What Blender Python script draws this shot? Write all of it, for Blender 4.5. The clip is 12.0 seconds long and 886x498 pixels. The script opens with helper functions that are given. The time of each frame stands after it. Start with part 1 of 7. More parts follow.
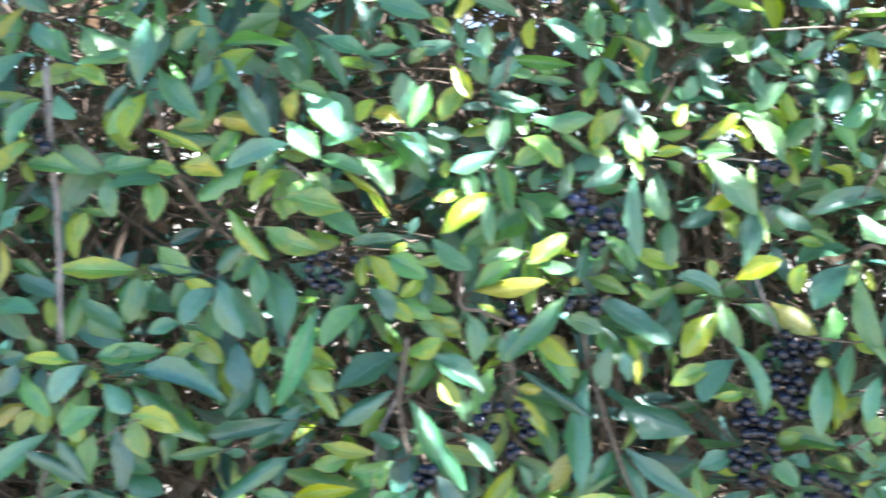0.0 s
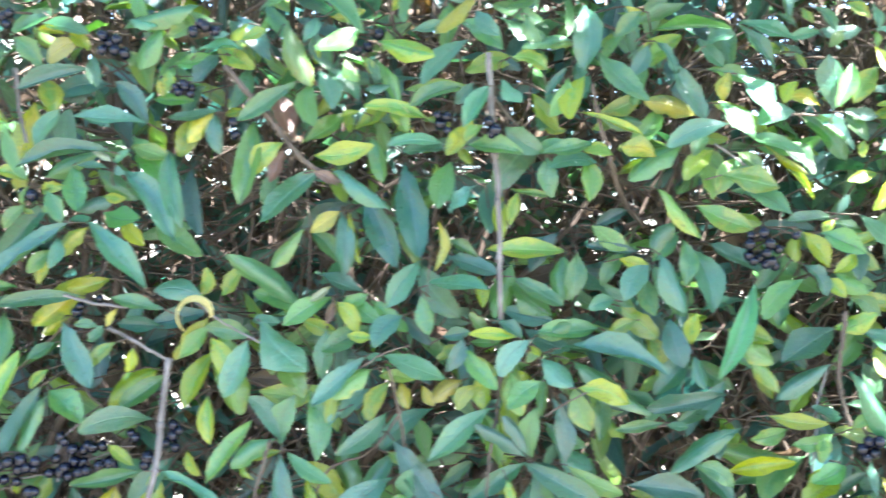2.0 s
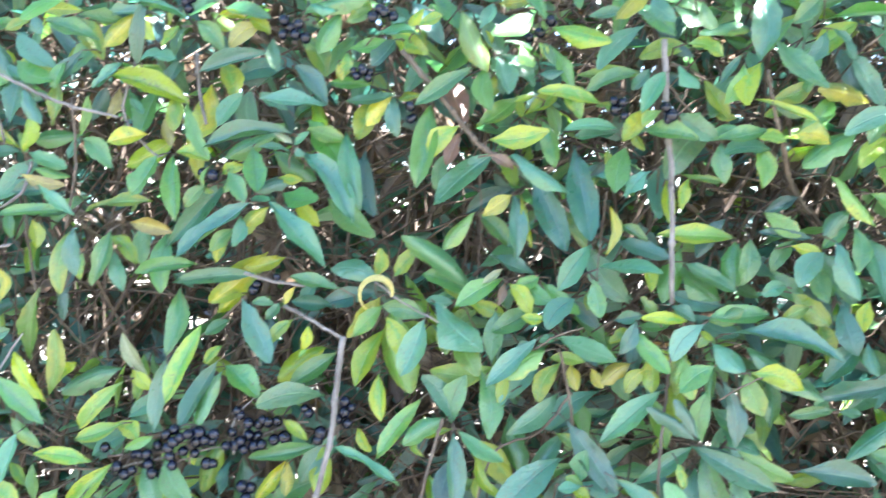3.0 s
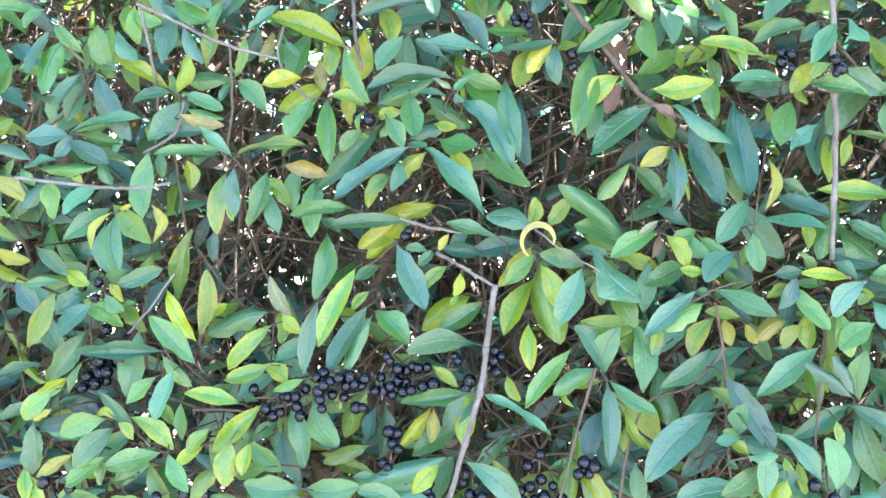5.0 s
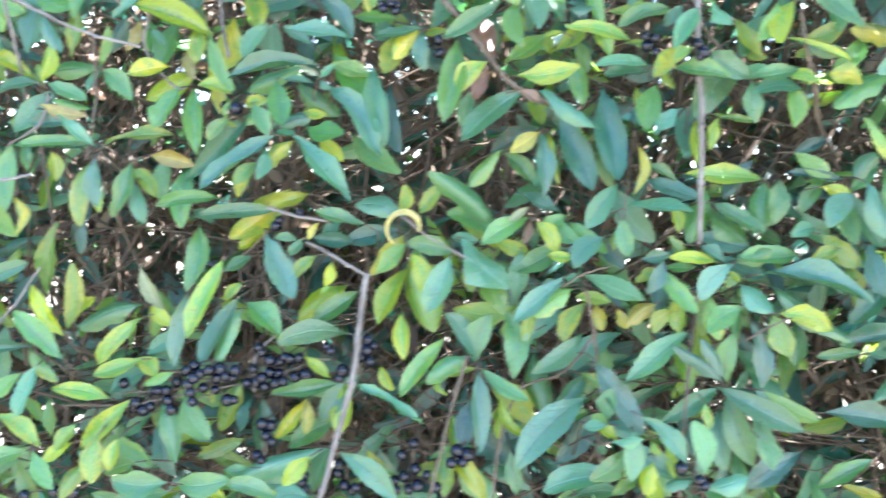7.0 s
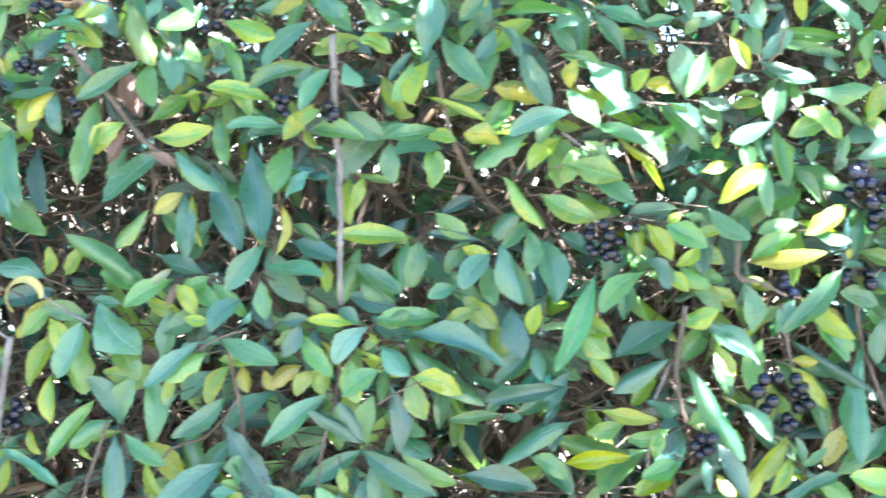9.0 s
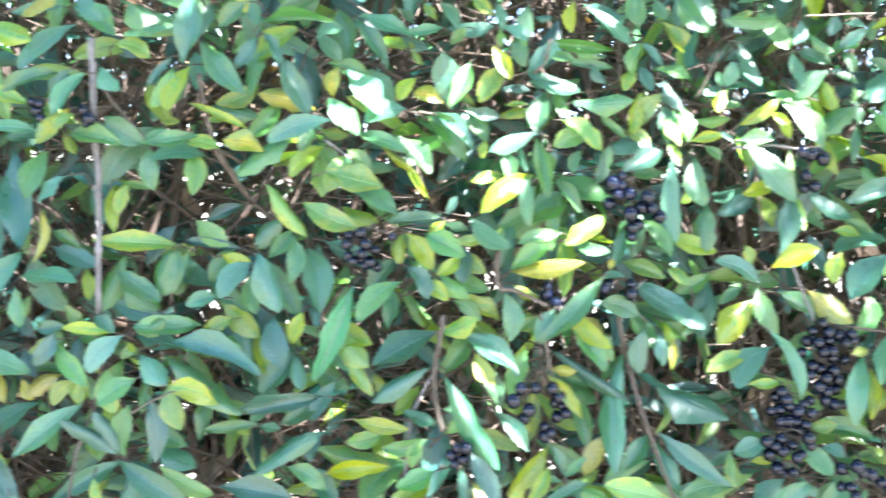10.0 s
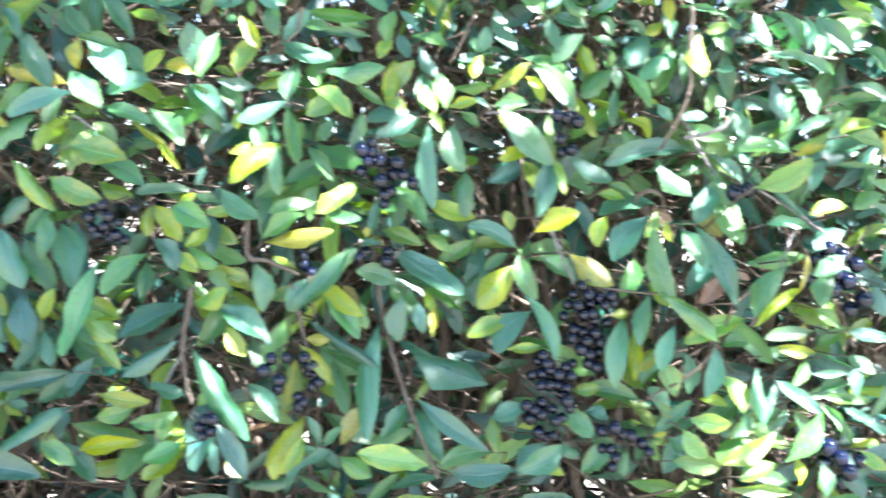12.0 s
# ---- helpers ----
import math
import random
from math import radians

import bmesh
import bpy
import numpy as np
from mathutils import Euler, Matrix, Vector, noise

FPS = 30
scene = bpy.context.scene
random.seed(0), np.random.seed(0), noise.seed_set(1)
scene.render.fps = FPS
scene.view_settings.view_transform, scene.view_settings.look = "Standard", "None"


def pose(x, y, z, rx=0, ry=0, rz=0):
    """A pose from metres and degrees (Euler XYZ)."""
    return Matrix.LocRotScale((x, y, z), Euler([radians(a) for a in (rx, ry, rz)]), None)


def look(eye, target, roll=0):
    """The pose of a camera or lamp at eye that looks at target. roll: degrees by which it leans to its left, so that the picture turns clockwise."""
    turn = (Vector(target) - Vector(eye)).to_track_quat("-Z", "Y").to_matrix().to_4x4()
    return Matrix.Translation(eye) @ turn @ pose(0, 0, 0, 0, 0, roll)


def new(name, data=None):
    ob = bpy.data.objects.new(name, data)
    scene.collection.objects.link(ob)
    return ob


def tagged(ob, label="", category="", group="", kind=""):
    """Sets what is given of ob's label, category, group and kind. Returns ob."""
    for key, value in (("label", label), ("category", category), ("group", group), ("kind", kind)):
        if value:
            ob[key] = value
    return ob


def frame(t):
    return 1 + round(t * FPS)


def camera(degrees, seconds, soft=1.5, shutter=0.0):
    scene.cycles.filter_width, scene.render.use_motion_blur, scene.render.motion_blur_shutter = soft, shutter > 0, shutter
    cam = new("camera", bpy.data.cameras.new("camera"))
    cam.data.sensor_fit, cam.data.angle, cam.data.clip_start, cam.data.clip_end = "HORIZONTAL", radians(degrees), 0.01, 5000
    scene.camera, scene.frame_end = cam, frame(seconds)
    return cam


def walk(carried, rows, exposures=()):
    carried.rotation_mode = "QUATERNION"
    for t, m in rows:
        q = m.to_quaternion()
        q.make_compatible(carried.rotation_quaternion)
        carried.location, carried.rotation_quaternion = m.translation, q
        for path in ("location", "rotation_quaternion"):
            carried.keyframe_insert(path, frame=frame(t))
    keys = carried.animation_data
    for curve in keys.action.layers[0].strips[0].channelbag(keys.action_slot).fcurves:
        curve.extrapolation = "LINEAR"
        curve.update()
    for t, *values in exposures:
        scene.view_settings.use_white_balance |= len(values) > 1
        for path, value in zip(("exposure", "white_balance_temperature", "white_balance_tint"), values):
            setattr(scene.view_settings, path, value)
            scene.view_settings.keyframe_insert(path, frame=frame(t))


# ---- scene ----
cam = camera(44, 12.0, soft=1.5, shutter=0.6)
PATH = [
    (0, (0.2405, -0.6870, 1.0521), (0.2522, 1.3109, 0.9600), 3.11),
    (0.5, (0.1646, -0.6930, 1.0492), (0.1336, 1.3048, 0.9605), 3.07),
    (1, (0.1030, -0.6953, 1.0486), (0.0419, 1.3012, 0.9480), 2.76),
    (1.5, (0.0678, -0.6965, 1.0293), (-0.0661, 1.2977, 0.9569), 2.69),
    (2, (-0.0045, -0.7111, 0.9989), (-0.0845, 1.2860, 0.9799), 2.63),
    (2.5, (-0.0500, -0.7198, 0.9974), (-0.1668, 1.2750, 0.9606), 3.09),
    (3, (-0.0826, -0.7263, 0.9889), (-0.2565, 1.2650, 0.9505), 3.44),
    (3.2, (-0.0916, -0.7262, 0.9757), (-0.2820, 1.2640, 0.9586), 3.70),
    (4.8, (-0.1648, -0.7342, 0.9717), (-0.3536, 1.2560, 0.8820), 4.83),
    (5, (-0.1656, -0.7322, 0.9600), (-0.3868, 1.2540, 0.8862), 4.90),
    (5.5, (-0.1619, -0.7280, 0.9605), (-0.3677, 1.2600, 0.8787), 4.52),
    (5.8, (-0.1607, -0.7278, 0.9602), (-0.3578, 1.2600, 0.8774), 4.38),
    (6, (-0.1626, -0.7270, 0.9586), (-0.3590, 1.2620, 0.8766), 4.34),
    (6.3, (-0.1631, -0.7242, 0.9582), (-0.3589, 1.2643, 0.8696), 4.32),
    (6.5, (-0.1567, -0.7232, 0.9553), (-0.3449, 1.2660, 0.8743), 4.31),
    (7, (-0.1083, -0.7206, 0.9601), (-0.2521, 1.2720, 0.8828), 4.18),
    (7.5, (-0.0542, -0.7194, 0.9808), (-0.1383, 1.2770, 0.8981), 3.66),
    (7.7, (-0.0484, -0.7232, 0.9848), (-0.0729, 1.2730, 0.9056), 3.60),
    (9.3, (0.1495, -0.6929, 1.0258), (0.0232, 1.3010, 0.9283), 3.80),
    (9.5, (0.1696, -0.6921, 1.0219), (0.0783, 1.3040, 0.9450), 3.93),
    (10, (0.2270, -0.6888, 1.0263), (0.2118, 1.3100, 0.9659), 4.28),
    (10.5, (0.2656, -0.6883, 1.0223), (0.2883, 1.3110, 0.9847), 4.10),
    (10.9, (0.2801, -0.6902, 1.0182), (0.2922, 1.3090, 0.9825), 3.65),
    (11, (0.2861, -0.6899, 1.0216), (0.2881, 1.3090, 0.9738), 3.55),
    (11.5, (0.3162, -0.6906, 1.0218), (0.3104, 1.3080, 0.9564), 3.11),
    (12, (0.3690, -0.6863, 1.0169), (0.4023, 1.3130, 0.9544), 2.92),
]
EXPOSURES = [(0, 3.62, 5800, 14), (0.5, 3.76, 5800, 14), (1, 3.87, 5800, 12), (2, 4.08, 5850, 12), (5, 4.26, 5850, 12), (7.5, 4.25, 5850, 12), (9.5, 4.24, 5850, 12), (10.2, 4.17, 5800, 14), (10.9, 3.95, 5800, 14), (12, 3.98, 5800, 14)]
walk(cam, [(t, look(eye, aim, lean)) for t, eye, aim, lean in PATH], EXPOSURES)

# ---- sky and sun ----
SUN_ELEVATION, SUN_AZIMUTH = 52.0, 135.0      # degrees; azimuth clockwise from +y
world = bpy.data.worlds.new("daylight")
scene.world = world
world.use_nodes = True
wn, wl = world.node_tree.nodes, world.node_tree.links
wn.clear()
sky = wn.new("ShaderNodeTexSky")
sky.sky_type, sky.sun_disc = "NISHITA", False
sky.sun_elevation, sky.sun_rotation = radians(SUN_ELEVATION), radians(SUN_AZIMUTH)
back = wn.new("ShaderNodeBackground")
back.inputs["Strength"].default_value = 0.05
wout = wn.new("ShaderNodeOutputWorld")
wl.new(sky.outputs[0], back.inputs[0])
wl.new(back.outputs[0], wout.inputs[0])
to_sun = Vector((math.sin(radians(SUN_AZIMUTH)) * math.cos(radians(SUN_ELEVATION)),
                 math.cos(radians(SUN_AZIMUTH)) * math.cos(radians(SUN_ELEVATION)),
                 math.sin(radians(SUN_ELEVATION))))
sun = new("sun", bpy.data.lights.new("sun", "SUN"))
sun.data.energy, sun.data.angle, sun.data.color = 5.0, radians(0.5), (1.0, 0.95, 0.86)
sun.matrix_world = look(to_sun * 20, (0, 0, 0))


# ---- materials ----
def graph(name):
    mat = bpy.data.materials.new(name)
    mat.use_nodes = True
    nodes = mat.node_tree.nodes
    nodes.clear()
    return mat, nodes, mat.node_tree.links


def noise_node(nodes, links, vec, scale, detail=3.0, rough=0.55):
    n = nodes.new("ShaderNodeTexNoise")
    n.inputs["Scale"].default_value, n.inputs["Detail"].default_value = scale, detail
    n.inputs["Roughness"].default_value = rough
    if vec is not None:
        links.new(vec, n.inputs["Vector"])
    return n.outputs["Fac"]


def ramp_node(nodes, links, fac, a, b, ca=(0, 0, 0, 1), cb=(1, 1, 1, 1)):
    r = nodes.new("ShaderNodeValToRGB")
    r.color_ramp.elements[0].position, r.color_ramp.elements[1].position = a, b
    r.color_ramp.elements[0].color, r.color_ramp.elements[1].color = ca, cb
    links.new(fac, r.inputs[0])
    return r.outputs[0]


def mix_node(nodes, links, fac, a, b, mode="MIX"):
    m = nodes.new("ShaderNodeMix")
    m.data_type, m.blend_type = "RGBA", mode
    for sock, val in ((m.inputs[0], fac), (m.inputs[6], a), (m.inputs[7], b)):
        if isinstance(val, (int, float)):
            sock.default_value = val
        elif isinstance(val, tuple):
            sock.default_value = (*val, 1) if len(val) == 3 else val
        else:
            links.new(val, sock)
    return m.outputs[2]


def math_node(nodes, links, op, a, b=0.0):
    m = nodes.new("ShaderNodeMath")
    m.operation = op
    for sock, val in zip(m.inputs, (a, b)):
        if isinstance(val, (int, float)):
            sock.default_value = val
        else:
            links.new(val, sock)
    return m.outputs[0]


def leaf_material(name, colour, second, spots=0.35, rough=0.33, through_it=0.26, turned=0.5, joined=False):
    """Leaf: blotches and margins of a second colour, pale midrib and side veins, flecks and scars, waxy gloss, light passing through."""
    mat, nodes, links = graph(name)
    uv = nodes.new("ShaderNodeUVMap").outputs[0]
    sep = nodes.new("ShaderNodeSeparateXYZ")
    links.new(uv, sep.inputs[0])
    along, across = sep.outputs[1], sep.outputs[0]
    if joined:
        lot = nodes.new("ShaderNodeNewGeometry").outputs["Random Per Island"]
    else:
        lot = nodes.new("ShaderNodeObjectInfo").outputs["Random"]
    lot2 = math_node(nodes, links, "FRACT", math_node(nodes, links, "MULTIPLY", lot, 7.31))
    lot3 = math_node(nodes, links, "FRACT", math_node(nodes, links, "MULTIPLY", lot, 23.7))
    comb = nodes.new("ShaderNodeCombineXYZ")
    links.new(math_node(nodes, links, "MULTIPLY", across, 0.4), comb.inputs[0])
    links.new(along, comb.inputs[1])
    links.new(math_node(nodes, links, "MULTIPLY", lot, 37.0), comb.inputs[2])
    vec = comb.outputs[0]
    mid = math_node(nodes, links, "ABSOLUTE", math_node(nodes, links, "SUBTRACT", across, 0.5))
    broad = noise_node(nodes, links, vec, 5.0, 5.0, 0.65)
    # turning colour: in patches, and creeping in from the margin and the tip
    edge = math_node(nodes, links, "ADD", math_node(nodes, links, "MULTIPLY", mid, 0.55), math_node(nodes, links, "MULTIPLY", along, 0.16))
    turn = math_node(nodes, links, "ADD", math_node(nodes, links, "ADD", broad, edge), math_node(nodes, links, "MULTIPLY", lot2, 0.42))
    turn = ramp_node(nodes, links, turn, 0.82, 1.12)
    col = mix_node(nodes, links, math_node(nodes, links, "MULTIPLY", turn, turned), colour, second)
    # lighter and darker leaves, lighter and darker patches
    val = nodes.new("ShaderNodeHueSaturation")
    v = math_node(nodes, links, "ADD", math_node(nodes, links, "MULTIPLY", lot, 0.6), 0.42)
    v = math_node(nodes, links, "ADD", v, math_node(nodes, links, "MULTIPLY", noise_node(nodes, links, vec, 22.0, 6.0, 0.8), 0.62))
    links.new(v, val.inputs["Value"])
    links.new(math_node(nodes, links, "ADD", math_node(nodes, links, "MULTIPLY", lot3, 0.03), 0.485), val.inputs["Hue"])
    links.new(math_node(nodes, links, "ADD", math_node(nodes, links, "MULTIPLY", lot2, 0.25), 1.02), val.inputs["Saturation"])
    links.new(col, val.inputs["Color"])
    col = val.outputs[0]
    # midrib and side veins
    rib = ramp_node(nodes, links, mid, 0.012, 0.05, (1, 1, 1, 1), (0, 0, 0, 1))
    wave = math_node(nodes, links, "FRACT", math_node(nodes, links, "SUBTRACT", math_node(nodes, links, "MULTIPLY", along, 8.0),
                                                      math_node(nodes, links, "MULTIPLY", mid, 3.2)))
    veins = ramp_node(nodes, links, wave, 0.02, 0.2, (1, 1, 1, 1), (0, 0, 0, 1))
    pale = tuple(min(1.0, c * 1.5 + 0.03) for c in colour)
    dark = tuple(c * 0.6 for c in colour)
    col = mix_node(nodes, links, math_node(nodes, links, "MULTIPLY", veins, 0.05), col, pale)
    ribcol = mix_node(nodes, links, ramp_node(nodes, links, lot3, 0.8, 0.84), pale, dark)
    col = mix_node(nodes, links, math_node(nodes, links, "MULTIPLY", rib, 0.38), col, ribcol)
    # pale grey-green patches
    pale_blotch = ramp_node(nodes, links, noise_node(nodes, links, vec, 7.0, 7.0, 0.75), 0.56, 0.72)
    col = mix_node(nodes, links, math_node(nodes, links, "MULTIPLY", pale_blotch, 0.2), col, (0.26, 0.36, 0.29))
    # flecks, scars along the rib, worn tips
    fleck = ramp_node(nodes, links, noise_node(nodes, links, vec, 30.0, 3.0, 0.75), 0.57, 0.61)
    where = ramp_node(nodes, links, noise_node(nodes, links, vec, 5.0, 2.0), 0.45, 0.58)
    scar = ramp_node(nodes, links, noise_node(nodes, links, vec, 9.0, 4.0, 0.7), 0.71, 0.75)
    marks = math_node(nodes, links, "ADD", math_node(nodes, links, "MULTIPLY", fleck, where), math_node(nodes, links, "MULTIPLY", scar, 0.6))
    col = mix_node(nodes, links, math_node(nodes, links, "MULTIPLY", marks, spots), col, (0.09, 0.065, 0.035))
    p = nodes.new("ShaderNodeBsdfPrincipled")
    links.new(col, p.inputs["Base Color"])
    rg = math_node(nodes, links, "ADD", math_node(nodes, links, "MULTIPLY", noise_node(nodes, links, vec, 12.0, 4.0), 0.35), rough - 0.17)
    links.new(rg, p.inputs["Roughness"])
    p.inputs["Specular IOR Level"].default_value = 0.95
    p.inputs["Coat Weight"].default_value, p.inputs["Coat Roughness"].default_value = 0.3, 0.28
    bump = nodes.new("ShaderNodeBump")
    bump.inputs["Strength"].default_value, bump.inputs["Distance"].default_value = 0.7, 0.0009
    relief = math_node(nodes, links, "ADD", math_node(nodes, links, "MULTIPLY", rib, -0.45),
                       math_node(nodes, links, "ADD", math_node(nodes, links, "MULTIPLY", veins, -0.12), noise_node(nodes, links, vec, 18.0, 3.0)))
    links.new(relief, bump.inputs["Height"])
    links.new(bump.outputs[0], p.inputs["Normal"])
    tr = nodes.new("ShaderNodeBsdfTranslucent")
    links.new(mix_node(nodes, links, 1.0, col, (1.5, 1.45, 0.5), "MULTIPLY"), tr.inputs[0])
    mx = nodes.new("ShaderNodeMixShader")
    mx.inputs[0].default_value = through_it
    links.new(p.outputs[0], mx.inputs[1])
    links.new(tr.outputs[0], mx.inputs[2])
    out = nodes.new("ShaderNodeOutputMaterial")
    links.new(mx.outputs[0], out.inputs[0])
    return mat


TONES = {   # colour, second colour
    "b": ((0.055, 0.148, 0.103), (0.085, 0.184, 0.084)),
    "g": ((0.066, 0.174, 0.077), (0.126, 0.238, 0.070)),
    "l": ((0.125, 0.255, 0.060), (0.280, 0.320, 0.055)),
    "y": ((0.340, 0.325, 0.044), (0.180, 0.260, 0.050)),
    # d: dark green that also carries the shade of leaves further in
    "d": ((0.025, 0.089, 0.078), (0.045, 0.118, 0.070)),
    "v": ((0.108, 0.226, 0.040), (0.235, 0.280, 0.040)),
    "p": ((0.327, 0.355, 0.252), (0.262, 0.315, 0.194)),
    "o": ((0.327, 0.295, 0.087), (0.218, 0.177, 0.063)),
    # m: blue-green lightened in the colour for leaves that catch sky or sun
    "m": ((0.085, 0.215, 0.150), (0.120, 0.250, 0.130)),
    "c": ((0.520, 0.470, 0.190), (0.420, 0.400, 0.130)),
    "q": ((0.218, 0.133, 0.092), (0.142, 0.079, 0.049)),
}
LEAF_MATS = {k: leaf_material("leaf_" + k, a, b, spots={"o": 1.0, "y": 0.6, "q": 0.8, "l": 0.65}.get(k, 0.55), turned={"b": 0.5, "g": 0.6, "l": 0.8, "y": 0.9}.get(k, 0.6))
             for k, (a, b) in TONES.items()}
STUFF_MATS = {k: leaf_material("inner_leaf_" + k, *TONES[k], joined=True) for k in "bgldyv"}
# withered brown, darker than q: the shade inside is put into the colour
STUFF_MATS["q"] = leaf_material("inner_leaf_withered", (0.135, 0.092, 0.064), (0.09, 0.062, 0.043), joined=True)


def bark_material(name, dark, light, rough=0.8):
    mat, nodes, links = graph(name)
    co = nodes.new("ShaderNodeTexCoord").outputs["Object"]
    fine = noise_node(nodes, links, co, 900.0, 3.0)
    broad = noise_node(nodes, links, co, 60.0, 4.0)
    col = mix_node(nodes, links, ramp_node(nodes, links, broad, 0.35, 0.68), dark, light)
    col = mix_node(nodes, links, math_node(nodes, links, "MULTIPLY", ramp_node(nodes, links, fine, 0.55, 0.7), 0.5), col, tuple(c * 0.45 for c in dark))
    p = nodes.new("ShaderNodeBsdfPrincipled")
    links.new(col, p.inputs["Base Color"])
    p.inputs["Roughness"].default_value = rough
    bump = nodes.new("ShaderNodeBump")
    bump.inputs["Strength"].default_value, bump.inputs["Distance"].default_value = 0.5, 0.0008
    links.new(fine, bump.inputs["Height"])
    links.new(bump.outputs[0], p.inputs["Normal"])
    out = nodes.new("ShaderNodeOutputMaterial")
    links.new(p.outputs[0], out.inputs[0])
    return mat


BARK = {"s": bark_material("grey_bark", (0.125, 0.113, 0.107), (0.26, 0.24, 0.232)),
        "t": bark_material("brown_bark", (0.080, 0.062, 0.046), (0.15, 0.118, 0.09)),
        # k: wood inside the hedge, darker than t with the shade in its colour
        "k": bark_material("dark_inner_bark", (0.068, 0.050, 0.037), (0.128, 0.094, 0.070))}


def berry_material():
    mat, nodes, links = graph("berry_skin")
    co = nodes.new("ShaderNodeTexCoord").outputs["Object"]
    lot = nodes.new("ShaderNodeObjectInfo").outputs["Random"]
    col = mix_node(nodes, links, lot, (0.0015, 0.0025, 0.009), (0.003, 0.005, 0.018))
    bloom = ramp_node(nodes, links, noise_node(nodes, links, co, 3.0, 3.0), 0.5, 0.75)
    col = mix_node(nodes, links, math_node(nodes, links, "MULTIPLY", bloom, 0.12), col, (0.010, 0.017, 0.045))
    p = nodes.new("ShaderNodeBsdfPrincipled")
    links.new(col, p.inputs["Base Color"])
    p.inputs["Roughness"].default_value = 0.09
    p.inputs["Specular IOR Level"].default_value = 0.5
    out = nodes.new("ShaderNodeOutputMaterial")
    links.new(p.outputs[0], out.inputs[0])
    return mat


BERRY = berry_material()


def ground_material():
    mat, nodes, links = graph("gravel_and_soil")
    co = nodes.new("ShaderNodeTexCoord").outputs["Object"]
    broad = noise_node(nodes, links, co, 0.8, 5.0)
    fine = noise_node(nodes, links, co, 60.0, 4.0, 0.7)
    col = mix_node(nodes, links, ramp_node(nodes, links, broad, 0.35, 0.65), (0.13, 0.12, 0.095), (0.20, 0.18, 0.15))
    col = mix_node(nodes, links, ramp_node(nodes, links, fine, 0.4, 0.7), col, (0.09, 0.08, 0.065))
    p = nodes.new("ShaderNodeBsdfPrincipled")
    links.new(col, p.inputs["Base Color"])
    p.inputs["Roughness"].default_value = 0.95
    bump = nodes.new("ShaderNodeBump")
    bump.inputs["Strength"].default_value, bump.inputs["Distance"].default_value = 0.6, 0.01
    links.new(fine, bump.inputs["Height"])
    links.new(bump.outputs[0], p.inputs["Normal"])
    out = nodes.new("ShaderNodeOutputMaterial")
    links.new(p.outputs[0], out.inputs[0])
    return mat


# ---- ground ----
def mesh_of(name, verts, faces, material, smooth=True, uvs=None):
    me = bpy.data.meshes.new(name)
    me.from_pydata(verts, [], faces)
    me.materials.append(material)
    if smooth:
        me.polygons.foreach_set("use_smooth", [True] * len(me.polygons))
    if uvs is not None:
        layer = me.uv_layers.new(name="UVMap")
        idx = np.empty(len(me.loops), dtype=np.int32)
        me.loops.foreach_get("vertex_index", idx)
        layer.data.foreach_set("uv", np.asarray(uvs, dtype=np.float32)[idx].ravel())
    me.update()
    return me


def ground():
    n, verts, faces = 40, [], []
    for i in range(n + 1):
        for j in range(n + 1):
            u, v = (i / n * 2 - 1), (j / n * 2 - 1)
            x, y = 900 * u * abs(u) ** 3, 900 * v * abs(v) ** 3
            verts.append((x, y, 0.02 * noise.noise((x, y, 3.0)) - 0.02))
    for i in range(n):
        for j in range(n):
            a = i * (n + 1) + j
            faces.append((a, a + n + 1, a + n + 2, a + 1))
    tagged(new("ground", mesh_of("ground", verts, faces, ground_material())), "dark gravel and soil under the hedge", "ground", kind="structure")


ground()

# ---- the hedge: four privet shrubs grown into one another ----
CUTS = [-0.24, 0.04, 0.33]
SHRUBS, FEET = [], [(-0.62, 0.2, 0.0), (-0.1, 0.2, 0.0), (0.18, 0.2, 0.0), (0.7, 0.2, 0.0)]
SHRUB_LABELS = ["privet shrub with brown stems, green and yellowing leaves, black berries",
                "privet shrub with open brown inside, curled yellow leaf and hanging shoots",
                "privet shrub with dense drooping green leaves and few berries",
                "privet shrub with sunlit glossy leaves and heavy black berry clusters"]
for foot, text in zip(FEET, SHRUB_LABELS):
    ob = new("privet_shrub")
    ob.location = foot
    ob.empty_display_size = 0.1
    SHRUBS.append(tagged(ob, text, "shrub", "shrubs of the hedge"))


def shrub_at(x):
    return sum(x > c for c in CUTS)


def part(name, me, parent, m=Matrix(), label=""):
    ob = new(name, me)
    foot = SHRUBS.index(parent) if parent in SHRUBS else None
    ob.parent = parent
    if foot is not None:
        ob.matrix_parent_inverse = Matrix.Translation(FEET[foot]).inverted()
    ob.matrix_basis = m
    return tagged(ob, label) if label else ob


# --- leaf shapes ---
STEPS = [0.0, 0.08, 0.21, 0.37, 0.54, 0.71, 0.86, 0.96, 1.0]


def leaf_half(u, widest=0.56, blunt=0.66):
    """Half width of the blade at u along it, for a leaf one unit wide: narrow at the foot, rounded to the tip."""
    if u < widest:
        return 0.48 * math.sin(math.pi / 2 * u / widest) ** 1.2
    return 0.48 * max(0.0, math.cos(math.pi / 2 * (u - widest) / (1 - widest))) ** blunt


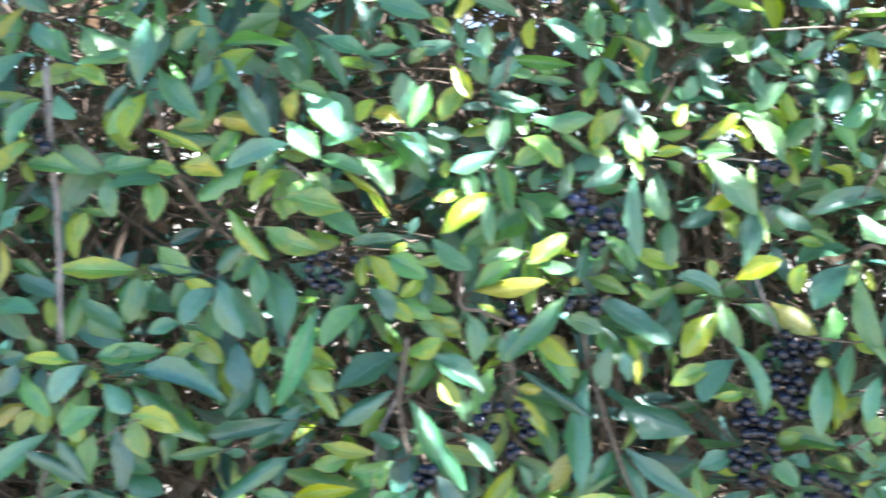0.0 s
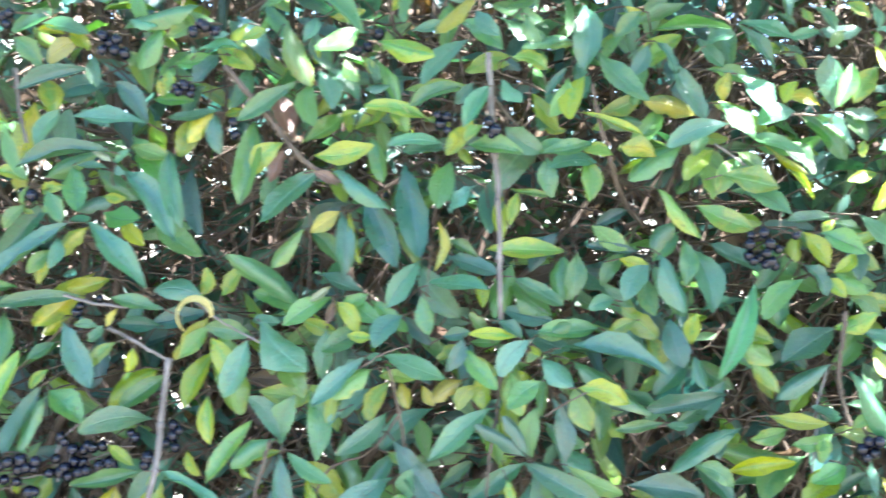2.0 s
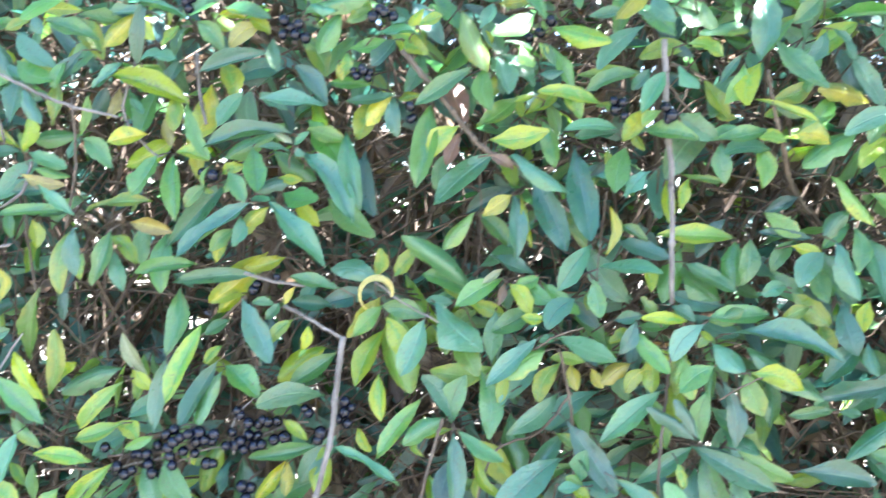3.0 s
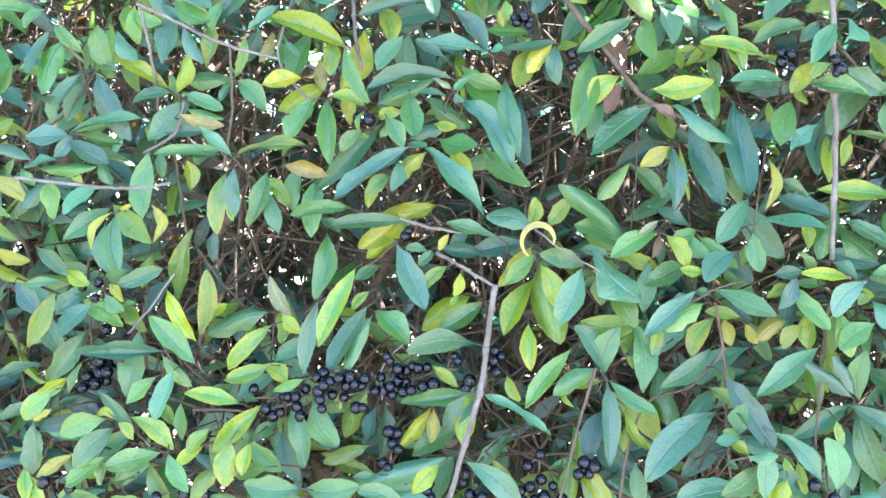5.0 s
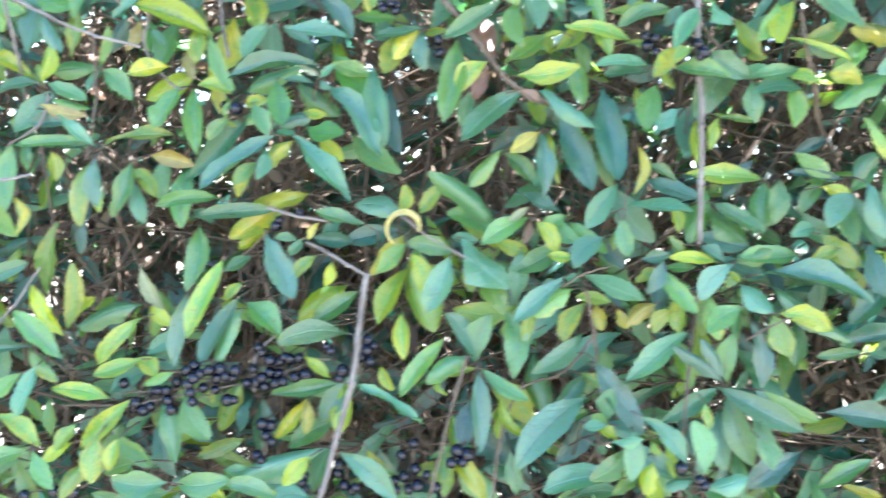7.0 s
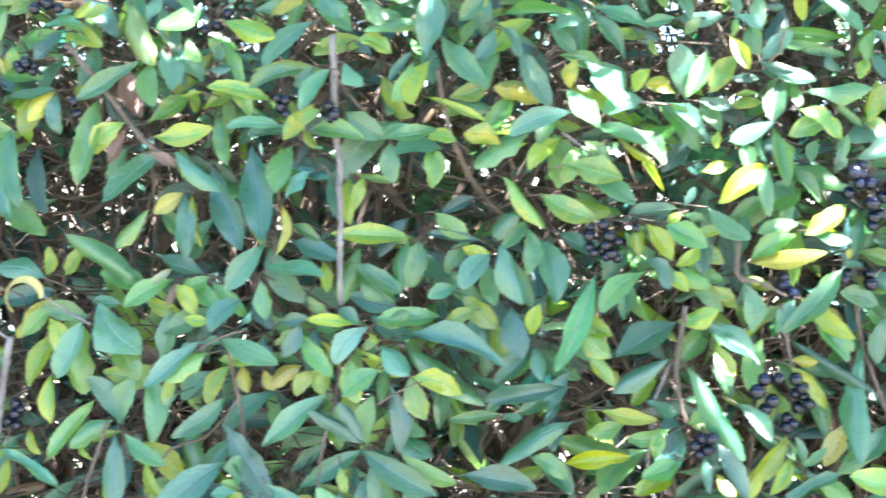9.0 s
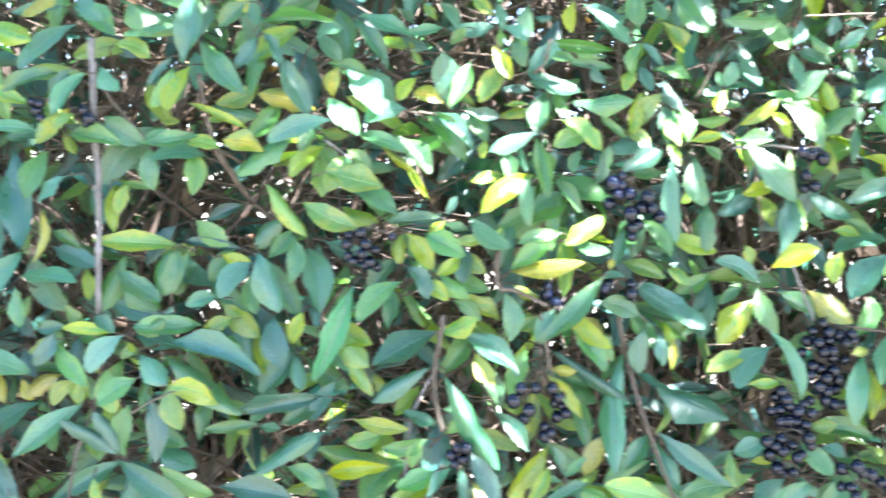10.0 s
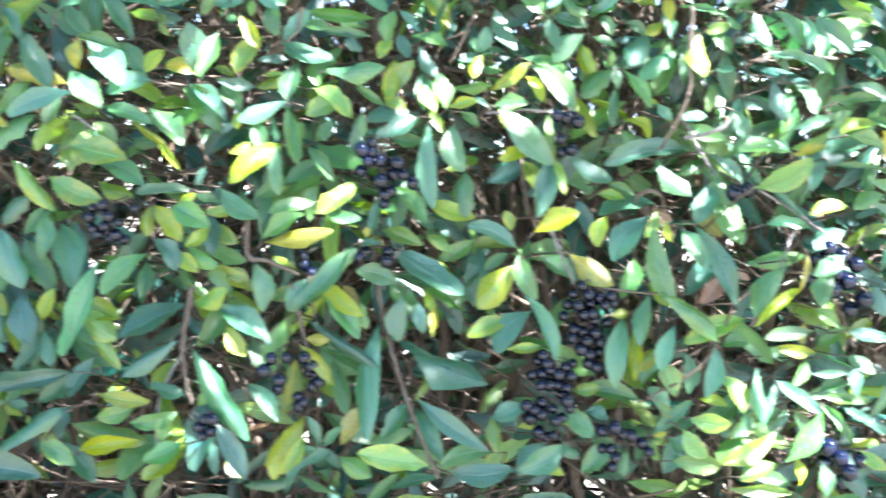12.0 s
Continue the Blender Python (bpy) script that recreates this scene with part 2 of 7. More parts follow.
def leaf_points(droop, fold, wavy, twist, bend, seed=0, torn=False):
    """Vertices of a leaf of unit length along +y and unit width: five across, pointed at both ends.
    fold: the halves raised from the midrib (below 0: turned down); bend: sideways bow; torn: an eaten, ragged margin."""
    rng = random.Random(seed)
    verts, uvs = [(0.0, 0.0, 0.0)], [(0.5, 0.0)]
    widest, blunt, bitten = rng.uniform(0.44, 0.58), rng.uniform(0.56, 0.88), rng.choice((None, None, (rng.randrange(2, 6), rng.choice((-1.0, 1.0)))))
    for k, u in enumerate(STEPS[1:-1]):
        h, z0 = leaf_half(u, widest, blunt), -droop * u * u * 0.5 + 0.06 * droop
        side = bend * math.sin(math.pi * u) * 0.5
        for j, s in enumerate((-1.0, -0.52, 0.0, 0.52, 1.0)):
            e = 1 + (rng.uniform(-0.11, 0.05) * (0.5 + 0.6 * wavy) if abs(s) == 1.0 else 0.0)
            if bitten == (k, s):
                e *= 0.8
            if torn and abs(s) == 1.0:
                e *= rng.choice((1.0, 0.58, 0.66, 0.85))
            x = h * s * e
            z = z0 + fold * (abs(x) * 0.34 if fold > 0 else x * x * 0.9) + wavy * 0.04 * math.sin(k * 1.6 + s * 2.0 + seed) * abs(s)
            a = twist * (u - 0.3)
            verts.append((x * math.cos(a) + side, u * (1 - 0.08 * abs(droop) * u), z + x * math.sin(a) * 0.45))
            uvs.append((0.5 + s * 0.5, u))
    verts.append((0.0 + bend * 0.03, 1.0 - 0.08 * abs(droop), -droop * 0.5 + 0.06 * droop))
    uvs.append((0.5, 1.0))
    # foot and tip on the y axis, one unit apart
    tx, ty, tz = verts[-1]
    return [(x - tx * y / ty, y / ty, z - tz * y / ty) for x, y, z in verts], uvs


LEAF_FACES = [(0, 2 + j, 1 + j) for j in range(4)]
for k in range(6):
    for j in range(4):
        a = 1 + 5 * k + j
        LEAF_FACES.append((a, a + 1, a + 6, a + 5))
LEAF_FACES += [(31 + j, 32 + j, 36) for j in range(4)]

SHAPES = [(0.10, 0.5, 0.6, 0.1, 0.0, 1), (0.35, 0.4, 0.3, -0.2, 0.2, 2), (0.22, 0.9, 0.8, 0.25, -0.3, 3), (0.55, 0.3, 0.5, 0.0, 0.35, 4),
          (0.05, 0.8, 1.0, -0.3, -0.15, 5), (0.30, -0.6, 0.6, 0.4, 0.1, 6), (-0.15, 0.5, 0.8, 0.1, 0.0, 7), (0.45, 0.6, 1.3, -0.5, -0.4, 8),
          (0.70, -0.8, 0.6, 0.2, 0.2, 9), (0.25, -0.4, 1.0, -0.6, 0.4, 10), (0.15, 0.8, 1.4, 0.7, -0.25, 11), (0.40, 1.0, 0.7, 0.0, 0.0, 12),
          (0.20, 0.2, 0.5, 0.3, 0.5, 15), (0.30, 0.3, 0.9, -0.3, -0.5, 16), (0.60, 0.6, 1.1, 0.5, 0.15, 17), (-0.25, 0.4, 0.7, -0.2, 0.3, 18),
          (0.3, 0.3, 0.2, 0.2, 1.6, 13), (0.3, 0.3, 0.2, -0.2, -1.6, 14), (0.3, 0.5, 1.6, 0.4, 0.2, 21, True)]
PLAIN = 16     # of the last three, two are rolled into a crescent and one is torn
LEAF_MESHES = {}
for tone in TONES:
    for i, sh in enumerate(SHAPES):
        v, u = leaf_points(*sh)
        LEAF_MESHES[tone, i] = mesh_of("leaf_blade", v, LEAF_FACES, LEAF_MATS[tone], uvs=u)

leaf_rng = random.Random(11)
UPWARD = {"m": 0.8, "b": 0.7, "p": 0.8, "y": 0.15, "l": 0.3, "v": 0.2, "d": 0.2, "g": 0.4}
FEET_OF_LEAVES = []


def leaf_pose(x, y, z, length, width, turn, lean, roll, up):
    """turn: degrees from upright towards +x; lean: out of the hedge; roll: about its own length. The blade's face looks out and a little up."""
    a, b = radians(turn), radians(lean)
    d = Vector((math.cos(b) * math.sin(a), -math.sin(b), math.cos(b) * math.cos(a)))
    n = Vector((0, -1, up))
    n = (n - d * n.dot(d)).normalized()
    n = Matrix.Rotation(radians(roll), 3, d) @ n
    s = d.cross(n)
    m = Matrix((s * width, d * length, n * length)).transposed().to_4x4()
    m.translation = (x, y, z)
    return m


def leaf(tone, x, y, z, length, width, turn, lean, roll, shape=None):
    m = leaf_pose(x, y, z, length / 1000, width / 1000, turn, lean, roll, UPWARD.get(tone, 0.3))
    me = LEAF_MESHES[tone, leaf_rng.randrange(PLAIN) if shape is None else shape]
    part("leaf", me, SHRUBS[shrub_at(x)], m)
    FEET_OF_LEAVES.append((shrub_at(x), Vector((x, y, z)), m.to_3x3() @ Vector((0, 1, 0))))


def curled_leaf(tone, x, y, z, wide, start, arc, broad=1.0):
    """A dry leaf rolled on itself, seen from its edge: a bowed strip, narrow at both ends."""
    verts, uvs, faces, n = [], [], [], 14
    for i in range(n + 1):
        a, u = radians(start + arc * i / n), i / n
        h = 0.0055 * broad * math.sin(math.pi * min(0.97, max(0.03, u))) ** 0.6
        for j, q in enumerate((-1, 0, 1)):
            r = wide / 2000 * (1 - 0.25 * u) * (1 + 0.08 * abs(q))
            verts.append((r * math.cos(a) + 0.6 * h * q * math.cos(a), 1.1 * h * q + 0.006 * u, r * math.sin(a) + 0.6 * h * q * math.sin(a)))
            uvs.append((0.5 + q * 0.5, u))
    for i in range(n):
        for j in range(2):
            faces.append((3 * i + j, 3 * i + j + 1, 3 * i + j + 4, 3 * i + j + 3))
    part("leaf", mesh_of("curled_blade", verts, faces, LEAF_MATS[tone], uvs=uvs), SHRUBS[shrub_at(x)], Matrix.Translation((x, y, z)), "yellow leaf curled into a loop")


# --- stems ---
def tube(verts, faces, pts, r0, r1, sides=6, rng=None, rough=0.0):
    """Adds a tapered round tube along the points."""
    ring0, n = len(verts), len(pts)
    for i, p in enumerate(pts):
        d = (pts[min(i + 1, n - 1)] - pts[max(i - 1, 0)]).normalized()
        e = d.cross(Vector((0.31, 0.9, 0.2))).normalized()
        f = d.cross(e)
        r = r0 + (r1 - r0) * i / max(1, n - 1)
        for k in range(sides):
            t = 2 * math.pi * k / sides
            q = r * (1 + (rng.uniform(-rough, rough) if rng else 0.0))
            verts.append(p + e * (q * math.cos(t)) + f * (q * math.sin(t)))
    for i in range(n - 1):
        for k in range(sides):
            a, b = ring0 + i * sides + k, ring0 + i * sides + (k + 1) % sides
            faces.append((a, b, b + sides, a + sides))
    faces.append(tuple(ring0 + k for k in reversed(range(sides))))
    faces.append(tuple(ring0 + (n - 1) * sides + k for k in range(sides)))


def smooth_line(pts, per=6):
    """Catmull-Rom through the points."""
    pts = [Vector(p) for p in pts]
    pts = [pts[0] * 2 - pts[1]] + pts + [pts[-1] * 2 - pts[-2]]
    out = []
    for i in range(1, len(pts) - 2):
        a, b, c, d = pts[i - 1:i + 3]
        for k in range(per):
            t = k / per
            out.append(0.5 * ((2 * b) + (c - a) * t + (2 * a - 5 * b + 4 * c - d) * t * t + (3 * b - a - 3 * c + d) * t ** 3))
    return out + [pts[-2]]


twig_rng = random.Random(5)


def twig(bark, radius, *pts):
    """A stem with knots where leaf pairs once sat; radius in mm."""
    line = smooth_line(pts)
    line = [p + Vector([twig_rng.gauss(0, 0.00022) for _ in range(3)]) for p in line]
    verts, faces, r = [], [], radius / 1000
    tube(verts, faces, line, r, r * 0.8, 8, twig_rng, 0.09)
    for i in range(3, len(line) - 2, 5):
        d = (line[i + 1] - line[i - 1]).normalized() * r * 1.1
        tube(verts, faces, [line[i] - d, line[i] - d * 0.4, line[i] + d * 0.4, line[i] + d], r * 1.0, r * 0.95, 7, twig_rng, 0.05)
        for q in range(7, 21):
            c = line[i]
            v = verts[-28 + q]
            verts[-28 + q] = c + (v - c) * 1.16
    part("twig", mesh_of("twig", verts, faces, BARK[bark]), SHRUBS[shrub_at(pts[0][0])])


# --- berries ---
def berry_mesh():
    bm = bmesh.new()
    bmesh.ops.create_icosphere(bm, subdivisions=2, radius=0.5)
    for v in bm.verts:
        if v.co.z < -0.47:
            v.co.z += 0.06
        v.co.z *= 1.04
    me = bpy.data.meshes.new("berry")
    bm.to_mesh(me)
    bm.free()
    me.materials.append(BERRY)
    me.polygons.foreach_set("use_smooth", [True] * len(me.polygons))
    return me


BERRY_MESH = berry_mesh()
berry_rng = random.Random(8)


def berry_cluster(mid, berries):
    """A panicle: an axis with a short stalk to each berry; across, up and diameter in mm."""
    places = [(Vector((a / 1000, berry_rng.uniform(-0.004, 0.006), b / 1000)), d / 1000) for a, b, d in berries]
    top = max(p.z for p, _ in places) + 0.006
    low = min(p.z for p, _ in places)
    cx = sum(p.x for p, _ in places) / len(places)
    axis = [Vector((cx + 0.004, 0.03, top)), Vector((cx, 0.008, top - 0.004)), Vector((cx, 0.005, (top + low) / 2)), Vector((cx, 0.004, low))]
    verts, faces = [], []
    tube(verts, faces, smooth_line(axis, 4), 0.0009, 0.0006, 5)
    wide = max(abs(p.x - cx) for p, _ in places)
    if wide > 0.02:
        lx, rx = min(p.x for p, _ in places), max(p.x for p, _ in places)
        tube(verts, faces, smooth_line([Vector((lx, 0.005, (top + low) / 2 - 0.003)), Vector((cx, 0.007, (top + low) / 2)), Vector((rx, 0.005, (top + low) / 2 + 0.003))], 4), 0.0008, 0.0008, 5)
    for p, d in places:
        zz = (top + low) / 2 if wide > 0.02 else min(max(p.z + 0.004, low), top)
        a = Vector((p.x * 0.8 + cx * 0.2 if wide > 0.02 else cx, 0.006, zz))
        tube(verts, faces, [a, (a + p) / 2 + Vector((0, 0.001, 0.0015)), p], 0.0006, 0.0005, 4)
    stalk = part("panicle", mesh_of("berry_stalk", verts, faces, BARK["t"]), SHRUBS[shrub_at(mid[0])], Matrix.Translation(mid), "cluster of round blue-black berries")
    for p, d in places:
        turn = Euler([berry_rng.uniform(-0.5, 0.5), berry_rng.uniform(-0.5, 0.5), berry_rng.uniform(0, 6.28)])
        part("berry", BERRY_MESH, stalk, Matrix.LocRotScale(p, turn, (d, d, d * berry_rng.uniform(0.95, 1.1))))


# shoots and stems of the hedge
twig("s", 2.1, (-0.009, 0.004, 1.121), (-0.004, 0.004, 1.067), (0.001, 0.004, 1.031), (0.004, 0.004, 0.988), (0.006, 0.004, 0.948))
twig("s", 2.2, (-0.210, 0.002, 0.912), (-0.212, -0.002, 0.879), (-0.213, -0.005, 0.845), (-0.220, -0.008, 0.805), (-0.229, -0.010, 0.761), (-0.235, -0.010, 0.734))
twig("s", 1.3, (-0.252, 0.004, 0.930), (-0.230, 0.003, 0.920), (-0.211, 0.002, 0.911))
twig("s", 1.2, (-0.465, -0.020, 1.079), (-0.441, -0.022, 1.071), (-0.417, -0.023, 1.061), (-0.394, -0.023, 1.054), (-0.365, -0.020, 1.049))
twig("s", 1.2, (-0.473, 0.008, 1.079), (-0.466, 0.019, 1.042), (-0.463, 0.030, 1.008))
twig("s", 1.5, (-0.325, 0.011, 1.100), (-0.321, 0.011, 1.072), (-0.315, 0.011, 1.050))
twig("s", 1.0, (-0.368, 0.014, 1.094), (-0.374, 0.012, 1.055), (-0.354, 0.016, 1.029), (-0.346, 0.017, 1.028))
twig("t", 1.9, (-0.181, 0.000, 1.105), (-0.153, 0.000, 1.075), (-0.132, -0.001, 1.051), (-0.121, -0.001, 1.042), (-0.097, -0.003, 1.032))
twig("s", 1.2, (-0.545, -0.015, 0.956), (-0.497, -0.020, 0.955), (-0.465, -0.030, 0.955), (-0.443, -0.036, 0.957), (-0.425, -0.040, 0.961))
twig("t", 1.0, (-0.467, 0.045, 1.017), (-0.446, 0.018, 0.984), (-0.429, 0.008, 0.930), (-0.425, 0.011, 0.918))
twig("t", 0.9, (-0.421, 0.012, 0.917), (-0.412, 0.040, 0.894), (-0.395, 0.054, 0.874))
twig("t", 0.9, (-0.387, 0.008, 0.941), (-0.386, 0.051, 0.908), (-0.374, 0.054, 0.884), (-0.373, 0.053, 0.851), (-0.369, 0.032, 0.813))
twig("s", 1.2, (-0.439, 0.014, 1.018), (-0.441, 0.003, 0.995), (-0.469, 0.020, 0.981))
twig("t", 1.0, (-0.263, 0.034, 0.975), (-0.275, 0.012, 0.942), (-0.308, 0.028, 0.909), (-0.347, 0.034, 0.876))
twig("s", 1.2, (-0.276, -0.013, 0.951), (-0.257, -0.012, 0.947), (-0.235, -0.012, 0.945))
twig("s", 0.7, (-0.188, -0.027, 0.953), (-0.167, -0.031, 0.940), (-0.143, -0.034, 0.929))
twig("t", 0.5, (-0.127, 0.014, 1.044), (-0.123, 0.019, 0.992), (-0.123, 0.018, 0.950))
twig("t", 1.3, (-0.013, 0.012, 1.103), (-0.002, 0.012, 1.090), (0.012, 0.012, 1.075), (0.026, 0.012, 1.062))
twig("t", 1.1, (-0.065, 0.002, 0.914), (-0.057, 0.005, 0.884), (-0.052, 0.007, 0.851), (-0.050, -0.016, 0.818), (-0.046, -0.016, 0.797))
twig("t", 0.6, (-0.040, 0.013, 1.020), (-0.041, 0.019, 0.998), (-0.043, 0.015, 0.960))
twig("t", 1.2, (-0.139, -0.007, 0.864), (-0.143, -0.009, 0.845), (-0.148, -0.015, 0.819), (-0.156, -0.021, 0.772))
twig("s", 0.7, (-0.379, 0.019, 0.804), (-0.350, 0.015, 0.813), (-0.314, 0.010, 0.824), (-0.283, 0.012, 0.832), (-0.246, 0.019, 0.847))
twig("t", 0.9, (-0.439, -0.005, 0.856), (-0.424, -0.010, 0.838), (-0.411, -0.008, 0.820))
twig("t", 1.1, (-0.410, -0.004, 0.807), (-0.395, 0.006, 0.807), (-0.376, 0.009, 0.807))
twig("s", 0.9, (-0.460, -0.004, 0.855), (-0.444, -0.007, 0.876), (-0.429, -0.009, 0.900))
twig("t", 1.1, (0.009, 0.011, 0.920), (0.007, 0.006, 0.890), (0.003, -0.014, 0.856), (0.003, -0.016, 0.820), (0.004, -0.016, 0.783))
twig("t", 1.0, (-0.288, 0.036, 0.901), (-0.279, 0.036, 0.885), (-0.264, 0.036, 0.871))
twig("k", 2.2, (-0.161, 0.145, 1.061), (-0.164, 0.142, 1.020), (-0.176, 0.145, 0.975), (-0.184, 0.140, 0.938), (-0.192, 0.149, 0.892))
twig("k", 1.4, (-0.186, 0.124, 1.044), (-0.186, 0.126, 0.991), (-0.195, 0.120, 0.947), (-0.196, 0.130, 0.893))
twig("k", 1.6, (-0.237, 0.154, 0.989), (-0.234, 0.143, 0.934), (-0.223, 0.155, 0.871))
twig("k", 1.3, (-0.427, 0.151, 1.044), (-0.423, 0.122, 0.974), (-0.431, 0.136, 0.905), (-0.432, 0.170, 0.832))
twig("s", 0.7, (-0.280, 0.000, 0.827), (-0.281, 0.002, 0.850), (-0.265, 0.003, 0.870))
twig("t", 0.9, (-0.496, 0.023, 0.884), (-0.499, 0.021, 0.852), (-0.489, 0.020, 0.828))
twig("t", 1.0, (-0.557, 0.034, 0.990), (-0.539, 0.031, 1.001), (-0.522, 0.025, 1.017), (-0.514, 0.024, 1.038))
twig("t", 0.7, (-0.084, -0.012, 0.912), (-0.076, -0.014, 0.918), (-0.067, -0.014, 0.924), (-0.051, -0.012, 0.930))
twig("t", 1.0, (-0.115, -0.003, 0.771), (-0.114, -0.002, 0.805), (-0.103, 0.007, 0.842), (-0.075, 0.005, 0.857), (-0.055, 0.005, 0.885))
twig("t", 1.1, (-0.537, 0.015, 1.073), (-0.519, 0.020, 1.037), (-0.515, 0.034, 1.001), (-0.534, 0.033, 0.979))
twig("t", 1.0, (-0.395, -0.025, 0.974), (-0.397, -0.010, 1.016), (-0.405, -0.004, 1.062))
twig("t", 1.5, (0.059, 0.008, 1.104), (0.062, 0.008, 1.092), (0.066, 0.009, 1.076), (0.073, 0.012, 1.056))
twig("t", 2.0, (0.073, 0.012, 1.056), (0.080, 0.030, 1.043), (0.088, 0.045, 1.030), (0.104, 0.060, 1.014))
twig("t", 1.5, (0.257, 0.006, 1.009), (0.258, 0.005, 0.985), (0.272, 0.006, 0.982), (0.290, 0.010, 0.974))
twig("t", 1.6, (0.225, -0.003, 0.964), (0.224, -0.005, 0.948), (0.222, -0.006, 0.929), (0.224, -0.007, 0.913), (0.230, -0.010, 0.892))
twig("s", 0.9, (0.221, 0.013, 0.926), (0.212, 0.001, 0.905), (0.209, -0.009, 0.885), (0.209, -0.003, 0.852))
twig("t", 1.5, (0.337, 0.027, 0.978), (0.344, 0.026, 0.949), (0.353, 0.018, 0.921), (0.367, 0.011, 0.887), (0.385, 0.007, 0.849))
twig("t", 1.6, (0.537, 0.037, 1.162), (0.537, 0.037, 1.132), (0.539, 0.040, 1.109), (0.531, 0.047, 1.082), (0.519, 0.045, 1.064))
twig("s", 1.2, (0.536, 0.046, 1.091), (0.547, 0.045, 1.072), (0.557, 0.043, 1.056), (0.565, 0.040, 1.044))
twig("s", 1.0, (0.405, 0.032, 1.084), (0.431, 0.032, 1.088), (0.453, 0.032, 1.087))
twig("t", 1.0, (0.426, 0.054, 1.080), (0.432, 0.054, 1.049), (0.437, 0.054, 1.019))
twig("s", 1.0, (0.451, 0.032, 1.011), (0.459, 0.032, 0.994), (0.468, 0.032, 0.976))
twig("t", 1.0, (0.518, 0.021, 0.904), (0.549, 0.028, 0.922), (0.566, 0.027, 0.946), (0.572, 0.021, 0.976))
twig("t", 1.0, (0.186, 0.024, 1.093), (0.196, 0.026, 1.092), (0.211, 0.026, 1.092))
twig("s", 0.9, (0.141, 0.014, 1.069), (0.156, 0.015, 1.060), (0.170, 0.020, 1.050))
twig("t", 0.9, (0.327, 0.054, 1.165), (0.331, 0.054, 1.131), (0.327, 0.054, 1.123))
twig("t", 0.6, (0.380, 0.034, 1.116), (0.387, 0.034, 1.132), (0.393, 0.034, 1.147))
twig("t", 0.7, (0.436, 0.000, 1.167), (0.461, 0.000, 1.170), (0.479, 0.000, 1.172))
twig("k", 1.2, (0.182, 0.142, 1.109), (0.198, 0.143, 1.058), (0.223, 0.140, 1.008))
twig("k", 1.1, (0.422, 0.150, 0.943), (0.421, 0.150, 0.899), (0.414, 0.146, 0.856))
twig("t", 1.1, (0.286, 0.006, 0.969), (0.291, 0.008, 0.951), (0.296, 0.008, 0.934), (0.298, 0.008, 0.924))
twig("s", 0.7, (0.356, 0.032, 0.995), (0.346, 0.032, 0.983), (0.343, 0.032, 0.966))
twig("t", 0.9, (0.488, 0.034, 0.974), (0.518, 0.034, 0.972), (0.538, 0.030, 0.975))
twig("t", 0.6, (0.037, -0.018, 0.890), (0.060, -0.018, 0.905), (0.075, -0.011, 0.902), (0.087, -0.018, 0.911))
twig("t", 0.9, (0.272, 0.034, 1.124), (0.279, 0.034, 1.132), (0.281, 0.034, 1.147))
twig("t", 0.9, (0.394, 0.031, 0.848), (0.407, 0.031, 0.871), (0.423, 0.034, 0.877))
twig("s", 1.3, (0.561, 0.010, 1.087), (0.548, 0.010, 1.078), (0.530, 0.010, 1.073))
twig("s", 1.2, (0.577, 0.010, 1.124), (0.584, 0.010, 1.130), (0.624, 0.010, 1.128))
twig("s", 0.9, (0.580, 0.010, 1.043), (0.608, 0.008, 1.027), (0.615, 0.006, 1.022), (0.637, 0.005, 1.009))
twig("s", 0.9, (0.615, 0.030, 1.027), (0.608, 0.027, 1.014), (0.601, 0.024, 0.995), (0.584, 0.024, 0.954))
twig("t", 1.0, (0.624, 0.024, 0.978), (0.639, 0.026, 0.990), (0.660, 0.030, 1.024))

# leaves: tone, foot of the leaf, length and width in mm, turn, lean, roll
leaf("g", -0.552, 0.006, 0.962, 17, 9, 130, 9, -2)
leaf("b", -0.550, 0.006, 0.960, 33, 13, 71, 15, -12)
leaf("g", -0.543, 0.008, 1.075, 20, 13, -133, 7, 13)
leaf("b", -0.542, -0.010, 0.884, 31, 16, 131, 13, 16)
leaf("g", -0.541, 0.007, 0.963, 49, 12, 84, 10, 3)
leaf("b", -0.540, 0.009, 1.061, 36, 21, -159, 8, 22)
leaf("b", -0.540, 0.026, 0.958, 30, 13, -149, 16, -7)
leaf("l", -0.537, 0.010, 1.066, 33, 10, 127, 13, -6)
leaf("p", -0.534, 0.013, 1.057, 35, 4, 124, 22, 22)
leaf("g", -0.530, 0.014, 1.057, 44, 19, -168, 14, -10)
leaf("g", -0.529, -0.009, 0.909, 33, 13, 121, 9, 9)
leaf("v", -0.528, -0.001, 0.957, 30, 16, 161, 12, 6)
leaf("m", -0.527, 0.022, 0.989, 70, 13, 77, 19, -12)
leaf("v", -0.527, 0.034, 0.993, 32, 11, 80, 19, -3)
leaf("g", -0.527, 0.004, 0.864, 39, 17, 141, 16, -2)
leaf("l", -0.523, 0.038, 1.047, 30, 13, 117, 14, -8)
leaf("b", -0.520, 0.010, 0.989, 31, 18, -99, 11, -12)
leaf("l", -0.519, 0.032, 1.061, 24, 10, -180, 12, 0)
leaf("b", -0.519, 0.006, 0.985, 36, 17, 114, 5, -8)
leaf("g", -0.518, 0.032, 1.033, 37, 15, -161, 13, -25)
leaf("l", -0.518, -0.025, 0.761, 25, 11, 161, 23, -13)
leaf("b", -0.517, 0.008, 0.990, 22, 12, -150, 10, -24)
leaf("l", -0.515, 0.003, 0.964, 14, 7, 122, 5, 13)
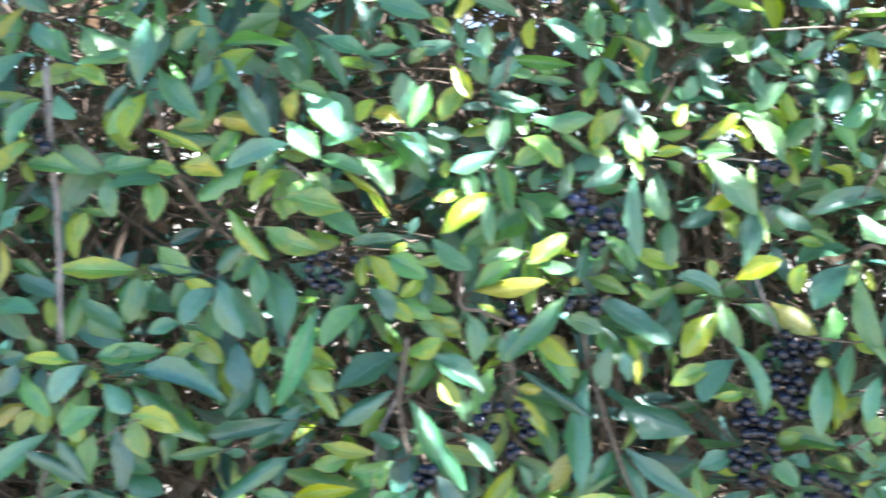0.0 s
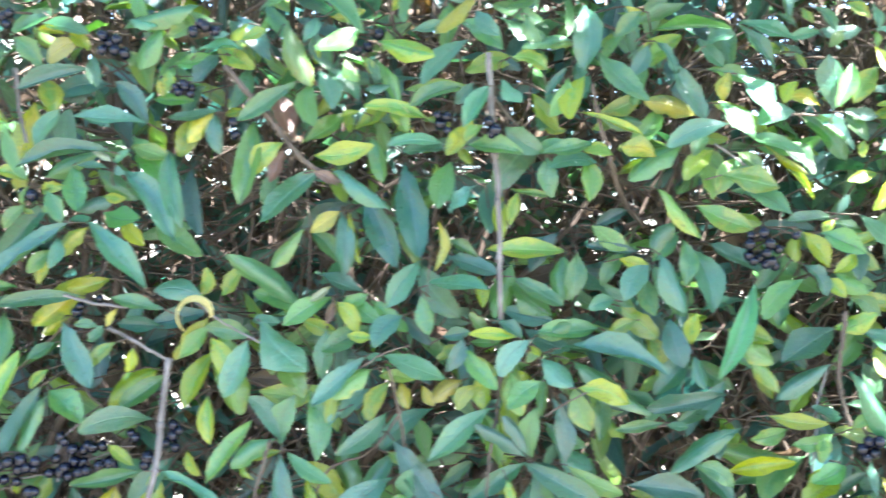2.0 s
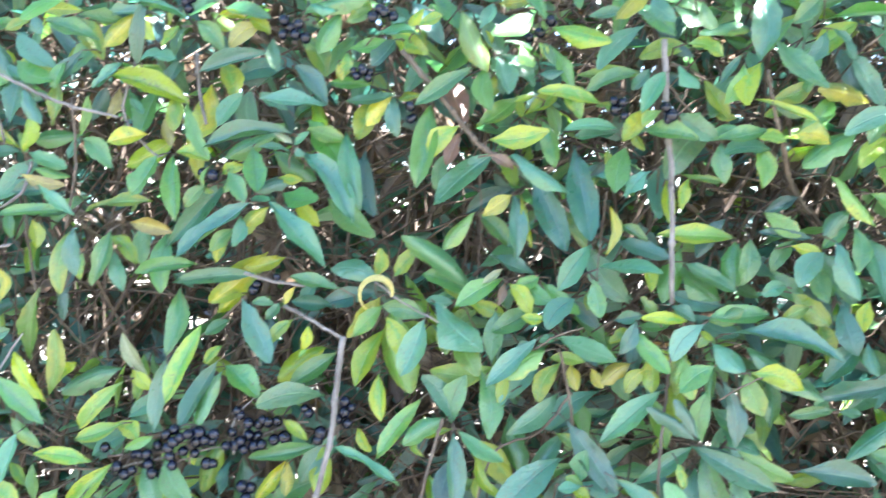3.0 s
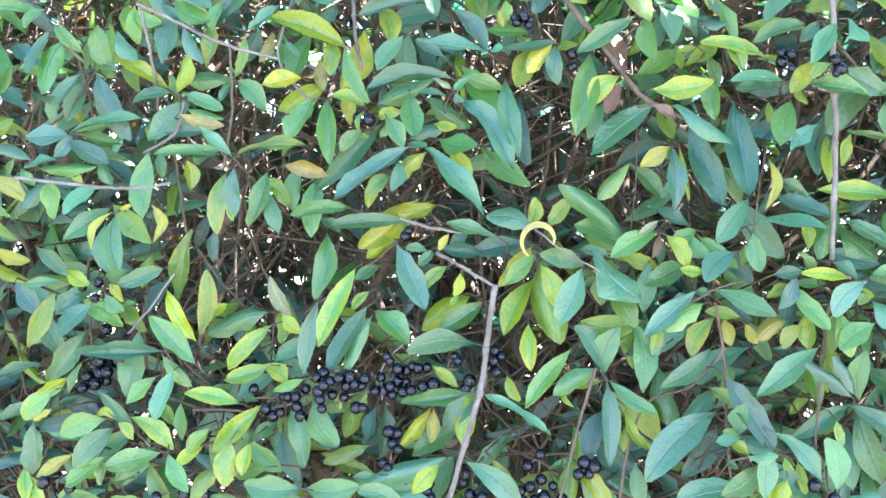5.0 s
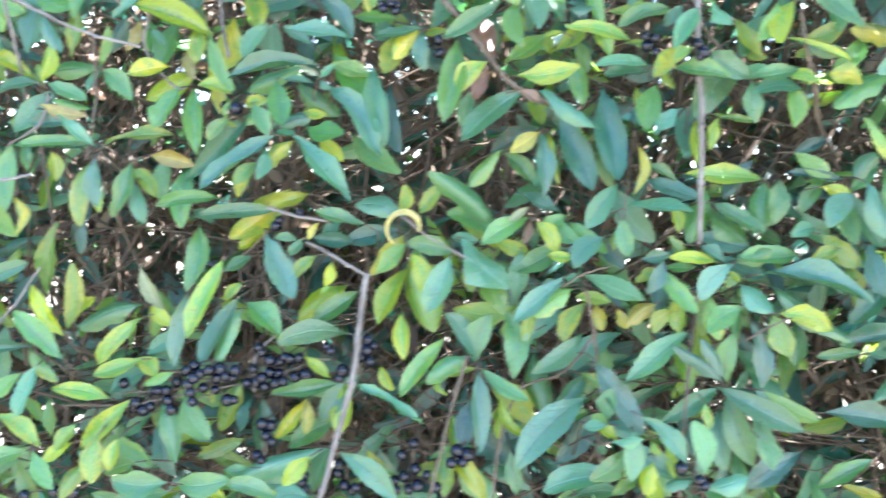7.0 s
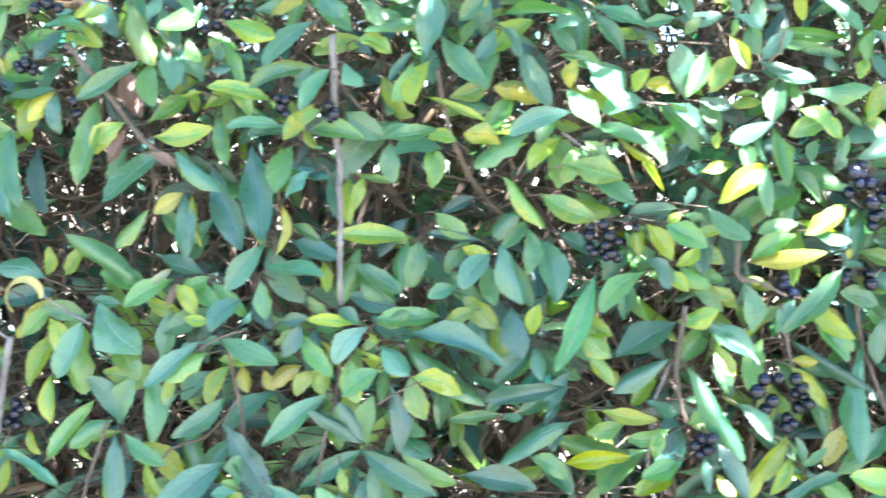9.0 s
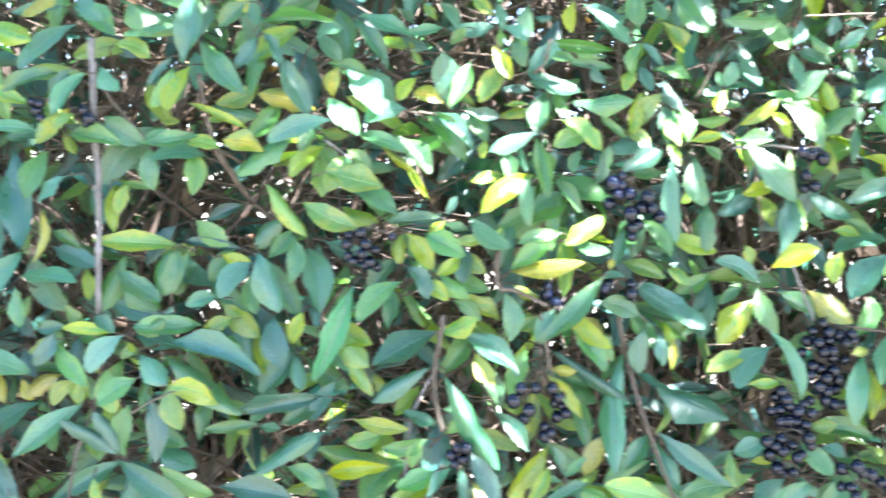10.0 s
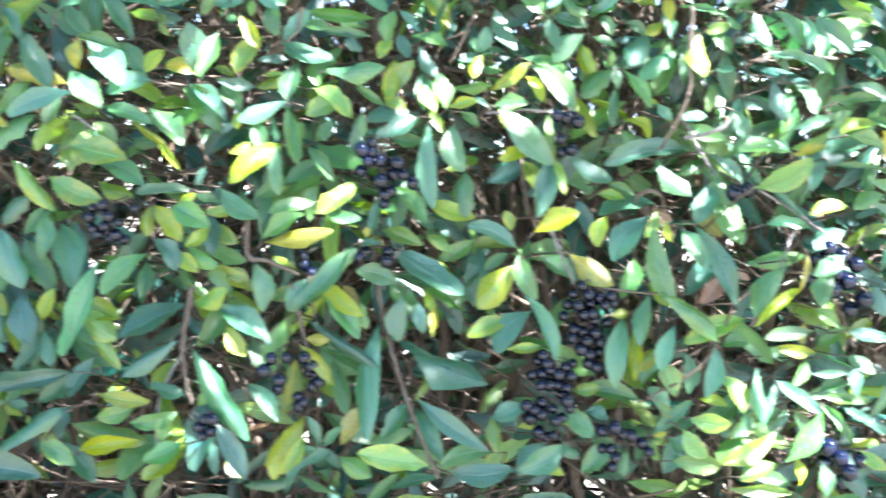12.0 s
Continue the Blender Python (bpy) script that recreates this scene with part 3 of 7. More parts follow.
leaf("l", -0.515, -0.022, 0.754, 26, 14, 138, 21, -2)
leaf("g", -0.513, -0.027, 0.792, 36, 18, 176, 2, 4)
leaf("b", -0.511, 0.009, 1.033, 43, 16, -149, 3, 5)
leaf("g", -0.509, -0.012, 0.888, 23, 8, -101, 17, -9)
leaf("g", -0.507, 0.016, 1.042, 21, 6, 106, 13, -3)
leaf("b", -0.506, 0.016, 1.036, 58, 21, 146, 8, 16)
leaf("l", -0.506, -0.009, 0.896, 21, 12, 116, 8, -8)
leaf("v", -0.506, -0.023, 0.881, 43, 15, -158, 2, -21)
leaf("l", -0.502, -0.002, 0.820, 25, 11, -123, 10, -16)
leaf("l", -0.500, -0.025, 0.815, 30, 16, -139, 7, -5)
leaf("y", -0.500, -0.028, 0.802, 14, 7, -127, 26, -3)
leaf("v", -0.499, 0.040, 1.042, 26, 11, 133, 16, -2)
leaf("l", -0.498, 0.003, 0.874, 39, 16, 112, 14, 10)
leaf("g", -0.495, 0.006, 0.973, 21, 10, 144, 10, -8)
leaf("b", -0.495, 0.017, 0.889, 38, 17, -139, 20, -4)
leaf("g", -0.494, 0.017, 1.037, 34, 18, -20, 13, -1)
leaf("b", -0.493, 0.014, 1.065, 29, 13, 138, 8, -13)
leaf("g", -0.491, 0.022, 0.940, 40, 17, -132, 16, -5)
leaf("g", -0.491, -0.002, 0.854, 45, 19, -147, 5, -6)
leaf("m", -0.490, -0.001, 0.953, 30, 15, -132, 16, -4)
leaf("g", -0.490, 0.014, 0.930, 37, 16, 166, 11, 11)
leaf("v", -0.489, 0.013, 0.888, 24, 11, 65, 17, -13)
leaf("v", -0.488, 0.031, 1.087, 30, 13, 166, 11, -10)
leaf("l", -0.488, 0.030, 1.083, 28, 12, 112, 18, 11)
leaf("g", -0.488, 0.028, 0.986, 29, 10, -80, 18, -4)
leaf("v", -0.486, 0.014, 0.943, 43, 19, 126, 10, 17)
leaf("l", -0.486, -0.018, 0.834, 23, 14, -171, 24, 39)
leaf("d", -0.486, -0.003, 0.794, 33, 14, -108, 15, -14)
leaf("y", -0.484, -0.025, 0.773, 28, 10, -129, 20, 4)
leaf("g", -0.483, 0.008, 0.883, 24, 8, -104, 5, -0)
leaf("b", -0.482, -0.019, 0.875, 34, 20, -139, 5, 6)
leaf("g", -0.477, -0.009, 0.882, 20, 11, 125, 13, 5)
leaf("y", -0.476, -0.009, 0.938, 30, 7, -156, 6, -2, 16)
leaf("g", -0.475, -0.005, 0.937, 41, 16, 166, 17, -12)
leaf("l", -0.475, -0.009, 0.888, 17, 10, 129, 11, 29)
leaf("v", -0.475, 0.008, 0.876, 33, 14, 127, 11, 16)
leaf("g", -0.471, -0.011, 0.887, 39, 14, 66, 3, 14)
leaf("b", -0.469, 0.010, 1.099, 37, 15, 140, 12, -6)
leaf("g", -0.466, -0.006, 0.871, 14, 7, 63, 8, 0)
leaf("l", -0.465, -0.027, 0.773, 19, 10, 164, 18, 7)
leaf("b", -0.464, 0.011, 1.110, 20, 12, -106, 21, -7)
leaf("l", -0.462, 0.031, 1.014, 26, 10, -168, 15, 13)
leaf("y", -0.461, -0.011, 0.945, 10, 4, -120, 6, -19)
leaf("l", -0.461, -0.025, 0.769, 18, 10, -118, 20, -2)
leaf("g", -0.460, -0.031, 0.800, 33, 17, -114, 6, -16)
leaf("g", -0.460, -0.029, 0.774, 34, 17, -132, 6, 14)
leaf("v", -0.460, 0.025, 1.087, 34, 16, 103, 11, -12)
leaf("g", -0.457, -0.021, 0.793, 38, 17, -142, 20, -10)
leaf("b", -0.456, 0.028, 1.088, 45, 21, -176, 12, 13)
leaf("l", -0.455, 0.029, 1.027, 47, 13, -64, 14, 9)
leaf("b", -0.455, 0.003, 1.083, 17, 9, 128, 13, 2)
leaf("g", -0.454, -0.008, 0.981, 47, 21, 177, 10, 7)
leaf("v", -0.454, 0.014, 0.911, 26, 11, -172, 13, -25)
leaf("g", -0.454, -0.000, 0.858, 48, 21, -179, 12, 0)
leaf("l", -0.454, -0.027, 0.799, 16, 7, -87, 10, -12, 16)
leaf("g", -0.453, 0.012, 0.984, 21, 9, 168, 11, -15)
leaf("g", -0.452, 0.032, 1.022, 18, 8, -13, 12, -12)
leaf("g", -0.452, -0.001, 0.789, 39, 18, -135, 16, 4)
leaf("l", -0.452, -0.031, 0.799, 16, 9, 131, 4, 6)
leaf("m", -0.451, 0.006, 1.107, 41, 19, 129, 10, -11)
leaf("g", -0.449, 0.019, 1.024, 30, 13, -105, 6, 15)
leaf("g", -0.446, -0.003, 1.086, 30, 18, 116, 2, -12)
leaf("l", -0.445, -0.026, 0.802, 38, 14, 118, 8, -16)
leaf("y", -0.443, -0.023, 0.946, 26, 10, 170, 6, 5, 17)
leaf("l", -0.443, 0.009, 1.117, 19, 11, -123, 17, 7)
leaf("g", -0.442, -0.023, 0.791, 38, 10, -46, 4, 9)
leaf("y", -0.441, 0.005, 1.024, 28, 14, 18, 13, -0)
leaf("m", -0.440, 0.008, 1.120, 17, 11, 151, 14, 14)
leaf("y", -0.439, 0.010, 1.125, 36, 10, 93, 9, 16)
leaf("g", -0.438, 0.024, 1.023, 43, 19, -144, 17, -8)
leaf("g", -0.438, 0.011, 1.014, 33, 9, 100, 13, -5)
leaf("d", -0.438, 0.017, 0.893, 30, 15, -145, 3, 21)
leaf("g", -0.438, 0.006, 0.776, 35, 15, -137, 30, -29)
leaf("v", -0.438, -0.004, 0.768, 36, 15, 147, 8, 6)
leaf("v", -0.438, -0.000, 0.810, 23, 10, 132, 13, -8)
leaf("g", -0.434, -0.004, 1.024, 32, 13, 109, 6, -6)
leaf("g", -0.433, 0.010, 1.116, 46, 16, 107, 10, -2)
leaf("m", -0.432, -0.020, 1.065, 35, 11, 140, 24, 1)
leaf("l", -0.432, -0.021, 0.830, 26, 15, -140, 16, 21)
leaf("l", -0.431, 0.012, 0.879, 57, 17, 12, 18, 7)
leaf("l", -0.430, -0.017, 0.845, 31, 11, 128, 9, 1)
leaf("o", -0.429, -0.023, 1.008, 34, 10, 101, 7, 6)
leaf("b", -0.428, -0.014, 0.847, 61, 14, -95, 10, -10)
leaf("y", -0.426, -0.009, 0.978, 21, 12, 167, 4, -28)
leaf("g", -0.426, -0.020, 0.742, 30, 16, -82, 11, -11)
leaf("l", -0.425, -0.020, 0.779, 39, 17, -109, 15, 12)
leaf("l", -0.424, 0.015, 1.078, 35, 15, -179, 4, 8)
leaf("v", -0.419, -0.004, 0.811, 26, 11, 169, 9, 10)
leaf("b", -0.418, 0.014, 1.000, 33, 14, -97, 10, -19)
leaf("l", -0.418, 0.028, 1.123, 40, 18, 142, 10, -11)
leaf("g", -0.412, 0.001, 1.087, 21, 12, -161, 10, 9)
leaf("m", -0.411, -0.046, 0.840, 35, 19, -167, 13, 16)
leaf("g", -0.411, -0.044, 0.785, 29, 13, 143, 10, -12)
leaf("g", -0.410, 0.013, 0.984, 31, 12, -93, 12, 6)
leaf("l", -0.410, -0.004, 0.858, 48, 15, 6, 9, 9)
leaf("g", -0.408, 0.022, 1.038, 33, 15, -100, 19, -5)
leaf("b", -0.408, 0.025, 1.041, 22, 10, -158, 13, 3)
leaf("d", -0.408, 0.011, 0.932, 23, 10, -179, 3, -4)
leaf("l", -0.408, -0.012, 0.855, 41, 13, -32, 9, 1)
leaf("l", -0.406, -0.001, 0.866, 22, 11, 42, 6, -5)
leaf("g", -0.405, -0.020, 0.841, 45, 17, -47, 8, 12)
leaf("d", -0.404, 0.028, 1.049, 29, 13, 29, 16, 16)
leaf("b", -0.403, 0.004, 1.096, 34, 13, -146, 10, -12)
leaf("l", -0.402, 0.006, 1.037, 30, 9, 17, 18, 6)
leaf("g", -0.402, -0.007, 0.987, 51, 11, -98, 3, 4)
leaf("g", -0.401, 0.009, 1.036, 32, 16, 130, 11, 6)
leaf("l", -0.399, 0.014, 0.985, 57, 10, 80, 13, -21)
leaf("l", -0.396, -0.017, 0.786, 23, 10, -130, 29, -8)
leaf("l", -0.395, 0.005, 0.957, 19, 8, 176, 17, -6)
leaf("l", -0.394, -0.021, 0.972, 43, 14, -179, 11, -10)
leaf("g", -0.394, 0.028, 1.113, 40, 17, -144, 10, -3)
leaf("l", -0.392, -0.021, 0.800, 23, 12, -145, 7, -25)
leaf("m", -0.390, -0.022, 0.982, 32, 11, -51, 15, -1)
leaf("d", -0.389, 0.058, 0.878, 31, 13, -159, 9, 1)
leaf("l", -0.386, -0.011, 0.772, 29, 14, -148, 24, -5)
leaf("o", -0.385, 0.030, 1.074, 24, 10, -165, 12, -11)
leaf("m", -0.383, 0.006, 1.082, 15, 7, -153, 26, -5)
leaf("b", -0.383, -0.040, 0.975, 32, 13, 171, 9, -16)
leaf("g", -0.383, 0.016, 1.137, 25, 14, -50, 13, 0)
leaf("l", -0.382, 0.006, 1.080, 60, 19, 107, 3, -1)
leaf("g", -0.380, 0.030, 1.076, 26, 11, 165, 11, -18)
leaf("v", -0.377, 0.006, 0.970, 29, 13, 131, 5, -16)
leaf("l", -0.377, -0.004, 0.815, 39, 13, -82, 16, 2)
leaf("m", -0.374, 0.009, 1.090, 29, 11, -136, 15, 1)
leaf("l", -0.373, -0.033, 0.796, 31, 17, 178, 17, -17)
leaf("m", -0.370, 0.010, 1.066, 17, 9, 134, 14, -25)
leaf("l", -0.370, -0.015, 0.793, 36, 14, 119, 13, 2)
leaf("l", -0.369, 0.005, 1.121, 26, 14, 131, 13, 22)
leaf("g", -0.367, -0.017, 0.975, 40, 14, -169, 15, -5)
leaf("g", -0.366, 0.019, 0.877, 48, 19, -115, 5, 6)
leaf("l", -0.366, 0.004, 0.841, 23, 14, 116, 15, -23)
leaf("l", -0.366, -0.002, 0.800, 38, 17, -173, 16, 9)
leaf("m", -0.366, 0.008, 1.090, 32, 16, 87, 13, -13)
leaf("b", -0.365, -0.015, 0.961, 29, 12, 161, 8, -3)
leaf("g", -0.365, 0.027, 0.846, 33, 15, 109, 18, -0)
leaf("y", -0.365, 0.006, 1.124, 34, 15, -140, 7, -7)
leaf("l", -0.364, 0.025, 0.997, 12, 5, -159, 20, 6)
leaf("l", -0.361, -0.028, 0.794, 22, 12, -175, 20, 8)
leaf("o", -0.360, -0.003, 0.980, 35, 13, 98, 15, 20)
leaf("v", -0.360, 0.039, 0.886, 34, 15, 180, 18, 5)
leaf("l", -0.360, -0.010, 0.817, 46, 15, -140, 12, -9)
leaf("v", -0.360, 0.036, 0.807, 24, 10, 161, 2, -3)
leaf("l", -0.359, 0.001, 0.871, 45, 14, -140, 5, -1)
leaf("m", -0.359, 0.007, 1.126, 27, 11, -97, 7, -8)
leaf("l", -0.358, -0.003, 0.843, 34, 14, -113, 5, -1)
leaf("b", -0.358, 0.022, 0.833, 33, 15, -124, 13, -7)
leaf("g", -0.357, 0.031, 1.077, 43, 21, -165, 12, 17)
leaf("l", -0.357, 0.011, 0.878, 20, 11, 129, 3, -7)
leaf("y", -0.356, 0.011, 1.041, 28, 15, -107, 20, 5)
leaf("g", -0.355, 0.019, 0.982, 33, 14, -178, 8, -13)
leaf("d", -0.354, 0.029, 0.794, 40, 17, 154, 11, 9)
leaf("g", -0.353, 0.011, 0.804, 25, 11, -135, 17, -1)
leaf("p", -0.352, 0.025, 0.873, 35, 12, -31, 11, -19)
leaf("l", -0.348, -0.031, 0.780, 22, 14, -115, 4, 26)
leaf("b", -0.348, 0.019, 1.143, 41, 14, 76, 11, 26)
leaf("o", -0.347, 0.025, 1.058, 25, 11, 168, 11, 3)
leaf("g", -0.345, 0.004, 1.027, 34, 21, -153, 15, 21)
leaf("y", -0.342, 0.031, 1.042, 41, 18, -126, 11, -17)
leaf("g", -0.342, -0.001, 0.818, 45, 16, 161, 10, -1)
leaf("l", -0.341, 0.007, 1.129, 14, 7, -177, 16, 29)
leaf("g", -0.340, 0.021, 0.975, 45, 18, 180, 16, -4)
leaf("b", -0.340, 0.032, 0.945, 20, 9, 116, 15, 1)
leaf("g", -0.340, 0.029, 1.119, 24, 10, -169, 17, 4)
leaf("v", -0.336, 0.006, 1.069, 27, 15, 175, 13, 2)
leaf("b", -0.336, 0.010, 1.093, 20, 11, -159, 24, -7)
leaf("g", -0.336, 0.008, 1.028, 48, 15, 170, 13, 1)
leaf("l", -0.336, 0.006, 1.116, 19, 11, -147, 13, 22)
leaf("b", -0.335, 0.024, 0.860, 32, 14, -122, 7, -21)
leaf("l", -0.334, 0.008, 1.030, 27, 13, 103, 16, -13)
leaf("g", -0.334, 0.032, 0.936, 50, 19, -178, 19, 4)
leaf("g", -0.333, -0.008, 0.837, 23, 8, -117, 2, -25)
leaf("b", -0.329, -0.004, 0.890, 51, 14, -174, 2, -7)
leaf("y", -0.327, 0.029, 1.038, 27, 12, 169, 12, 4)
leaf("g", -0.327, 0.001, 0.823, 37, 19, 145, 14, -5)
leaf("l", -0.326, -0.001, 1.066, 50, 11, 151, 18, 18)
leaf("g", -0.325, -0.027, 0.762, 38, 16, -103, 4, -3)
leaf("g", -0.323, -0.039, 0.771, 37, 20, -92, 2, -2)
leaf("l", -0.323, -0.014, 0.763, 34, 15, 99, 6, -8)
leaf("g", -0.323, 0.003, 1.119, 29, 15, 134, 5, 12)
leaf("g", -0.322, -0.024, 0.767, 39, 18, 78, 13, 4)
leaf("v", -0.321, 0.027, 1.130, 26, 11, 123, 17, 8)
leaf("y", -0.319, 0.030, 1.080, 48, 21, -167, 16, -19)
leaf("l", -0.315, 0.008, 0.827, 13, 6, 154, 2, -11)
leaf("l", -0.311, 0.001, 1.007, 8, 4, 119, 6, -7)
leaf("g", -0.310, -0.003, 0.954, 43, 12, -100, 20, -0)
leaf("d", -0.310, 0.029, 0.785, 24, 10, -72, 11, -10)
leaf("l", -0.309, 0.001, 1.008, 21, 12, -140, 13, 2)
leaf("y", -0.309, 0.007, 1.125, 22, 7, 98, 16, 7)
leaf("l", -0.308, 0.003, 1.022, 17, 4, -170, 7, 1, 16)
leaf("g", -0.306, 0.006, 1.130, 38, 16, 103, 14, -16)
leaf("d", -0.306, 0.025, 1.086, 35, 16, 81, 7, -10)
leaf("l", -0.305, 0.008, 1.093, 30, 17, 157, 16, -17)
leaf("l", -0.303, -0.014, 0.915, 58, 18, -161, 11, 12)
leaf("b", -0.299, 0.024, 1.016, 67, 16, -142, 9, -26)
leaf("l", -0.299, 0.001, 1.016, 20, 10, 71, 21, 14)
leaf("l", -0.298, 0.022, 0.898, 18, 8, -140, 6, -6)
leaf("y", -0.297, 0.011, 0.978, 23, 10, -167, 6, -22)
leaf("b", -0.296, 0.004, 0.889, 55, 19, -155, 7, 14)
leaf("v", -0.295, 0.031, 0.830, 40, 17, -161, 6, -1)
leaf("g", -0.292, 0.016, 0.917, 21, 11, -127, 22, 8)
leaf("g", -0.292, 0.008, 0.886, 35, 21, 125, 15, -22)
leaf("g", -0.292, 0.006, 0.883, 44, 14, -161, 12, -3)
leaf("g", -0.291, -0.012, 1.018, 26, 14, 145, 16, 6)
leaf("v", -0.290, 0.027, 0.789, 35, 13, -114, 16, -16)
leaf("l", -0.289, -0.006, 1.014, 12, 7, -152, 8, 16)
leaf("l", -0.288, 0.006, 1.123, 20, 11, 124, 10, -2)
leaf("g", -0.286, -0.009, 0.980, 22, 12, -139, 19, -21)
leaf("g", -0.284, -0.013, 1.071, 29, 17, -147, 3, 10)
leaf("d", -0.284, 0.012, 0.821, 29, 18, -166, 6, 43)
leaf("b", -0.283, 0.035, 0.818, 40, 18, 179, 6, -27)
leaf("g", -0.282, -0.000, 1.075, 34, 17, 170, 18, -16)
leaf("y", -0.282, 0.027, 0.940, 29, 13, -133, 8, -25)
leaf("g", -0.279, 0.001, 1.036, 33, 18, 166, 17, -8)
leaf("b", -0.279, -0.020, 0.989, 22, 11, -175, 19, -10)
leaf("b", -0.277, -0.007, 1.001, 15, 9, 92, 10, -11)
leaf("b", -0.277, -0.011, 0.934, 49, 19, 149, 14, 7)
leaf("y", -0.277, 0.006, 1.119, 28, 15, -124, 3, -3)
leaf("g", -0.276, -0.013, 0.779, 18, 10, -99, 14, 9)
leaf("d", -0.275, 0.056, 0.920, 40, 17, -179, 16, -11)
leaf("l", -0.275, -0.015, 0.762, 19, 8, 83, 4, -0)
leaf("g", -0.274, 0.008, 1.146, 40, 16, 86, 16, -10)
leaf("b", -0.273, -0.019, 0.998, 62, 22, -131, 9, 14)
leaf("g", -0.273, 0.009, 0.950, 58, 13, -99, 11, -5)
leaf("b", -0.272, 0.006, 1.100, 50, 14, -109, 7, -17)
leaf("g", -0.271, 0.008, 1.111, 26, 11, 166, 17, -1)
leaf("y", -0.270, 0.024, 0.965, 54, 23, -135, 8, -2)
leaf("g", -0.269, 0.017, 1.035, 38, 16, 121, 6, 9)
leaf("g", -0.264, 0.014, 1.047, 42, 15, -118, 7, 1)
leaf("d", -0.264, 0.024, 1.093, 38, 16, -107, 15, -3)
leaf("b", -0.264, -0.010, 0.999, 61, 19, 133, 10, -5)
leaf("l", -0.263, 0.013, 1.017, 19, 8, 93, 18, 17)
leaf("y", -0.262, -0.012, 0.996, 28, 13, -138, 5, -5)
leaf("b", -0.259, 0.013, 1.063, 23, 10, -63, 5, -19)
leaf("v", -0.258, 0.027, 1.117, 39, 17, 142, 14, -14)
leaf("g", -0.257, 0.001, 0.930, 16, 7, -85, 14, -5)
leaf("g", -0.256, -0.002, 1.006, 31, 19, 96, 26, -12)
leaf("l", -0.255, 0.014, 0.962, 29, 12, -107, 14, -7)
leaf("g", -0.255, -0.021, 0.762, 36, 14, -73, 15, 15)
leaf("g", -0.254, 0.001, 0.932, 15, 9, -144, 15, 5)
leaf("b", -0.253, -0.000, 1.092, 38, 15, 137, 14, 6)
leaf("m", -0.252, -0.007, 1.034, 21, 7, -86, 2, -4)
leaf("b", -0.252, 0.017, 1.015, 29, 13, -110, 23, -10)
leaf("l", -0.252, 0.019, 1.004, 29, 12, 134, 17, 4)
leaf("g", -0.251, 0.009, 1.128, 55, 17, 73, 9, -6)
leaf("b", -0.249, -0.014, 1.045, 59, 16, -104, 15, 9)
leaf("p", -0.249, -0.010, 1.038, 16, 7, -61, 2, 7)
leaf("m", -0.249, -0.007, 1.038, 14, 7, 48, 8, 12)
leaf("y", -0.248, 0.020, 0.822, 36, 11, -147, 13, -11)
leaf("m", -0.247, -0.009, 1.037, 9, 6, 136, 13, 17)
leaf("l", -0.247, 0.020, 1.051, 33, 14, 104, 12, 1)
leaf("g", -0.247, 0.023, 1.059, 47, 20, 137, 18, 6)
leaf("y", -0.247, -0.002, 0.854, 23, 9, 123, 11, -13)
leaf("m", -0.247, 0.005, 1.133, 23, 9, 102, 19, 9)
leaf("b", -0.246, -0.001, 1.034, 65, 19, 137, 16, -7)
leaf("y", -0.246, 0.015, 0.822, 24, 11, 178, 8, -6)
leaf("y", -0.243, -0.006, 0.944, 14, 6, -155, 10, 1)
leaf("l", -0.242, -0.008, 0.922, 24, 10, -139, 16, -0)
leaf("l", -0.236, -0.017, 0.791, 26, 14, -141, 23, -14)
leaf("m", -0.236, -0.002, 0.759, 31, 16, -94, 22, 5)
leaf("g", -0.234, 0.021, 1.084, 31, 9, 91, 11, 26)
leaf("l", -0.234, 0.001, 0.918, 17, 9, -170, 2, -11)
leaf("l", -0.234, 0.001, 0.902, 8, 5, -140, 18, 16)
leaf("b", -0.233, 0.024, 0.950, 25, 11, -152, 18, -9)
leaf("g", -0.230, 0.021, 1.005, 46, 19, 124, 13, -8)
leaf("v", -0.230, 0.054, 0.899, 44, 19, -130, 21, -4)
leaf("m", -0.229, 0.014, 0.790, 66, 16, -110, 20, -13)
leaf("m", -0.228, -0.010, 1.065, 45, 20, -90, 25, 10)
leaf("g", -0.228, 0.031, 0.807, 39, 18, -125, 6, 1)
leaf("g", -0.228, 0.023, 0.791, 35, 17, -163, 14, 21)
leaf("g", -0.224, 0.007, 1.131, 34, 17, -155, 7, 3)
leaf("g", -0.224, 0.025, 1.151, 40, 14, 73, 12, 8)
leaf("y", -0.223, -0.004, 1.094, 12, 6, 161, 2, 1)
leaf("d", -0.223, 0.024, 0.931, 29, 12, -88, 21, -2)
leaf("v", -0.222, 0.029, 0.835, 39, 17, -177, 16, -9)
leaf("g", -0.220, 0.009, 0.870, 49, 18, -99, 22, -1)
leaf("l", -0.220, 0.007, 1.103, 18, 10, -175, 3, -8)
leaf("g", -0.219, -0.012, 0.840, 47, 12, -102, 12, 2)
leaf("m", -0.219, -0.010, 0.794, 52, 17, 124, 8, 21)
leaf("g", -0.218, 0.002, 1.070, 36, 12, 83, 16, -15)
leaf("g", -0.218, 0.025, 0.898, 39, 17, -128, 13, 0)
leaf("b", -0.216, 0.005, 1.049, 57, 16, 164, 19, 8)
leaf("b", -0.213, 0.036, 0.840, 45, 19, -143, 16, -13)
leaf("g", -0.212, -0.009, 0.945, 34, 12, -80, 9, 15)
leaf("m", -0.211, -0.001, 0.838, 53, 12, 113, 15, -19, 18)
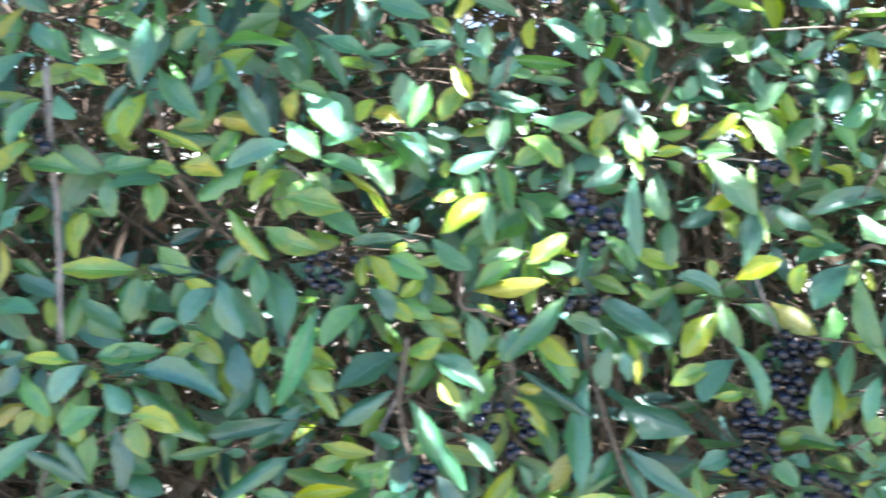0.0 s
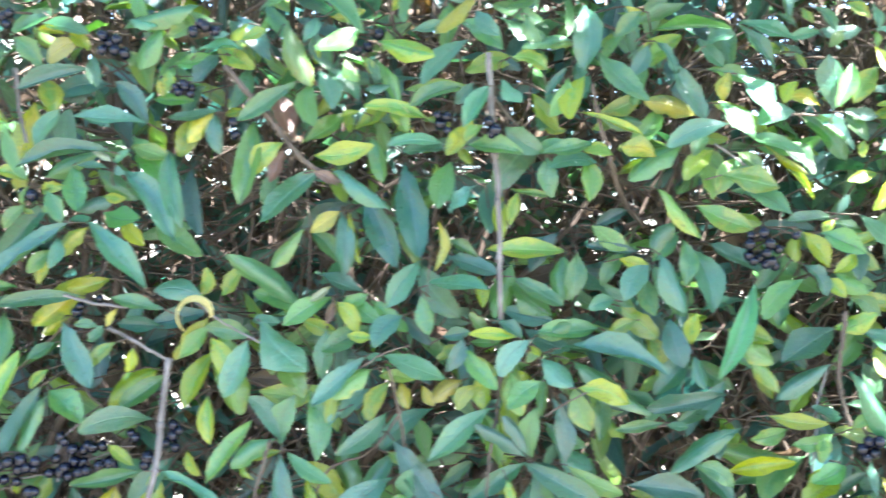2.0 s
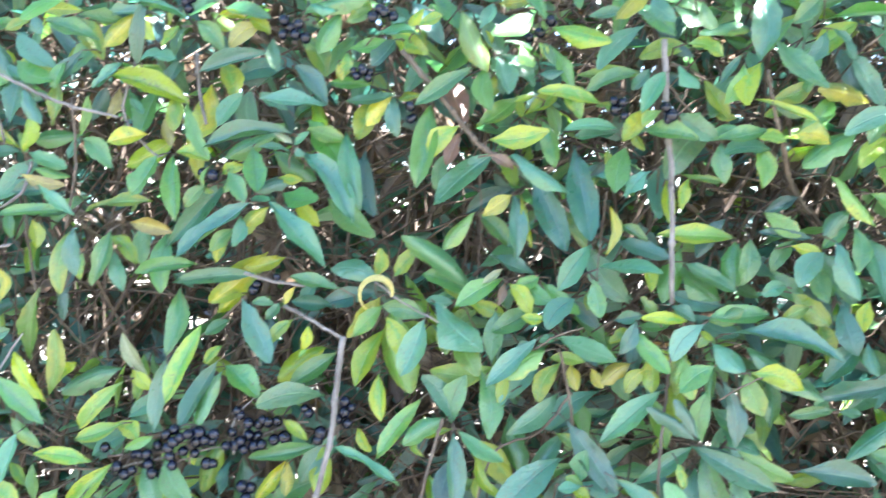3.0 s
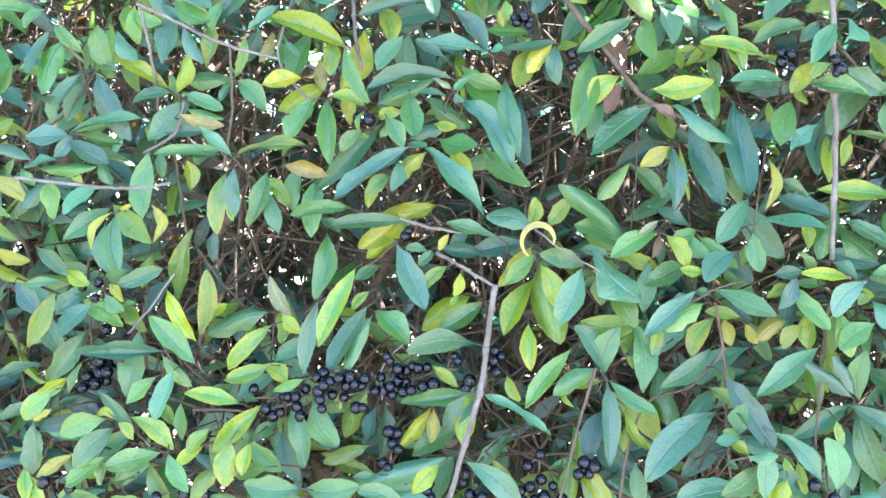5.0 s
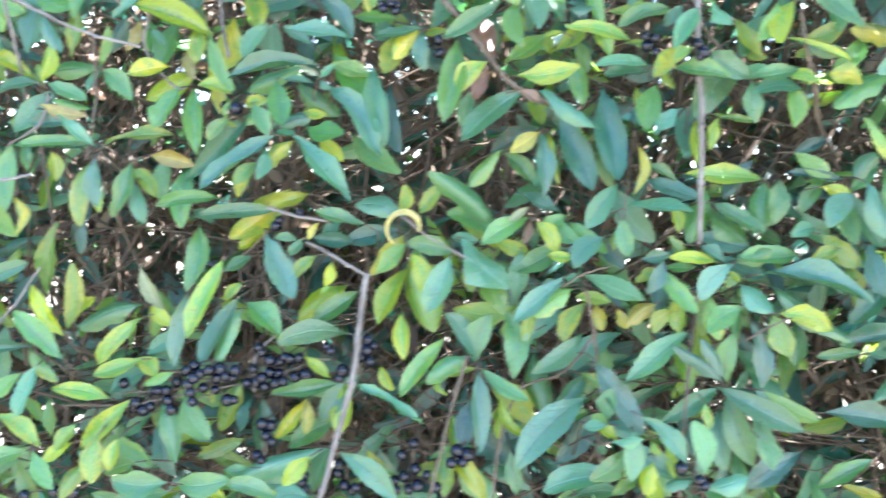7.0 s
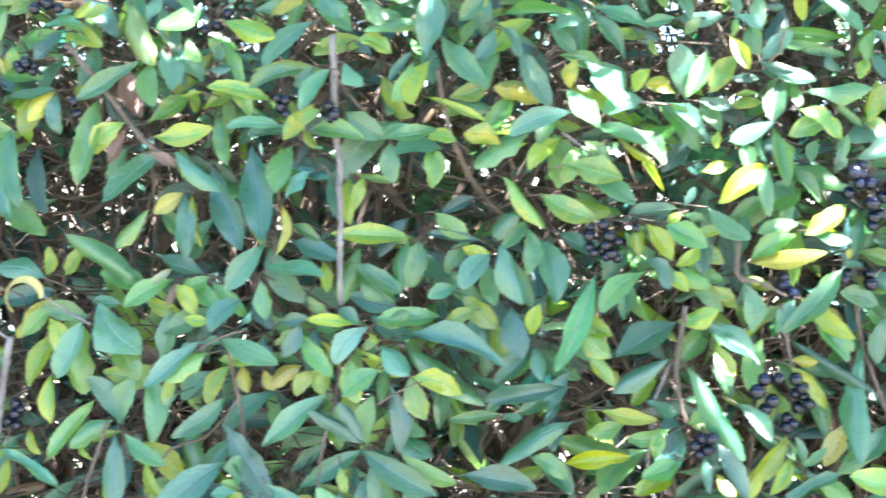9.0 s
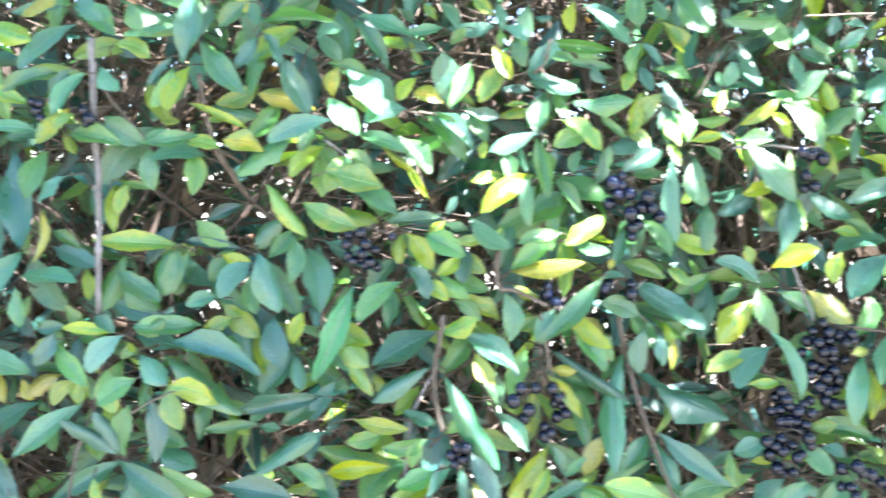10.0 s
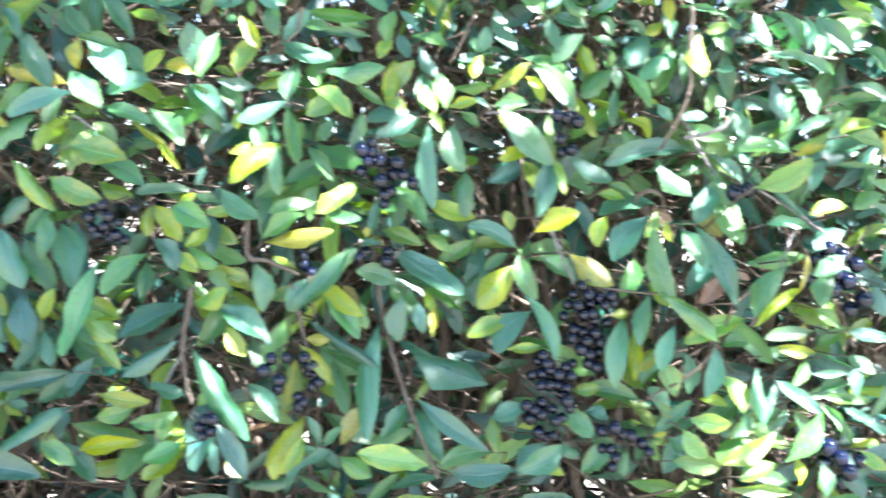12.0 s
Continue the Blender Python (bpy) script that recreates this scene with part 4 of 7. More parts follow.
leaf("l", -0.211, 0.007, 1.140, 12, 6, 146, 8, 3)
leaf("d", -0.205, 0.023, 1.043, 51, 16, 169, 11, 22)
leaf("l", -0.205, 0.007, 1.134, 21, 11, -130, 28, -13)
leaf("y", -0.202, 0.006, 0.794, 26, 10, 132, 15, 7)
leaf("m", -0.202, 0.008, 1.115, 34, 14, 88, 16, -2)
leaf("l", -0.199, 0.008, 1.075, 34, 18, -166, 19, 0)
leaf("l", -0.197, 0.009, 0.851, 20, 9, 146, 19, 23)
leaf("l", -0.195, 0.029, 1.125, 35, 15, 122, 11, -1)
leaf("d", -0.193, 0.033, 0.942, 40, 16, -106, 9, 6)
leaf("g", -0.193, 0.025, 1.116, 29, 13, -106, 5, -12)
leaf("l", -0.192, 0.012, 0.953, 21, 12, 11, 16, -8)
leaf("y", -0.189, 0.018, 0.939, 36, 16, -146, 17, -1)
leaf("b", -0.188, 0.002, 0.952, 33, 18, -81, 9, -14)
leaf("b", -0.187, 0.009, 1.114, 27, 16, -145, 21, 10)
leaf("y", -0.186, -0.002, 1.074, 26, 14, -144, 10, -4)
leaf("v", -0.186, 0.010, 0.934, 29, 14, -141, 8, 6)
leaf("l", -0.186, 0.014, 0.887, 33, 13, 171, 15, 8)
leaf("l", -0.185, 0.025, 1.075, 17, 7, 77, 19, 30)
leaf("v", -0.185, 0.029, 0.917, 46, 19, -157, 18, 18)
leaf("b", -0.184, -0.003, 1.074, 28, 13, 172, 8, 16)
leaf("y", -0.183, 0.005, 1.113, 10, 4, 168, 14, 10)
leaf("l", -0.181, -0.006, 0.928, 28, 15, 157, 9, -4)
leaf("v", -0.181, 0.031, 0.933, 63, 28, 163, 14, 15)
leaf("l", -0.181, 0.030, 1.129, 27, 12, 146, 14, 0)
leaf("d", -0.180, 0.023, 1.143, 39, 16, 140, 2, -3)
leaf("l", -0.179, 0.009, 0.954, 24, 14, 35, 12, -9)
leaf("m", -0.179, 0.005, 1.127, 12, 7, -111, 14, 5)
leaf("g", -0.172, 0.030, 1.110, 34, 15, -165, 16, -2)
leaf("l", -0.172, 0.004, 1.123, 18, 11, 66, 7, -12)
leaf("l", -0.169, 0.009, 1.135, 17, 10, -145, 20, 20)
leaf("g", -0.168, 0.039, 1.149, 32, 19, 68, 14, -19)
leaf("g", -0.161, 0.007, 1.071, 60, 21, -176, 17, 2)
leaf("l", -0.158, 0.007, 0.847, 16, 5, 147, 28, -10, 16)
leaf("l", -0.156, 0.014, 0.872, 51, 15, -147, 12, 11)
leaf("m", -0.154, -0.019, 0.929, 40, 21, -162, 10, 1)
leaf("g", -0.152, -0.009, 0.930, 32, 15, -79, 13, -13)
leaf("q", -0.150, 0.026, 1.096, 38, 18, 158, 12, -26)
leaf("v", -0.149, 0.026, 0.818, 25, 11, 169, 19, -11)
leaf("l", -0.149, 0.004, 0.797, 42, 15, 135, 7, -6)
leaf("g", -0.148, 0.032, 1.042, 29, 12, -162, 10, -1)
leaf("m", -0.148, -0.011, 0.940, 46, 28, 131, 12, -17)
leaf("v", -0.148, 0.028, 0.796, 35, 15, -179, 18, -4)
leaf("l", -0.144, 0.008, 1.135, 47, 18, 154, 9, 1)
leaf("g", -0.143, 0.028, 0.792, 44, 19, 133, 13, -2)
leaf("l", -0.140, 0.001, 1.057, 29, 16, -139, 12, -13)
leaf("q", -0.140, 0.001, 1.053, 25, 12, -164, 16, 10)
leaf("l", -0.138, -0.000, 0.928, 24, 13, -177, 19, 6)
leaf("b", -0.137, 0.002, 0.939, 19, 12, -86, 14, 5)
leaf("g", -0.137, 0.001, 0.863, 35, 15, -126, 4, -11)
leaf("d", -0.135, 0.051, 0.806, 39, 17, 122, 11, 0)
leaf("g", -0.134, 0.002, 1.097, 47, 14, -129, 14, -11)
leaf("g", -0.133, 0.005, 0.857, 36, 18, 12, 3, -8)
leaf("l", -0.133, -0.004, 0.922, 36, 19, 150, 25, -23)
leaf("l", -0.133, 0.003, 0.855, 25, 7, -106, 7, 1)
leaf("b", -0.132, 0.004, 0.857, 41, 17, -34, 10, 20)
leaf("b", -0.131, -0.014, 0.857, 55, 15, 174, 13, -17)
leaf("v", -0.130, 0.026, 0.941, 29, 12, 107, 5, 6)
leaf("g", -0.129, -0.003, 0.856, 38, 12, 118, 18, -7)
leaf("d", -0.129, 0.023, 0.833, 38, 17, -166, 21, 14)
leaf("g", -0.129, 0.029, 1.138, 35, 16, 154, 11, -19)
leaf("l", -0.129, 0.026, 1.126, 15, 7, 162, 10, -3)
leaf("l", -0.127, 0.019, 1.001, 35, 13, -143, 9, 15)
leaf("g", -0.126, 0.039, 1.000, 33, 14, 133, 10, 4)
leaf("g", -0.126, 0.034, 0.943, 39, 18, -69, 12, 9)
leaf("l", -0.126, 0.026, 0.845, 48, 21, 130, 9, 19)
leaf("g", -0.125, 0.005, 1.098, 33, 16, 172, 20, -9)
leaf("g", -0.125, 0.018, 0.948, 64, 17, -55, 20, -14)
leaf("b", -0.123, 0.008, 1.141, 21, 12, -159, 15, 4)
leaf("y", -0.122, 0.058, 1.151, 26, 11, 79, 12, 1)
leaf("l", -0.120, -0.002, 1.049, 41, 17, 79, 8, 3)
leaf("b", -0.119, 0.002, 1.105, 29, 18, 157, 13, -22)
leaf("q", -0.119, -0.009, 1.038, 19, 9, 116, 2, 2)
leaf("g", -0.117, 0.005, 0.896, 48, 17, 168, 18, -9)
leaf("y", -0.117, 0.007, 0.839, 38, 9, 140, 9, -18, 16)
leaf("m", -0.116, 0.005, 1.041, 54, 22, -134, 2, -2)
leaf("b", -0.116, 0.011, 1.107, 32, 18, 131, 8, 1)
leaf("v", -0.115, 0.018, 0.823, 17, 7, 178, 12, -12)
leaf("v", -0.112, 0.030, 1.044, 28, 12, 154, 17, 6)
leaf("v", -0.109, 0.024, 0.896, 44, 19, -96, 13, -9)
leaf("g", -0.109, 0.017, 0.935, 34, 15, -178, 8, 3)
leaf("m", -0.106, -0.006, 1.039, 50, 15, 121, 20, -7)
leaf("p", -0.106, 0.008, 0.964, 17, 7, -130, 15, -13)
leaf("g", -0.106, 0.017, 0.799, 30, 13, 167, 8, 10)
leaf("g", -0.105, 0.011, 0.957, 38, 16, -123, 14, -5)
leaf("v", -0.104, 0.026, 1.084, 19, 8, 164, 19, 3)
leaf("q", -0.104, 0.011, 0.955, 17, 7, -168, 17, -6)
leaf("v", -0.103, 0.026, 1.081, 38, 17, -131, 19, 11)
leaf("y", -0.103, 0.012, 1.014, 24, 13, -130, 5, -5)
leaf("l", -0.103, 0.004, 1.113, 18, 10, 146, 9, -10)
leaf("b", -0.102, 0.011, 1.014, 45, 15, 174, 10, -5)
leaf("d", -0.102, 0.060, 1.020, 40, 17, -121, 10, 5)
leaf("l", -0.101, -0.001, 0.955, 26, 14, 142, 7, 1)
leaf("g", -0.100, 0.027, 0.951, 17, 7, -178, 10, 6)
leaf("g", -0.099, 0.061, 1.164, 36, 19, -73, 20, 16)
leaf("v", -0.098, -0.002, 0.898, 25, 9, -171, 6, -3)
leaf("y", -0.097, 0.013, 1.015, 38, 5, 165, 9, -0)
leaf("g", -0.095, 0.031, 0.865, 44, 20, 164, 22, 17)
leaf("m", -0.095, -0.004, 0.884, 14, 6, -139, 2, -3)
leaf("g", -0.094, 0.008, 1.135, 34, 19, -120, 13, 4)
leaf("y", -0.092, 0.006, 1.080, 14, 6, -112, 17, 21)
leaf("g", -0.091, 0.010, 0.960, 27, 14, 132, 21, 17)
leaf("l", -0.091, 0.008, 1.116, 13, 6, 154, 7, 14)
leaf("b", -0.090, 0.010, 1.095, 17, 9, 83, 12, 9)
leaf("d", -0.090, 0.030, 1.032, 61, 22, 154, 10, 8)
leaf("g", -0.088, 0.007, 1.116, 18, 8, 151, 11, 2)
leaf("b", -0.087, 0.033, 0.998, 27, 12, -139, 12, -8)
leaf("g", -0.085, 0.020, 1.065, 34, 15, 162, 12, 21)
leaf("b", -0.084, 0.009, 0.961, 35, 17, -70, 15, 13)
leaf("m", -0.084, -0.006, 0.917, 10, 6, -110, 10, -10)
leaf("l", -0.083, 0.016, 1.128, 47, 17, 107, 28, 11)
leaf("l", -0.082, 0.029, 1.078, 27, 11, 163, 24, 9)
leaf("g", -0.081, 0.009, 0.960, 20, 11, -115, 20, -2)
leaf("m", -0.080, -0.012, 0.921, 46, 15, -136, 15, -2)
leaf("g", -0.080, 0.009, 0.957, 35, 12, 127, 18, -8)
leaf("g", -0.079, 0.020, 0.939, 38, 17, -120, 15, -2)
leaf("b", -0.078, 0.018, 0.897, 28, 13, -138, 9, -8)
leaf("l", -0.078, 0.051, 1.155, 33, 16, 42, 27, 10)
leaf("v", -0.076, 0.036, 1.091, 32, 14, -136, 20, 4)
leaf("l", -0.075, -0.006, 0.933, 17, 9, -86, 15, -8)
leaf("l", -0.074, 0.011, 1.087, 25, 13, 146, 4, 7)
leaf("l", -0.074, -0.011, 0.913, 32, 19, -128, 18, 14)
leaf("m", -0.068, -0.003, 0.918, 11, 7, -83, 5, -10)
leaf("g", -0.068, -0.009, 0.922, 42, 17, 107, 6, -16)
leaf("l", -0.067, 0.037, 1.006, 31, 14, 148, 9, 19)
leaf("g", -0.064, 0.006, 0.884, 45, 15, -131, 19, -7)
leaf("l", -0.064, 0.006, 0.857, 24, 10, 113, 18, 8)
leaf("d", -0.063, 0.027, 1.049, 67, 24, 167, 13, 2)
leaf("l", -0.063, 0.009, 0.904, 31, 15, -152, 6, 18)
leaf("d", -0.058, 0.027, 0.945, 28, 12, 132, 13, 12)
leaf("b", -0.058, -0.003, 0.843, 67, 24, -137, 17, -3)
leaf("b", -0.058, -0.020, 0.870, 55, 20, 142, 10, 4)
leaf("b", -0.058, 0.015, 0.857, 37, 13, -140, 15, -24)
leaf("y", -0.057, 0.013, 0.903, 19, 11, 162, 13, 9)
leaf("b", -0.056, -0.004, 0.948, 29, 18, -138, 15, 5)
leaf("l", -0.055, -0.030, 0.829, 17, 10, 116, 6, -23)
leaf("g", -0.054, -0.028, 0.818, 10, 6, 126, 16, -6)
leaf("l", -0.051, 0.018, 1.077, 22, 12, 113, 11, -27)
leaf("d", -0.050, 0.031, 0.919, 23, 10, 148, 13, -8)
leaf("g", -0.049, 0.034, 0.982, 47, 21, 141, 12, 21)
leaf("d", -0.049, 0.030, 0.828, 47, 21, -143, 21, -21)
leaf("b", -0.048, 0.016, 0.984, 41, 17, -147, 21, -32)
leaf("v", -0.047, 0.010, 0.905, 25, 10, -85, 13, 5)
leaf("m", -0.047, -0.023, 0.832, 25, 15, 4, 23, -22)
leaf("m", -0.047, -0.030, 0.831, 15, 10, -100, 12, 7)
leaf("b", -0.047, -0.010, 0.829, 27, 14, 99, 12, -2)
leaf("l", -0.046, 0.012, 1.076, 45, 12, -80, 4, 3)
leaf("g", -0.046, 0.000, 0.961, 26, 14, 165, 8, 20)
leaf("v", -0.045, 0.023, 0.955, 17, 7, -171, 16, -6)
leaf("l", -0.045, -0.024, 0.830, 14, 8, -65, 16, -8)
leaf("m", -0.045, -0.053, 0.825, 19, 8, 76, 15, 10)
leaf("m", -0.043, 0.003, 0.968, 45, 24, 90, 25, -26)
leaf("y", -0.043, 0.014, 0.901, 16, 9, 146, 13, -8)
leaf("l", -0.041, 0.018, 1.049, 15, 6, 178, 16, 1)
leaf("y", -0.038, 0.014, 1.011, 35, 8, -180, 11, 3, 17)
leaf("b", -0.038, -0.032, 0.798, 48, 22, -104, 4, 15)
leaf("g", -0.037, 0.027, 1.158, 34, 16, -176, 9, 14)
leaf("m", -0.035, -0.003, 1.059, 37, 11, -93, 14, -6)
leaf("b", -0.035, 0.026, 1.060, 31, 13, -99, 21, 6)
leaf("b", -0.035, 0.030, 0.884, 46, 17, -129, 6, 3)
leaf("b", -0.034, -0.011, 0.817, 41, 18, 120, 4, 8)
leaf("l", -0.034, -0.031, 0.817, 31, 16, -133, 16, 9)
leaf("g", -0.032, 0.017, 0.998, 24, 9, 115, 8, -8)
leaf("g", -0.032, 0.028, 1.145, 38, 17, 120, 10, 3)
leaf("b", -0.031, 0.019, 0.988, 38, 16, 107, 20, 5)
leaf("b", -0.031, 0.000, 0.935, 19, 10, 76, 3, 25)
leaf("g", -0.031, -0.037, 0.829, 31, 16, 179, 10, -14)
leaf("g", -0.030, 0.000, 1.049, 36, 18, -168, 26, -3)
leaf("b", -0.030, 0.009, 1.141, 32, 9, -106, 17, -15)
leaf("l", -0.027, 0.015, 1.062, 18, 8, 144, 14, -5)
leaf("b", -0.027, -0.037, 0.839, 40, 13, 131, 6, -1)
leaf("g", -0.024, -0.002, 1.097, 38, 13, -112, 10, 9)
leaf("v", -0.023, -0.010, 0.803, 27, 11, -140, 24, -8)
leaf("g", -0.021, 0.006, 1.060, 39, 16, 96, 15, -4)
leaf("b", -0.021, 0.015, 1.132, 49, 14, -137, 20, -10)
leaf("g", -0.020, -0.003, 0.930, 38, 14, 135, 10, 11)
leaf("b", -0.020, 0.041, 1.159, 29, 16, -61, 12, -4)
leaf("b", -0.019, 0.009, 1.149, 25, 13, 137, 20, 19)
leaf("v", -0.018, 0.028, 1.101, 47, 12, -95, 8, 6)
leaf("b", -0.018, -0.005, 1.100, 19, 10, -142, 8, -6)
leaf("l", -0.018, 0.003, 0.930, 19, 12, -123, 16, 30)
leaf("l", -0.018, -0.029, 0.823, 10, 6, 146, 22, 23)
leaf("y", -0.017, -0.005, 1.076, 31, 14, -147, 18, 10)
leaf("b", -0.017, -0.005, 0.936, 25, 13, -156, 12, -18)
leaf("y", -0.017, 0.013, 0.906, 25, 14, -127, 18, 12)
leaf("v", -0.017, -0.038, 0.812, 22, 14, -172, 4, 26)
leaf("m", -0.013, -0.011, 1.034, 25, 15, -139, 4, 12, 18)
leaf("g", -0.013, 0.025, 0.930, 22, 8, 84, 21, -5)
leaf("d", -0.012, 0.029, 0.931, 34, 14, -177, 14, -5)
leaf("l", -0.010, -0.014, 1.072, 16, 9, -131, 8, 4)
leaf("l", -0.010, 0.025, 0.975, 22, 10, 167, 12, -8)
leaf("y", -0.009, -0.019, 0.829, 16, 8, 120, 12, 4)
leaf("m", -0.008, -0.006, 1.098, 35, 14, -153, 22, -1)
leaf("y", -0.008, 0.026, 0.921, 22, 7, 142, 12, -22)
leaf("g", -0.007, -0.011, 0.811, 27, 11, 170, 10, -2)
leaf("y", -0.006, 0.009, 0.904, 22, 12, -140, 13, -2)
leaf("v", -0.006, -0.010, 0.818, 22, 9, 165, 21, -17)
leaf("y", -0.005, 0.011, 0.913, 26, 14, 174, 16, 4)
leaf("l", -0.002, 0.006, 0.939, 18, 10, -44, 12, 20)
leaf("v", -0.002, 0.028, 0.883, 37, 16, 159, 20, 5)
leaf("m", -0.000, -0.003, 1.103, 21, 13, 137, 14, -7)
leaf("b", 0.000, 0.043, 1.044, 44, 19, -176, 22, -11)
leaf("l", 0.002, 0.040, 1.032, 35, 11, 174, 19, -12)
leaf("g", 0.002, -0.002, 0.891, 53, 18, -133, 12, 11)
leaf("b", 0.005, -0.001, 0.947, 19, 11, 120, 16, -2)
leaf("b", 0.006, 0.030, 0.954, 37, 16, 100, 12, 17)
leaf("l", 0.006, 0.004, 1.119, 25, 15, 109, 4, -15)
leaf("l", 0.008, 0.015, 1.034, 33, 6, 97, 14, 20, 18)
leaf("m", 0.008, -0.037, 0.801, 19, 12, -103, 15, 16)
leaf("g", 0.012, 0.030, 0.973, 37, 18, 127, 12, -15)
leaf("v", 0.012, 0.027, 0.895, 37, 16, 175, 16, 3)
leaf("g", 0.013, 0.011, 0.976, 39, 15, 117, 14, -8)
leaf("v", 0.013, 0.032, 1.121, 42, 14, -106, 23, -12)
leaf("g", 0.014, 0.032, 0.985, 41, 18, -163, 12, 4)
leaf("b", 0.014, -0.000, 0.829, 33, 14, 177, 7, -6)
leaf("g", 0.014, 0.004, 1.147, 22, 12, 154, 4, -0)
leaf("l", 0.015, 0.021, 1.033, 24, 10, -168, 10, -27)
leaf("l", 0.015, -0.012, 0.847, 17, 8, 164, 6, -8)
leaf("l", 0.015, 0.002, 0.914, 29, 16, 164, 10, -13)
leaf("m", 0.016, -0.027, 0.803, 38, 16, -16, 9, -6)
leaf("g", 0.017, -0.015, 0.793, 21, 13, 102, 19, -14)
leaf("l", 0.018, 0.002, 0.937, 32, 9, -88, 8, -12)
leaf("v", 0.019, 0.023, 0.918, 33, 14, -171, 15, -11)
leaf("l", 0.019, 0.010, 0.842, 13, 6, -137, 13, 5)
leaf("m", 0.021, -0.018, 0.793, 26, 16, 65, 11, 4)
leaf("v", 0.021, 0.030, 1.099, 33, 14, 145, 14, 1)
leaf("b", 0.023, 0.026, 0.941, 34, 17, 111, 10, -2)
leaf("b", 0.024, 0.005, 0.856, 62, 18, 112, 18, 15)
leaf("l", 0.026, 0.002, 0.932, 10, 5, 128, 24, 16)
leaf("m", 0.027, -0.007, 0.937, 32, 16, -140, 8, -18)
leaf("b", 0.027, 0.007, 0.855, 48, 14, -123, 18, -15)
leaf("l", 0.028, 0.030, 1.078, 17, 7, 102, 12, 19)
leaf("b", 0.028, 0.001, 0.858, 45, 12, -57, 18, 1)
leaf("b", 0.028, 0.000, 0.860, 33, 13, -33, 12, 15)
leaf("g", 0.030, 0.005, 0.938, 25, 13, 67, 16, 11)
leaf("g", 0.031, 0.004, 1.057, 32, 17, -61, 8, -10)
leaf("g", 0.031, -0.001, 0.859, 34, 15, 2, 2, -10)
leaf("b", 0.031, 0.023, 0.838, 41, 18, 173, 16, 8)
leaf("g", 0.032, 0.009, 1.056, 28, 15, 172, 7, 8)
leaf("b", 0.032, 0.007, 0.856, 39, 12, 125, 22, 17)
leaf("g", 0.033, 0.013, 0.853, 52, 20, 158, 10, 14)
leaf("g", 0.034, 0.035, 1.072, 56, 24, -139, 14, -15)
leaf("m", 0.034, 0.005, 0.924, 29, 17, 129, 21, 12)
leaf("l", 0.035, 0.001, 0.928, 13, 7, -121, 8, -2)
leaf("g", 0.035, -0.004, 0.910, 29, 17, -130, 12, 5)
leaf("g", 0.038, 0.022, 0.913, 31, 9, -176, 22, -8)
leaf("g", 0.038, 0.020, 0.880, 33, 15, 116, 15, 0)
leaf("b", 0.039, 0.022, 0.849, 20, 9, 21, 12, 33)
leaf("b", 0.042, -0.000, 0.900, 44, 14, 167, 7, -5)
leaf("b", 0.042, 0.005, 1.114, 25, 7, -147, 5, -3)
leaf("g", 0.043, 0.005, 1.107, 29, 15, -157, 8, -20)
leaf("d", 0.044, 0.041, 1.007, 34, 15, -146, 3, 4)
leaf("b", 0.045, 0.035, 0.988, 37, 23, 123, 20, -21)
leaf("b", 0.045, 0.020, 0.867, 32, 19, 120, 6, -17)
leaf("b", 0.046, 0.005, 0.931, 72, 21, 100, 13, -17)
leaf("g", 0.047, 0.038, 1.106, 41, 18, -148, 20, 4)
leaf("g", 0.047, 0.015, 1.066, 24, 13, -111, 13, -0)
leaf("g", 0.047, 0.017, 0.992, 32, 18, 180, 21, 15)
leaf("g", 0.047, 0.007, 1.131, 37, 14, -101, 13, 9)
leaf("v", 0.047, 0.005, 1.129, 18, 6, -102, 18, 6)
leaf("l", 0.049, 0.029, 0.994, 56, 16, -91, 14, 6)
leaf("b", 0.050, 0.033, 1.122, 31, 13, 168, 26, -4)
leaf("b", 0.051, 0.005, 1.155, 48, 23, 179, 11, 13)
leaf("l", 0.051, 0.013, 1.086, 46, 6, 109, 14, -11)
leaf("g", 0.051, 0.000, 0.925, 63, 20, 121, 10, -16)
leaf("g", 0.052, -0.011, 0.827, 21, 14, 157, 23, -1)
leaf("v", 0.053, -0.005, 0.857, 40, 13, 114, 4, -9)
leaf("g", 0.054, 0.027, 0.843, 46, 16, 160, 12, -3)
leaf("g", 0.054, 0.006, 0.994, 32, 16, -173, 12, 2)
leaf("l", 0.055, 0.008, 1.110, 36, 17, -160, 23, 19)
leaf("v", 0.055, -0.003, 0.908, 31, 17, 156, 10, 7)
leaf("g", 0.056, 0.028, 0.991, 31, 14, -170, 12, 8)
leaf("v", 0.057, 0.013, 1.056, 30, 16, 173, 13, -8)
leaf("l", 0.057, -0.013, 0.908, 34, 17, 104, 6, 2)
leaf("g", 0.060, 0.024, 1.152, 24, 10, -170, 17, 10)
leaf("g", 0.060, 0.001, 1.125, 50, 17, 135, 19, 3)
leaf("g", 0.063, 0.029, 1.086, 33, 15, 98, 5, -4)
leaf("g", 0.063, 0.010, 1.066, 39, 14, -104, 12, 3)
leaf("l", 0.063, 0.012, 1.012, 29, 16, 124, 17, -9)
leaf("m", 0.067, 0.014, 1.052, 35, 18, -96, 17, 6)
leaf("g", 0.070, 0.032, 0.975, 37, 16, 129, 10, 13)
leaf("g", 0.071, 0.011, 0.945, 43, 18, -95, 19, 9)
leaf("g", 0.074, 0.021, 0.901, 33, 14, 178, 22, 7)
leaf("l", 0.075, 0.010, 1.058, 20, 12, -83, 11, 11)
leaf("l", 0.077, 0.036, 1.080, 18, 8, -104, 31, -3)
